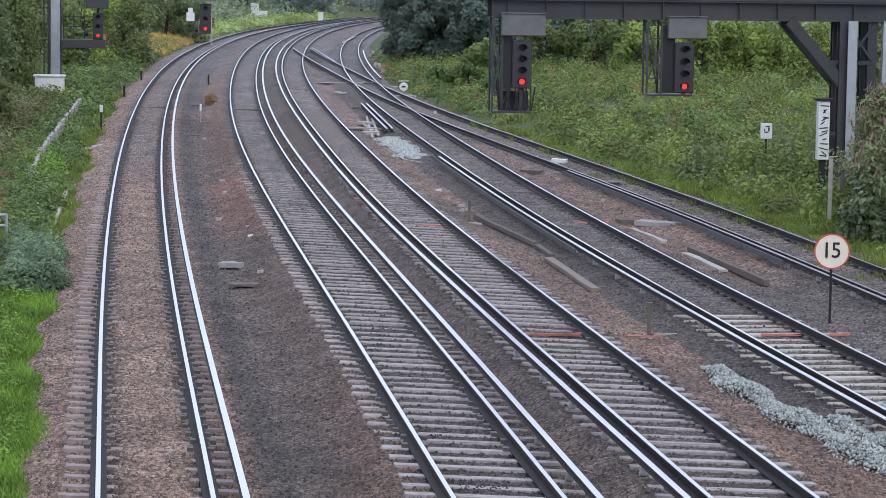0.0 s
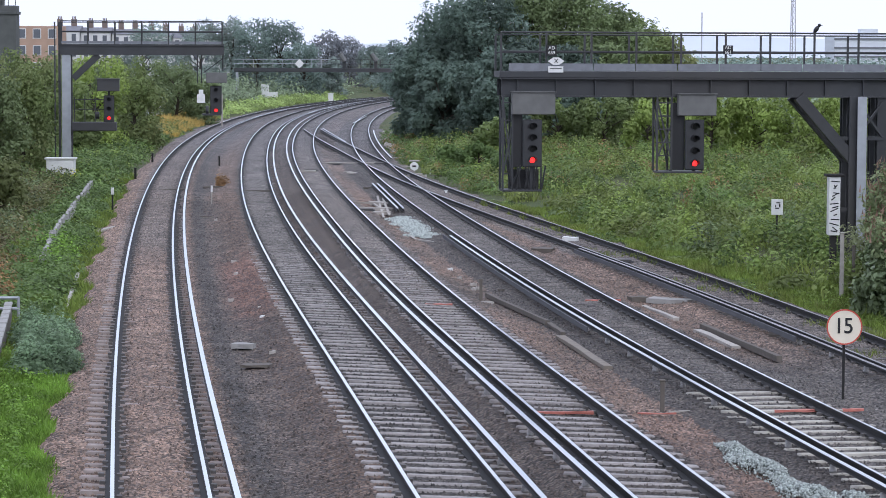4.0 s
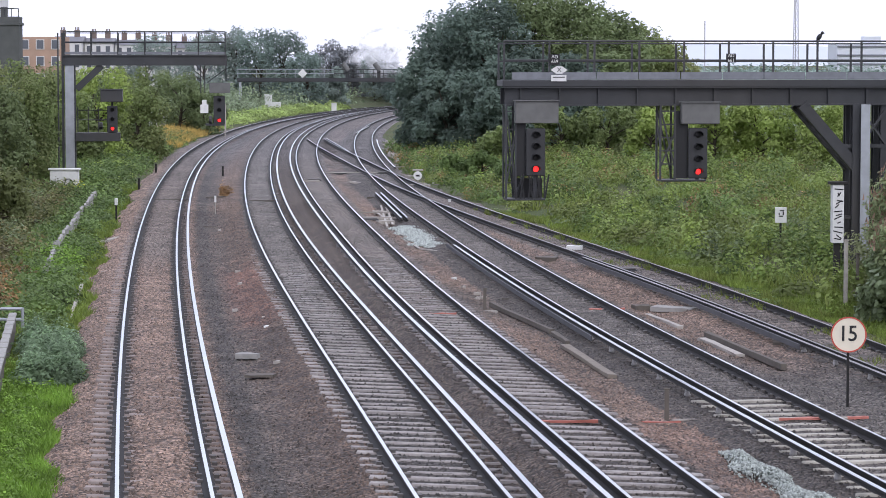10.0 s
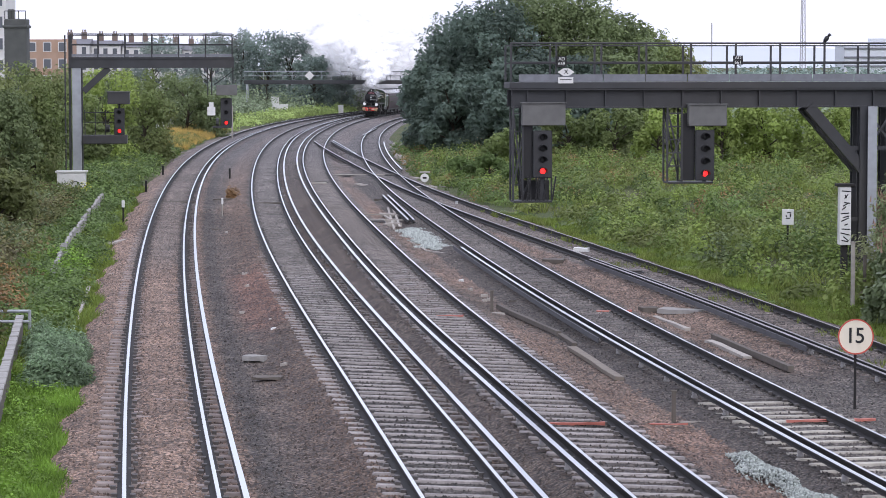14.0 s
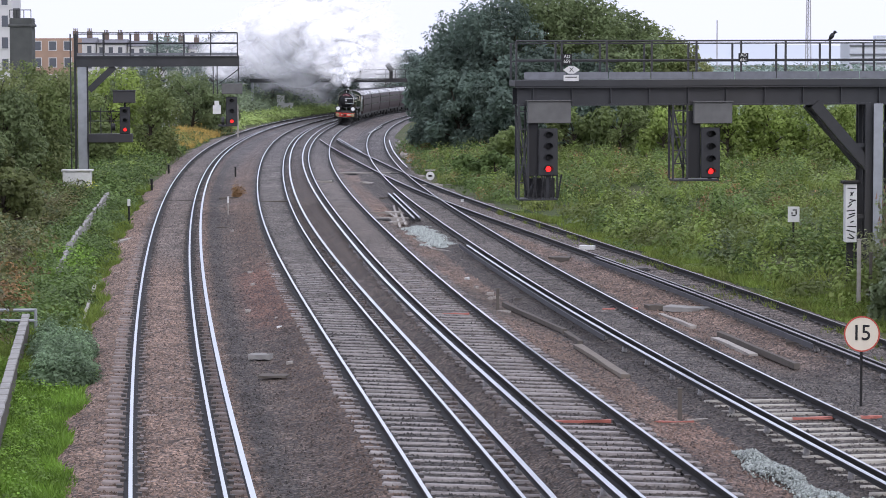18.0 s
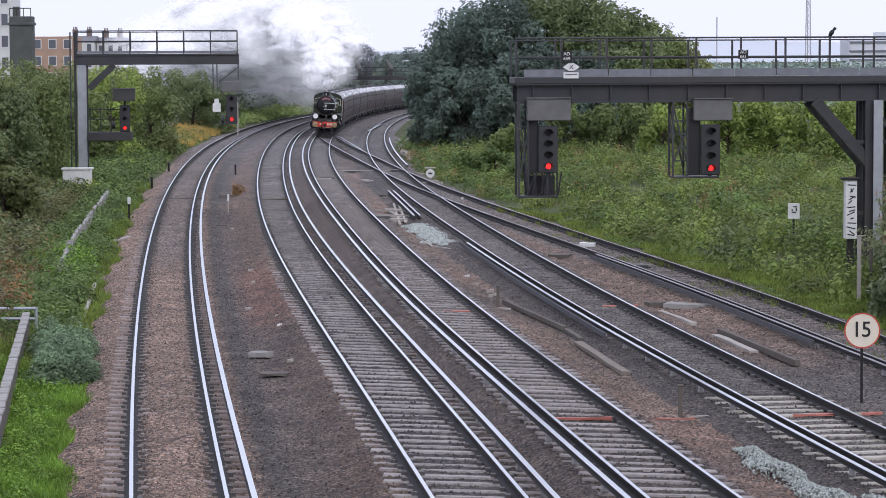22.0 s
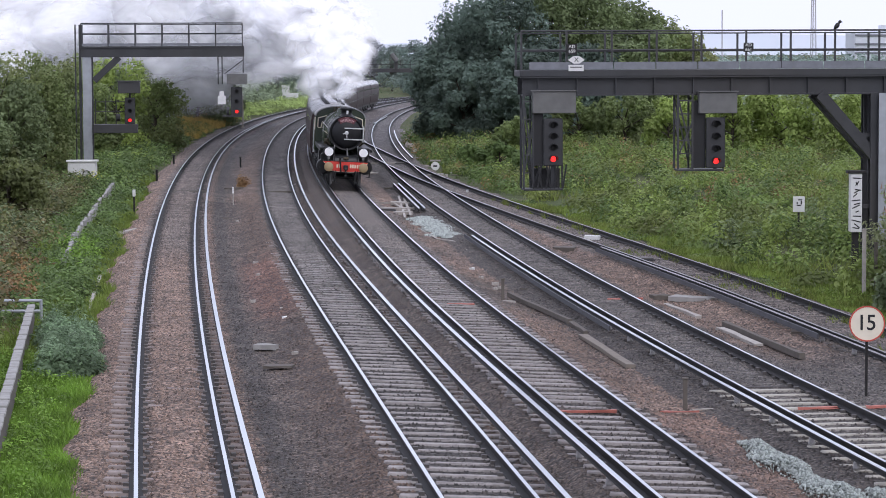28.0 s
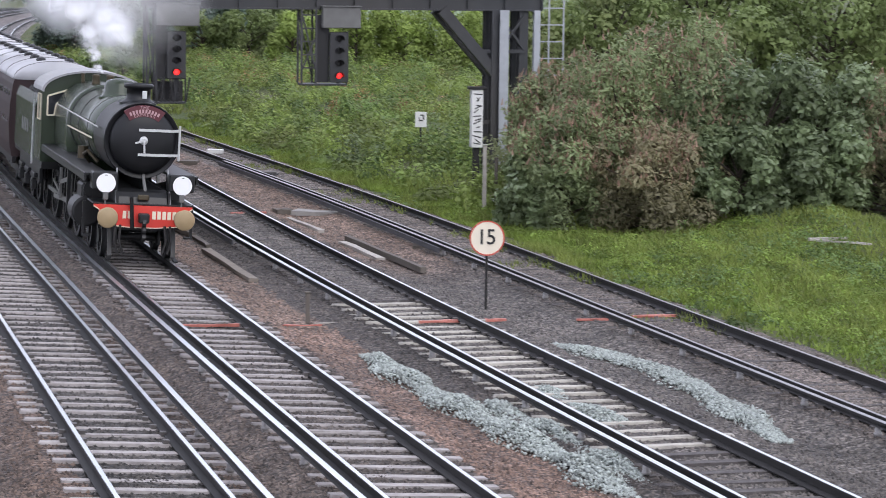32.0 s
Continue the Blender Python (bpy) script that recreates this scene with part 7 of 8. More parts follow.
def build_distance():
    for i in range(6):
        house("terraced_house", "white rendered terraced house with tall chimneys", -85.0 + i * 6.6, 600 + i * 3, 6.4, 9, 13.6 - 0.35 * i, -2.8, M["render_white"], 3, 4, 1.2, 2, "house", "row of white houses")
    house("brick_building", "plain orange brick building beyond the bushes", -84.5, 556, 9.5, 10, 14.0, -2.5, M["brick_wall"], 3, 4, 0, 0, "building")
    house("apartment_block", "white and red apartment block with balconies", -73.5, 420, 6.5, 9, 24, -2.5, M["render_white"], 3, 7, 0, 0, "building")
    t = thing("concrete_tower", (-49.2, 300, -1.5), "dark stained concrete tower with a railed top", "tower")
    bm = bmesh.new()
    box(bm, -1.25, 1.25, 0, 2.5, 0, 13.2, 0.08)
    part("shaft", bm, M["tower_grey"], t)
    bm = bmesh.new()
    box(bm, -1.4, 1.4, -0.15, 2.65, 12.2, 12.5, 0.04)
    part("cornice", bm, M["tower_grey"], t)
    for x in (-1.2, -0.4, 0.4, 1.2):
        bm = bmesh.new()
        beam(bm, (x, 0, 13.2), (x, 0, 14.1), 0.08, 0.08, (0, 1, 0))
        part("post", bm, M["steel_dark"], t)
    bm = bmesh.new()
    tube(bm, (-1.2, 0, 14.1), (1.2, 0, 14.1), 0.05, 6)
    part("handrail", bm, M["steel_dark"], t)
    bm = bmesh.new()
    box(bm, -0.9, -0.2, 0.4, 1.2, 13.2, 14.3, 0.05)
    part("roof_box", bm, M["tower_grey"], t)
    # lattice mast, far off
    t = thing("radio_mast", (199, 1500, 0), "thin hazy lattice mast on the skyline", "mast")
    for dx, dy in ((-1.6, 0), (1.6, 0), (0, 2.4)):
        bm = bmesh.new()
        tube(bm, (dx, dy, 0), (dx * 0.4, dy * 0.4, 62), 0.30, 6)
        part("leg", bm, M["pale_mast"], t)
    for i in range(18):
        bm = bmesh.new()
        z = i * 3.4
        k0, k1 = 1.6 - z / 62, 1.6 - (z + 3.4) / 62
        beam(bm, (-k0, 0, z), (k1, 0, z + 3.4), 0.22, 0.22, (0, 1, 0))
        beam(bm, (k0, 0, z), (-k1, 0, z + 3.4), 0.22, 0.22, (0, 1, 0))
        part("brace", bm, M["pale_mast"], t)
    t = thing("lamp_mast", (118, 1200, 0), "slim hazy pole on the skyline", "mast")
    bm = bmesh.new()
    tube(bm, (0, 0, 0), (0, 0, 24), 0.3, 6)
    part("pole", bm, M["pale_mast"], t)
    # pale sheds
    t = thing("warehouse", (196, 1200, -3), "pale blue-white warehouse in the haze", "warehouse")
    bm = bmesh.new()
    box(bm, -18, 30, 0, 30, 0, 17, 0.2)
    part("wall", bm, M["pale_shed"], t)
    for k in range(4):
        bm = bmesh.new()
        box(bm, -18.2, 30.2, -0.5, -0.1, 3 + 4 * k, 3.8 + 4 * k)
        part("cladding_band", bm, M["walk_grey"], t)
    bm = bmesh.new()
    box(bm, -6, 2, 2, 10, 17, 20, 0.2)
    part("roof_unit", bm, M["pale_shed"], t)
    # hills
    rng = np.random.default_rng(2)
    xs = np.linspace(-2600, 2600, 90)
    prof = 10 + 9 * np.sin(xs / 420 + 1) + 6 * np.sin(xs / 170) + rng.uniform(-1.5, 1.5, 90)
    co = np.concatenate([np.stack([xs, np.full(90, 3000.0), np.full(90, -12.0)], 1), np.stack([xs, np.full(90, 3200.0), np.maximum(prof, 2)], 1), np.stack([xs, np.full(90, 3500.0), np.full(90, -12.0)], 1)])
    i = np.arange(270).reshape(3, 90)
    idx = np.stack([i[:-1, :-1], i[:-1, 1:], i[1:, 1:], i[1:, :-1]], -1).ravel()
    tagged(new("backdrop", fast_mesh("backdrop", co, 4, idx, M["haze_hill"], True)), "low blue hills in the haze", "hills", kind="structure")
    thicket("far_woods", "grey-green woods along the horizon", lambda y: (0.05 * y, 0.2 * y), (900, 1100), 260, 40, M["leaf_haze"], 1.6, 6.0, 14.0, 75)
    # footbridge behind the bend
    t = thing("footbridge", (-8, 600, 0), "grey covered footbridge far behind the bend", "footbridge")
    bm = bmesh.new()
    beam(bm, (-8, 0, 6.6), (30, 4, 8.6), 0.3, 1.5)
    part("span", bm, M["grey_hood"], t)
    for x in (-7, 10):
        bm = bmesh.new()
        box(bm, x - 0.3, x + 0.3, -0.2, 0.4, -3, 6.4)
        part("pier", bm, M["grey_hood"], t)

# ---- lineside things ----
GROUND = -0.24


def speed_sign():
    s = thing("speed_sign", (8.43, 54.89, -0.3), "round cream speed sign with black numerals on a post", "sign")
    bm = bmesh.new()
    beam(bm, (0, 0, 0), (0, 0, 1.75), 0.05, 0.05, (0, 1, 0))
    part("post", bm, M["rail_side"], s, "thin rusty post")
    q = Matrix.Translation((0, -0.04, 1.52)) @ pose(0, 0, 0, 90)
    bm = bmesh.new()
    lathe(bm, [(0.0, 0.365), (0.02, 0.37), (0.022, 0.355)], 40, q)
    face = part("sign_face", bm, M["cream"], s)
    bm = bmesh.new()
    n = 40
    rows = [[bm.verts.new(q @ Vector((r * math.cos(2 * math.pi * i / n), r * math.sin(2 * math.pi * i / n), z))) for i in range(n)] for r, z in ((0.372, 0.0), (0.374, 0.03), (0.345, 0.03), (0.345, 0.0))]
    for a, b in zip(rows, rows[1:]):
        for i in range(n):
            bm.faces.new((a[i], a[(i + 1) % n], b[(i + 1) % n], b[i]))
    part("rim", bm, M["red_paint"], s, "thin red rim")
    for dx, ch in ((-0.115, "1"), (0.085, "5")):
        plate_text(ch, 0.46, M["black"], face, Matrix.Translation((dx, -0.068, 1.53)) @ FRONT, "numeral", 0.95, 0.003)


def stub_post(x, y, h, material, label, cap=None, w=0.09, name="marker_post"):
    z = drop(y) + lift(x, y) - 0.3
    p = thing(name, (x, y, z), label, "post")
    bm = bmesh.new()
    box(bm, -w / 2, w / 2, -w / 2, w / 2, 0, h, 0.012)
    part("shaft", bm, material, p)
    bm = bmesh.new()
    if cap:
        box(bm, -w * 0.9, w * 0.9, -w * 0.8, w * 0.6, h, h + 0.3, 0.015)
        part("head", bm, cap, p, "pale head")
    else:
        box(bm, -w * 0.7, w * 0.7, -w * 0.7, w * 0.7, h, h + 0.03, 0.008)
        part("cap", bm, material, p)
    return p


def plank(x0, y0, x1, y1, w, h, material, label, z=-0.3, name="plank", category="board"):
    a, b = Vector((x0, y0, 0)), Vector((x1, y1, 0))
    d = (b - a)
    p = tagged(part(name, bmesh_plank(d.length, w, h), material), label, category)
    p.matrix_basis = Matrix.Translation((x0, y0, z + drop((y0 + y1) / 2) + lift((x0 + x1) / 2, (y0 + y1) / 2))) @ pose(0, 0, 0, 0, 0, math.degrees(math.atan2(d.y, d.x)))
    return p


def bmesh_plank(length, w, h):
    bm = bmesh.new()
    r = random.Random(int(length * 100))
    n = 4
    secs = []
    for i in range(n + 1):
        j = lambda: r.uniform(-0.012, 0.012)
        x = length * i / n
        secs.append([Vector((x, -w / 2 + j(), j())), Vector((x, w / 2 + j(), j())), Vector((x, w / 2 + j(), h + j())), Vector((x, -w / 2 + j(), h + j()))])
    loft(bm, secs)
    return bm


def heap(name, label, way, width, high, n, seed, size=0.036):
    """Loose stones heaped along a way."""
    rng = np.random.default_rng(seed)
    way = np.array(way, float)
    seg = np.linalg.norm(np.diff(way, axis=0), axis=1)
    s = rng.uniform(0, seg.sum(), n)
    cum = np.concatenate([[0], np.cumsum(seg)])
    k = np.clip(np.searchsorted(cum, s) - 1, 0, len(seg) - 1)
    f = ((s - cum[k]) / seg[k])[:, None]
    p = way[k] * (1 - f) + way[k + 1] * f
    d = (way[k + 1] - way[k]) / seg[k][:, None]
    nrm = np.stack([-d[:, 1], d[:, 0]], 1)
    end = np.minimum(1, np.minimum(s, seg.sum() - s) / 1.2)
    u = np.clip(rng.normal(0, 0.42, n), -1, 1)
    wv = width * (0.75 + 0.25 * np.sin(s * 1.9 + seed)) * (0.35 + 0.65 * end)
    xy = p + nrm * (u * wv)[:, None]
    z = -0.34 + drop(float(way[0, 1])) + high * (0.7 + 0.3 * np.sin(s * 2.3)) * end * np.maximum(0, 1 - np.abs(u) ** 1.5) * rng.uniform(0.5, 1.05, n) + 0.03
    z = z + np.array([lift(*q) for q in xy])
    c = np.concatenate([xy, z[:, None]], 1)
    base = np.array([(1, 0, 0), (-1, 0, 0), (0, 1, 0), (0, -1, 0), (0, 0, 1), (0, 0, -1)], float)
    r = size * rng.uniform(0.5, 1.3, (n, 1, 1))
    co = c[:, None, :] + base[None] * r * rng.uniform(0.55, 1.2, (n, 6, 3)) + rng.normal(0, 0.012, (n, 6, 3))
    tri = np.array([(0, 2, 4), (2, 1, 4), (1, 3, 4), (3, 0, 4), (2, 0, 5), (1, 2, 5), (3, 1, 5), (0, 3, 5)])
    idx = (tri[None] + 6 * np.arange(n)[:, None, None]).ravel()
    tagged(new(name, fast_mesh(name, co.reshape(-1, 3), 3, idx, M["chalk_stone"])), label, "gravel", kind="stuff")


def guard_board(line, off, y0, y1, parent_label):
    """A grey protective board beside the conductor rail, in lengths."""
    t = thing("guard_board", (0, 0, 0), parent_label, "guard board")
    y = y0
    while y < y1:
        e = min(y + 4.0, y1)
        bm = bmesh.new()
        a, b = line.at(y, off), line.at(e - 0.04, off)
        beam(bm, a + Vector((0, 0, -0.02)), b + Vector((0, 0, -0.02)), 0.04, 0.13)
        part("board_length", bm, M["board"], t)
        y = e
    return t


def check_rail(x0, y0, x1, y1):
    """A short extra rail in the points."""
    c = thing("check_rail", (0, 0, 0), "short polished rail in the points", "rail", "short rails of the points")
    a, b = (Vector((x, y, -0.02 + drop(y) + lift(x, y))) for x, y in ((x0, y0), (x1, y1)))
    d = Vector((0, 0, 1))
    for nm, w, h, dz, mm in (("foot", 0.14, 0.03, -0.13, "rail_side"), ("web", 0.03, 0.09, -0.07, "rail_side"), ("head", 0.075, 0.04, 0.0, "rail_top")):
        bm = bmesh.new()
        beam(bm, a + d * dz, b + d * dz, w, h)
        part(nm, bm, M[mm], c)


def point_machine(x, y):
    """A low ribbed cast case beside the points."""
    c = thing("point_machine", (x, y, -0.34 + drop(y) + lift(x, y)), "low grey point machine beside the rails", "point machine")
    bm = bmesh.new()
    box(bm, -0.42, 0.42, -0.25, 0.25, 0, 0.20, 0.03)
    part("case", bm, M["steel_dark"], c)
    bm = bmesh.new()
    box(bm, -0.36, 0.36, -0.22, 0.22, 0.203, 0.26, 0.02)
    part("lid", bm, M["concrete_dark"], c, "dusty grey lid")
    bm = bmesh.new()
    tube(bm, (0.42, 0, 0.1), (0.95, 0, 0.1), 0.03, 6)
    part("drive_rod", bm, M["rail_side"], c)


def boulders(name, label, n):
    """Rough pale stones strewn where the ballast meets the trees."""
    rng = np.random.default_rng(41)
    bm = bmesh.new()
    for i in range(n):
        y = rng.uniform(172, 232)
        x = T4.x(y) + rng.uniform(1.7, 3.2)
        r = rng.uniform(0.10, 0.30)
        vs = bmesh.ops.create_icosphere(bm, subdivisions=1, radius=r, matrix=Matrix.Translation((x, y, -0.2 + drop(y))))["verts"]
        for v in vs:
            v.co += Vector(rng.uniform(-0.3, 0.3, 3) * r)
    tagged(part(name, bm, M["wood_pale"]), label, "rubble", kind="stuff")


def build_lineside():
    speed_sign()
    stub_post(1.18, 75.45, 0.62, M["wood_grey"], "short weathered post with a pale loop at its foot")
    stub_post(4.46, 52.57, 0.62, M["wood_grey"], "short grey post between the tracks")
    stub_post(-14.16, 114.3, 0.85, M["rail_side"], "slim post with a white head", M["white"], 0.07)
    stub_post(-16.7, 145, 0.62, M["rail_side"], "short dark marker stake", None, 0.12)
    stub_post(-18.0, 165.6, 0.6, M["rail_side"], "short dark marker stake", None, 0.12)
    stub_post(-10.63, 123.1, 0.55, M["wood_pale"], "thin pale stake between the tracks", M["white"], 0.05)
    stub_post(-13.6, 163, 0.6, M["rail_side"], "rusty stake between the tracks", None, 0.1)
    stub_post(11.52, 75.6, 2.05, M["wood_pale"], "pale upright pole among the weeds", None, 0.11, "pole")
    stub_post(12.0, 76.5, 1.6, M["wood_grey"], "grey upright pole among the weeds", None, 0.09, "pole")
    stub_post(-20.6, 250, 3.2, M["wood_pale"], "pale concrete post by the dry grass", None, 0.14, "pole")
    stub_post(-25.4, 300, 4.8, M["concrete"], "tall pale post by the far tracks", None, 0.22, "pole")
    stub_post(-0.6, 152.85, 0.3, M["white"], "small white peg in the ballast", None, 0.10)
    stub_post(0.3, 132.23, 0.2, M["white"], "small white peg in the ballast", None, 0.12)
    # boards and covers
    D, P, G = M["wood_grey"], M["wood_pale"], M["concrete"]
    plank(1.38, 77.11, 2.84, 69.32, 0.12, 0.12, D, "weathered grey cable board lying in the ballast")
    plank(2.86817, 69.1249, 3.14673, 66.8551, 0.12, 0.10, D, "weathered grey cable board lying in the ballast")
    plank(3.04, 66.1, 3.83, 59.72, 0.22, 0.08, M["board_brown"], "weathered grey cable board lying in the ballast")
    plank(1.81291, 78.9392, 2.69346, 79.5608, 0.25, 0.10, D, "short dark board between the tracks")
    plank(6.86, 68.79, 7.94, 61.43, 0.14, 0.14, D, "dark angled board beside the siding")
    plank(6.65062, 67.9565, 7.23073, 64.1235, 0.22, 0.08, P, "bleached board beside the siding")
    plank(17.7, 63.0, 18.75, 63.3, 0.10, 0.05, P, "broken white board lying in the grass", z=0.30)
    plank(17.8, 62.7, 18.95, 61.9, 0.10, 0.05, P, "broken white board lying in the grass", z=0.30)
    plank(5.74951, 74.3811, 6.37108, 70.8589, 0.16, 0.08, P, "bleached board between the tracks")
    plank(6.06047, 76.0408, 7.20005, 75.4192, 0.55, 0.14, G, "pale concrete lid beside the track", name="concrete_slab", category="slab")
    plank(5.4907, 76.2482, 5.95689, 76.3518, 0.5, 0.14, D, "dark cover beside the track", name="concrete_slab", category="slab")
    plank(-4.96564, 63.1712, -4.43325, 63.0688, 0.32, 0.12, G, "grey slab lying between the tracks", name="cover_slab", category="slab")
    plank(-4.44517, 59.3711, -3.80139, 59.2689, 0.42, 0.06, D, "brown slab sunk between the tracks", name="cover_slab", category="slab")
    plank(-15.2, 133.4, -12.9, 133.9, 0.35, 0.06, D, "dark crossing bar between the rails", -0.2, "crossing_bar", "bar")
    plank(-10.3257, 132.23, -8.32073, 132.63, 0.35, 0.06, D, "dark crossing bar between the rails", -0.2, "crossing_bar", "bar")
    plank(-12.2503, 113.826, -9.80025, 114.234, 0.30, 0.06, D, "dark bar between the tracks", -0.3, "crossing_bar", "bar")
    plank(-12.3904, 137.95, -11.337, 138.05, 0.4, 0.07, D, "dark cover between the tracks", -0.3, "cover_slab", "slab")
    plank(-13.6, 101, -12.9, 105.5, 0.2, 0.07, P, "bleached board lying on the shoulder", -0.3)
    plank(-14.2, 103.4, -13.2, 103.5, 0.35, 0.1, D, "dark board lying on the shoulder", -0.3)
    plank(-10.24, 72.3, -11.55, 84.58, 0.10, 0.10, P, "pale edging beside the shoulder", -0.32, "edging", "edging")
    plank(-8.13226, 153.71, -7.22868, 153.81, 0.55, 0.10, P, "pale box lying by the turnout", -0.2, "track_box", "box")
    for x, y in ((3.32, 94.79), (4.47, 106.27), (8.29, 66.3)):
        plank(x, y, x + 0.75, y - 0.1, 0.7, 0.16, D, "dark timber pad beside the rails", -0.3, "timber_pad", "pad")
    plank(4.62696, 99.2508, 5.18626, 99.1492, 0.5, 0.24, M["white"], "white box beside the siding points", -0.3, "point_box", "box")
    plank(4.06778, 102.203, 4.83049, 98.237, 0.10, 0.06, P, "pale point rod beside the siding", -0.25, "point_rod", "rod")
    # point rods and white fittings by the crossing
    for a in ((-3.07, 129.36, -2.41, 112.99), (-2.77, 127.76, -2.21, 114.52), (-3.33, 124.97, -2.51, 118.16)):
        plank(*a, 0.09, 0.06, P, "pale point rod by the crossing", -0.24, "point_rod", "rod")
    for a in ((-3.11809, 118.99, -2.31342, 118.89), (-3.2219, 123.64, -2.61779, 123.54), (-2.91406, 115.96, -2.21067, 116.16)):
        plank(*a, 0.5, 0.16, P, "pale point fitting by the crossing", -0.3, "point_fitting", "fitting")
    for a in ((-10.7, 241.42, -7.14, 200.11), (-8.62, 260.45, -8.27, 295.64), (-3.53, 137.8, -1.86, 116.22), (-3.27, 137.77, -1.61, 116.24)):
        check_rail(*a)
    for x, y in ((-7.6, 155.43), (-6.69, 167.18), (-3.72, 165.12), (-3.31, 117.43), (6.11, 89.09)):
        point_machine(x, y)
    for a in ((-7.34072, 165.82, -3.41896, 165.92), (-4.4321, 123.091, -2.01459, 122.689), (-4.12428, 119.101, -1.91125, 118.699)):
        plank(*a, 0.10, 0.07, P, "pale stretcher bar between the point blades", -0.2, "stretcher_bar", "bar")
    boulders("rubble", "pale rubble at the foot of the dark trees", 46)
    rng = random.Random(12)
    for i in range(26):
        y = rng.uniform(135, 215)
        x = T4.x(y) + rng.choice([-2.3, -1.9, 1.5, 2.2, 2.6]) + rng.uniform(-0.4, 0.4)
        plank(x, y, x + rng.uniform(0.25, 0.9), y + rng.uniform(-0.3, 0.3), rng.uniform(0.15, 0.5), 0.09, rng.choice([P, D, G]), "loose fitting lying in the ballast by the crossing", -0.3, "track_fitting", "fitting")
    for i in range(16):
        y = rng.uniform(48, 125)
        x = rng.choice([T1.x(y) + 2.4, T2.x(y) - 1.9, T3.x(y) + 2.2, T1.x(y) - 1.9]) + rng.uniform(-0.4, 0.4)
        plank(x, y, x + rng.uniform(0.1, 0.22), y + 0.02, rng.uniform(0.1, 0.2), 0.08, rng.choice([M["white"], P]), "scrap of pale litter on the ballast", -0.32, "litter", "litter")
    # orange cable ducts across the tracks
    for a, b, y in ((1.87, 2.98, 50.73), (6.65, 7.82, 52.13), (8.03, 8.45, 52.29), (9.9, 10.93, 52.29), (11.14, 12.44, 52.75), (4.15, 5.18, 75.24), (-0.4, 0.35, 72.41)):
        plank(a, y, b, y + 0.03, 0.10, 0.05, M["orange"], "faded orange cable duct across the track", -0.2, "cable_duct", "duct")
    plank(3.42364, 52.0189, 4.70112, 52.1211, 0.04, 0.03, M["orange"], "thin orange cable on the ballast", -0.3, "cable", "cable")
    plank(4.58722, 52.5727, 5.10264, 52.7273, 0.05, 0.03, P, "pale cable end on the ballast", -0.3, "cable", "cable")
    plank(1.00093, 75.2743, 1.53204, 74.8657, 0.05, 0.05, P, "pale cable loop at a post's foot", -0.3, "cable", "cable")
    for a in ((-1.62, 105.8, -0.91, 100.48), (-0.912818, 100.714, 0.0507121, 98.6858), (0.0508019, 98.8605, 0.203208, 94.9995), (-1.92644, 110.01, -1.31809, 105.65)):
        plank(*a, 0.06, 0.04, P, "pale cable snaking over the ballast", -0.3, "cable", "cable")
    # pale stone heaps
    heap("gravel_heap", "heap of fresh pale green-grey stone beside the track", [(5.2, 48.34), (5.74, 44.27), (6.27, 41.4), (6.91, 38.24), (7.55, 34.61)], 0.50, 0.22, 11000, 3, 0.029)
    heap("gravel_heap", "second ridge of fresh pale stone beside the track", [(6.51, 43.05), (7.04, 40.38), (7.57, 37.43), (7.89, 34.7)], 0.40, 0.26, 7000, 4, 0.029)
    heap("gravel_heap", "fresh pale stone spilled between the siding and the track", [(8.94, 49.73), (9.78, 47.95), (10.41, 45.84), (10.62, 42.06), (10.67, 39.11)], 0.50, 0.12, 7000, 5, 0.029)
    heap("gravel_heap", "patch of pale stone beside the crossing", [(-1.73, 113.85), (-0.91, 107.76), (-0.3, 101.11)], 0.95, 0.12, 6000, 6, 0.07)
    heap("gravel_heap", "pale stone packed between the rails", [(7.62, 44.6), (8.02, 42.0), (8.45, 39.4)], 0.55, 0.22, 6000, 7, 0.028)
    # siding conductor guards
    guard_board(T5, -1.34, 64, 92, "grey protective board beside the siding's third rail")
    guard_board(T4, -1.34, 66, 99, "grey protective board beside the third rail")
    # cabinets
    for x, y, w, h, z, lab in ((-19.6, 136.5, 1.45, 1.05, 0.15, "white lineside cabinet with a dark scrawl"), (-28.2, 262, 1.8, 2.2, -0.2, "pale grey lineside cabinet by dry grass"), (-26.8, 405, 1.1, 3.0, -1.6, "white cabinet by the far tracks"), (-25.4, 400, 1.6, 1.9, -1.6, "pale cabinet by the far tracks"), (-17.8, 430, 0.8, 1.3, -1.6, "small white cabinet by the far tracks"), (3.3, 188, 1.0, 1.3, -0.1, "small white cabinet before the dark trees")):
        c = thing("lineside_cabinet", (x, y, z), lab, "cabinet")
        bm = bmesh.new()
        box(bm, -w / 2, w / 2, 0, 0.6, -0.6, h, 0.02)
        body = part("body", bm, M["white"], c)
        bm = bmesh.new()
        box(bm, -w / 2 - 0.08, w / 2 + 0.08, -0.08, 0.68, h, h + 0.10, 0.02)
        part("lid", bm, M["white"], c)
        bm = bmesh.new()
        box(bm, -w / 2 + 0.08, w / 2 - 0.08, -0.02, 0.0, 0.05, h - 0.1)
        part("door", bm, M["white"], body)
    bm = bmesh.new()
    for i in range(10):
        a, b = i * math.pi / 9, (i + 1) * math.pi / 9
        if i < 9:
            beam(bm, (-19.35 + 0.24 * math.cos(a), 136.47, 0.35 + 0.42 * math.sin(a)), (-19.35 + 0.24 * math.cos(b), 136.47, 0.35 + 0.42 * math.sin(b)), 0.03, 0.07, (0, 1, 0))
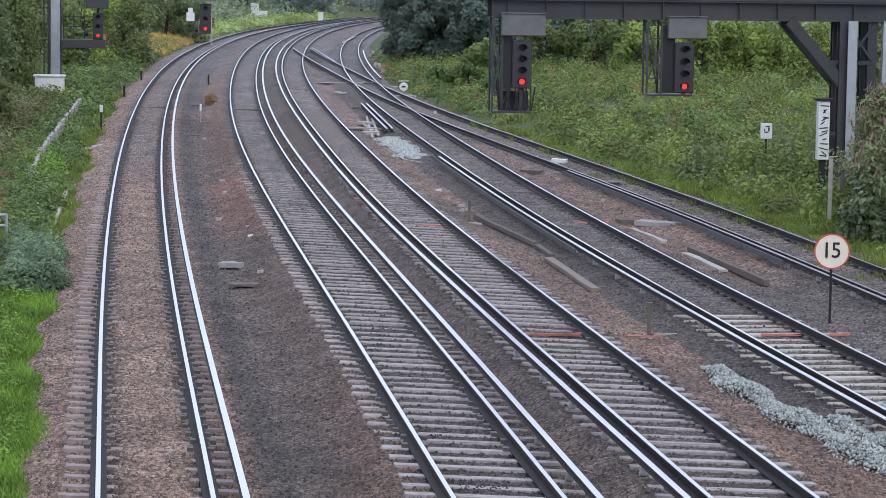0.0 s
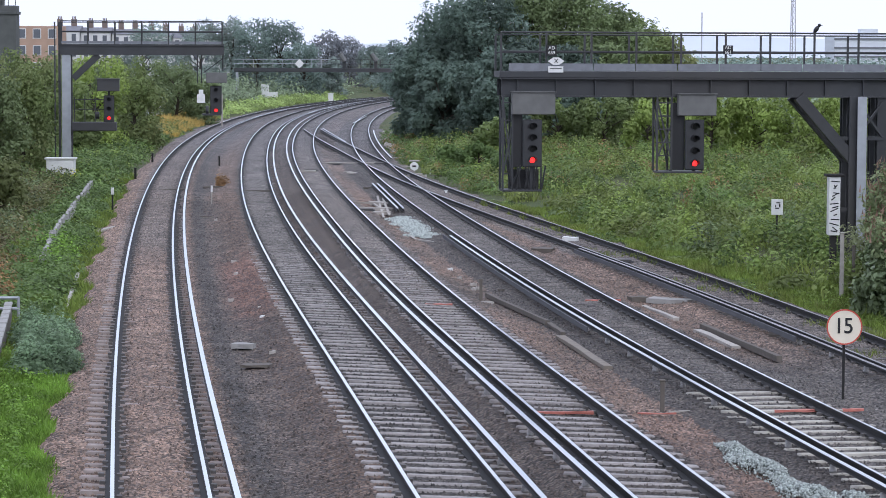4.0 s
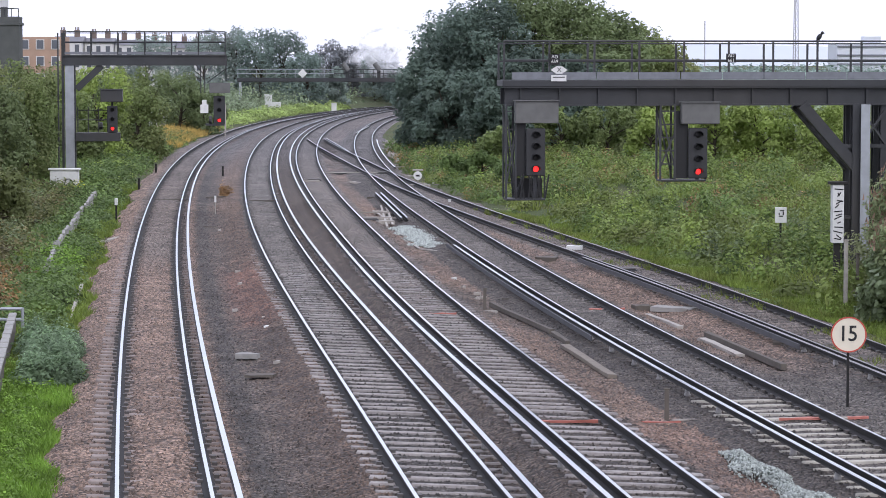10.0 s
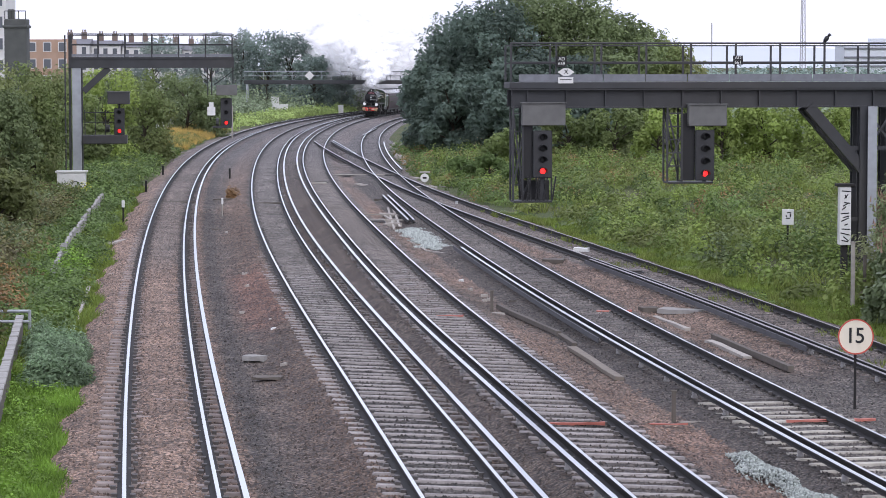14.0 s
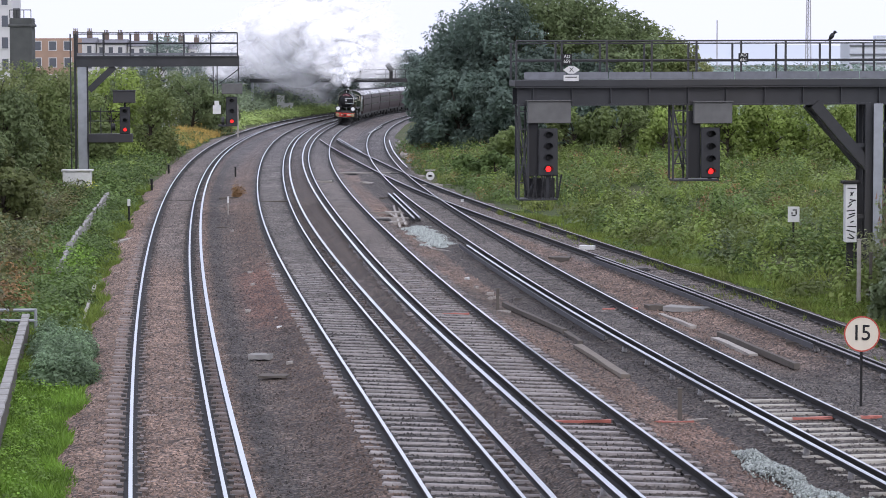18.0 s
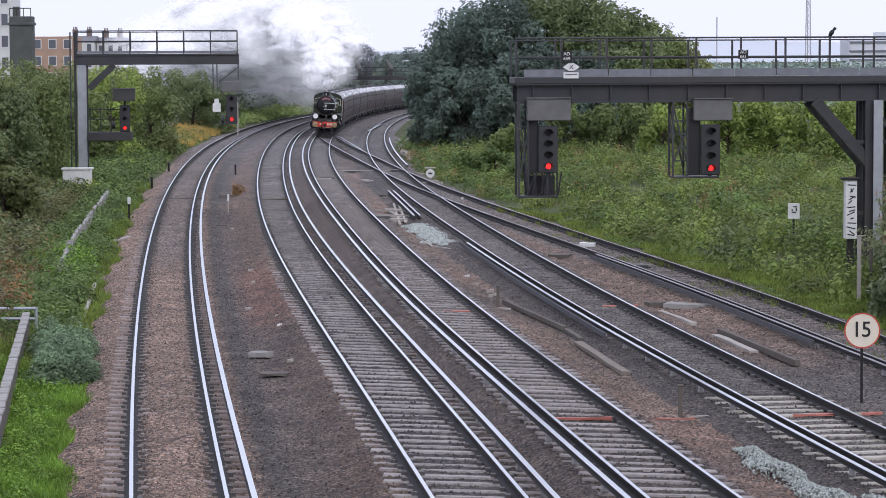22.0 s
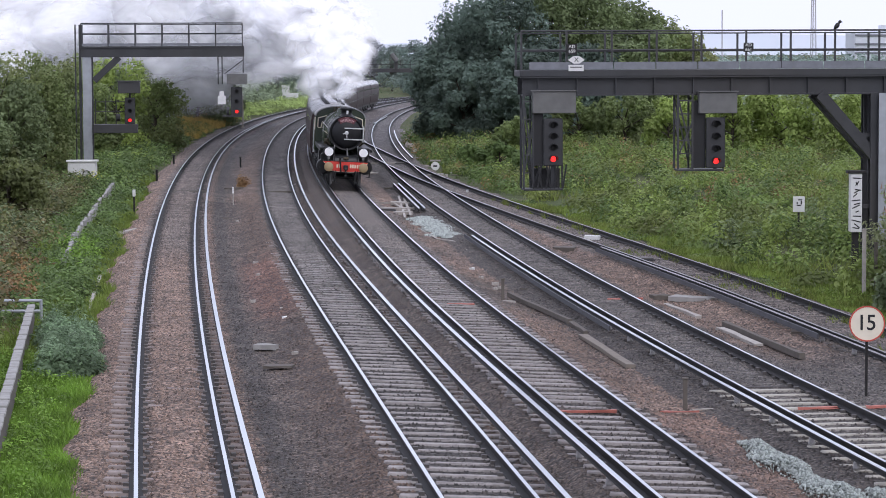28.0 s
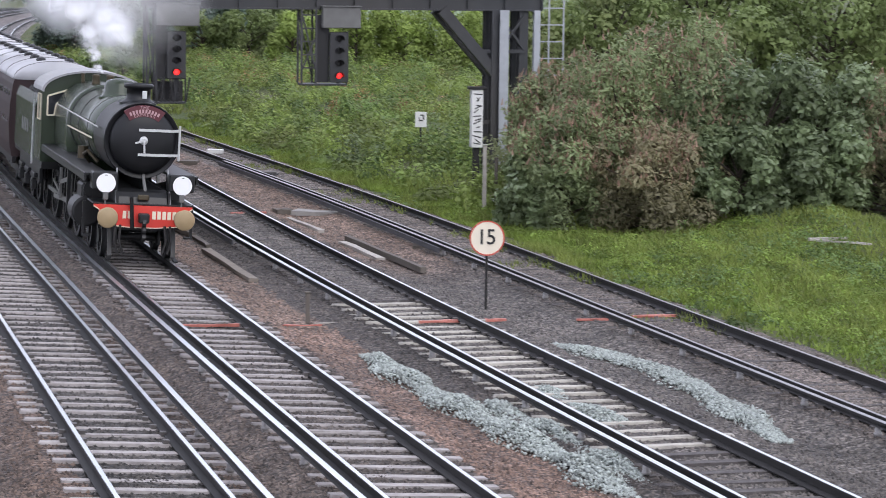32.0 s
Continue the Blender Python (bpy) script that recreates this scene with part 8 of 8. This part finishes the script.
    tagged(part("graffiti", bm, M["black"]), "black looping scrawl on the white cabinet", "graffiti")
    # tall white board by the gantry leg and the small white marker
    b = thing("notice_board", (12.42, 83.2, -0.1), "tall white board with dark scrawls beside the gantry leg", "board")
    bm = bmesh.new()
    box(bm, -0.18, 0.18, 0, 0.45, 1.25, 3.1, 0.015)
    part("body", bm, M["white"], b)
    bm = bmesh.new()
    box(bm, -0.27, 0.30, -0.05, 0.5, 3.1, 3.18, 0.01)
    part("cap", bm, M["rail_side"], b)
    bm = bmesh.new()
    box(bm, -0.1, 0.1, 0.1, 0.3, -0.6, 1.25)
    part("post", bm, M["rail_side"], b)
    rr = random.Random(3)
    for i in range(14):
        bm = bmesh.new()
        z = 1.4 + i * 0.12
        beam(bm, (rr.uniform(-0.15, 0), -0.004, z), (rr.uniform(0.02, 0.16), -0.004, z + rr.uniform(-0.15, 0.15)), 0.008, 0.035, (0, 0, 1))
        part("scrawl", bm, M["black"], b)
    b = thing("marker_plate", (12.12, 95.0, 0.70), "small white square marker with a dark symbol", "sign")
    bm = bmesh.new()
    box(bm, -0.21, 0.21, 0, 0.03, 0.36, 0.92, 0.01)
    plate = part("plate", bm, M["white"], b)
    bm = bmesh.new()
    beam(bm, (0, 0.05, -0.6), (0, 0.05, 0.9), 0.07, 0.05, (0, 1, 0))
    part("post", bm, M["rail_side"], b)
    for i, (x, z, w, h) in enumerate(((0.04, 0.80, 0.15, 0.04), (0.09, 0.70, 0.05, 0.13), (0.0, 0.60, 0.15, 0.04), (-0.06, 0.68, 0.04, 0.08))):
        bm = bmesh.new()
        box(bm, x - w / 2, x + w / 2, -0.006, -0.001, z - h / 2, z + h / 2)
        part("symbol_bar", bm, M["rail_side"], plate)
    # little ground signal by the crossing
    g = thing("ground_signal", (-1.5, 153.2, -0.35), "small round white ground signal on a low stand", "signal")
    bm = bmesh.new()
    lathe(bm, [(0, 0.24), (0.05, 0.25), (0.06, 0.22)], 24, Matrix.Translation((0, -0.1, 0.55)) @ pose(0, 0, 0, 90))
    part("disc", bm, M["disc_white"], g)
    bm = bmesh.new()
    box(bm, -0.11, 0.11, -0.175, -0.165, 0.50, 0.60)
    part("bar", bm, M["rail_side"], g)
    bm = bmesh.new()
    box(bm, -0.3, 0.3, -0.15, 0.25, 0.82, 0.9, 0.02)
    box(bm, -0.05, 0.05, 0.0, 0.1, 0.0, 0.85)
    part("stand", bm, M["wood_pale"], g)
    plank(-1.9, 149.5, -0.8, 149.3, 0.6, 0.22, P, "pale concrete base by the ground signal", -0.35, "concrete_pad", "pad")
    # concrete cable route and its rail
    w = thing("cable_trough", (0, 0, 0), "raised concrete cable trough with loose lids", "cable trough")
    bm = bmesh.new()
    a, b = Vector((-7.35, 40, 0.0)), Vector((-11.0, 67.3, 0.06))
    beam(bm, a, b, 0.15, 0.7)
    part("trough_side", bm, M["wood_grey"], w)
    bm = bmesh.new()
    box(bm, -0.10, 0.10, -0.44, 0.44, 0, 0.07, 0.015)
    lid = mesh_of(bm, "lid")
    lid.materials.append(M["concrete"])
    n = 27
    for i in range(n):
        o = new("lid", lid)
        o.parent = w
        p = a.lerp(b, (i + 0.5) / n)
        o.matrix_basis = Matrix.Translation(p + Vector((0, 0, 0.35 + rr.uniform(0, 0.02)))) @ pose(0, 0, 0, rr.uniform(-1, 1), rr.uniform(-1, 1), 7.7 + rr.uniform(-1.5, 1.5))
    f = thing("barrier_rail", (-10.9, 67.6, 0.0), "pale pipe barrier at the end of the cable trough", "barrier")
    for z in (0.55, 0.28):
        bm = bmesh.new()
        tube(bm, (0.1, 0, z), (-2.6, 0, z), 0.04, 8)
        part("rail", bm, M["steel_grey"], f)
    for x in (0.1, -2.4):
        bm = bmesh.new()
        tube(bm, (x, 0, -0.6), (x, 0, 0.58), 0.04, 8)
        part("post", bm, M["steel_grey"], f)
    w = thing("trough_wall", (0, 0, 0), "broken whitish concrete edging climbing the outer bank", "edging")
    rr = random.Random(9)
    pts = [Vector((-12.65, 84.0, 0.30)), Vector((-13.8, 94, 0.38)), Vector((-15.3, 110, 0.42)), Vector((-17.2, 130.7, 0.45))]
    for p, q in zip(pts, pts[1:]):
        k = int((q - p).length / 1.0)
        for i in range(k):
            if rr.random() < 0.10:
                continue
            bm = bmesh.new()
            c = p.lerp(q, (i + 0.5) / k)
            box(bm, -0.055, 0.055, -0.49, 0.49, -0.4, 0.04 + rr.uniform(-0.05, 0.05), 0.02, Matrix.Translation(c) @ pose(0, 0, 0, rr.uniform(-4, 4), rr.uniform(-6, 6), 6 + rr.uniform(-5, 5)))
            part("block", bm, M["concrete"], w)
    # bird on the gantry rail
    bd = thing("bird", (12.05, 85.2, 7.51), "small black bird perched on the gantry handrail", "bird")
    bm = bmesh.new()
    bmesh.ops.create_icosphere(bm, subdivisions=2, radius=0.1, matrix=pose(0, 0, 0.13, 0, 35, 0) @ Matrix.Diagonal((0.75, 0.75, 1.35, 1)))
    part("body", bm, M["black"], bd, smooth=True)
    bm = bmesh.new()
    bmesh.ops.create_icosphere(bm, subdivisions=2, radius=0.055, matrix=Matrix.Translation((0.1, 0, 0.26)))
    tube(bm, (0.14, 0, 0.26), (0.2, 0, 0.25), 0.015, 6, 0.002)
    part("head", bm, M["black"], bd, smooth=True)
    bm = bmesh.new()
    beam(bm, (-0.06, 0, 0.05), (-0.2, 0, -0.04), 0.05, 0.02)
    part("tail", bm, M["black"], bd)


M["disc_white"] = M["white"]

# ---- the whole place ----
build_ground()
right_gantry()
left_gantry()
far_gantry()
engine = loco()
engine_tender = tender()
first = coach()
coaches = [first] + [copy_thing(first, pose(0, 0, 0)) for _ in range(9)]
build_steam()
build_lineside()
build_distance()
build_vegetation()
build_ballast()
build_tracks()
motions()
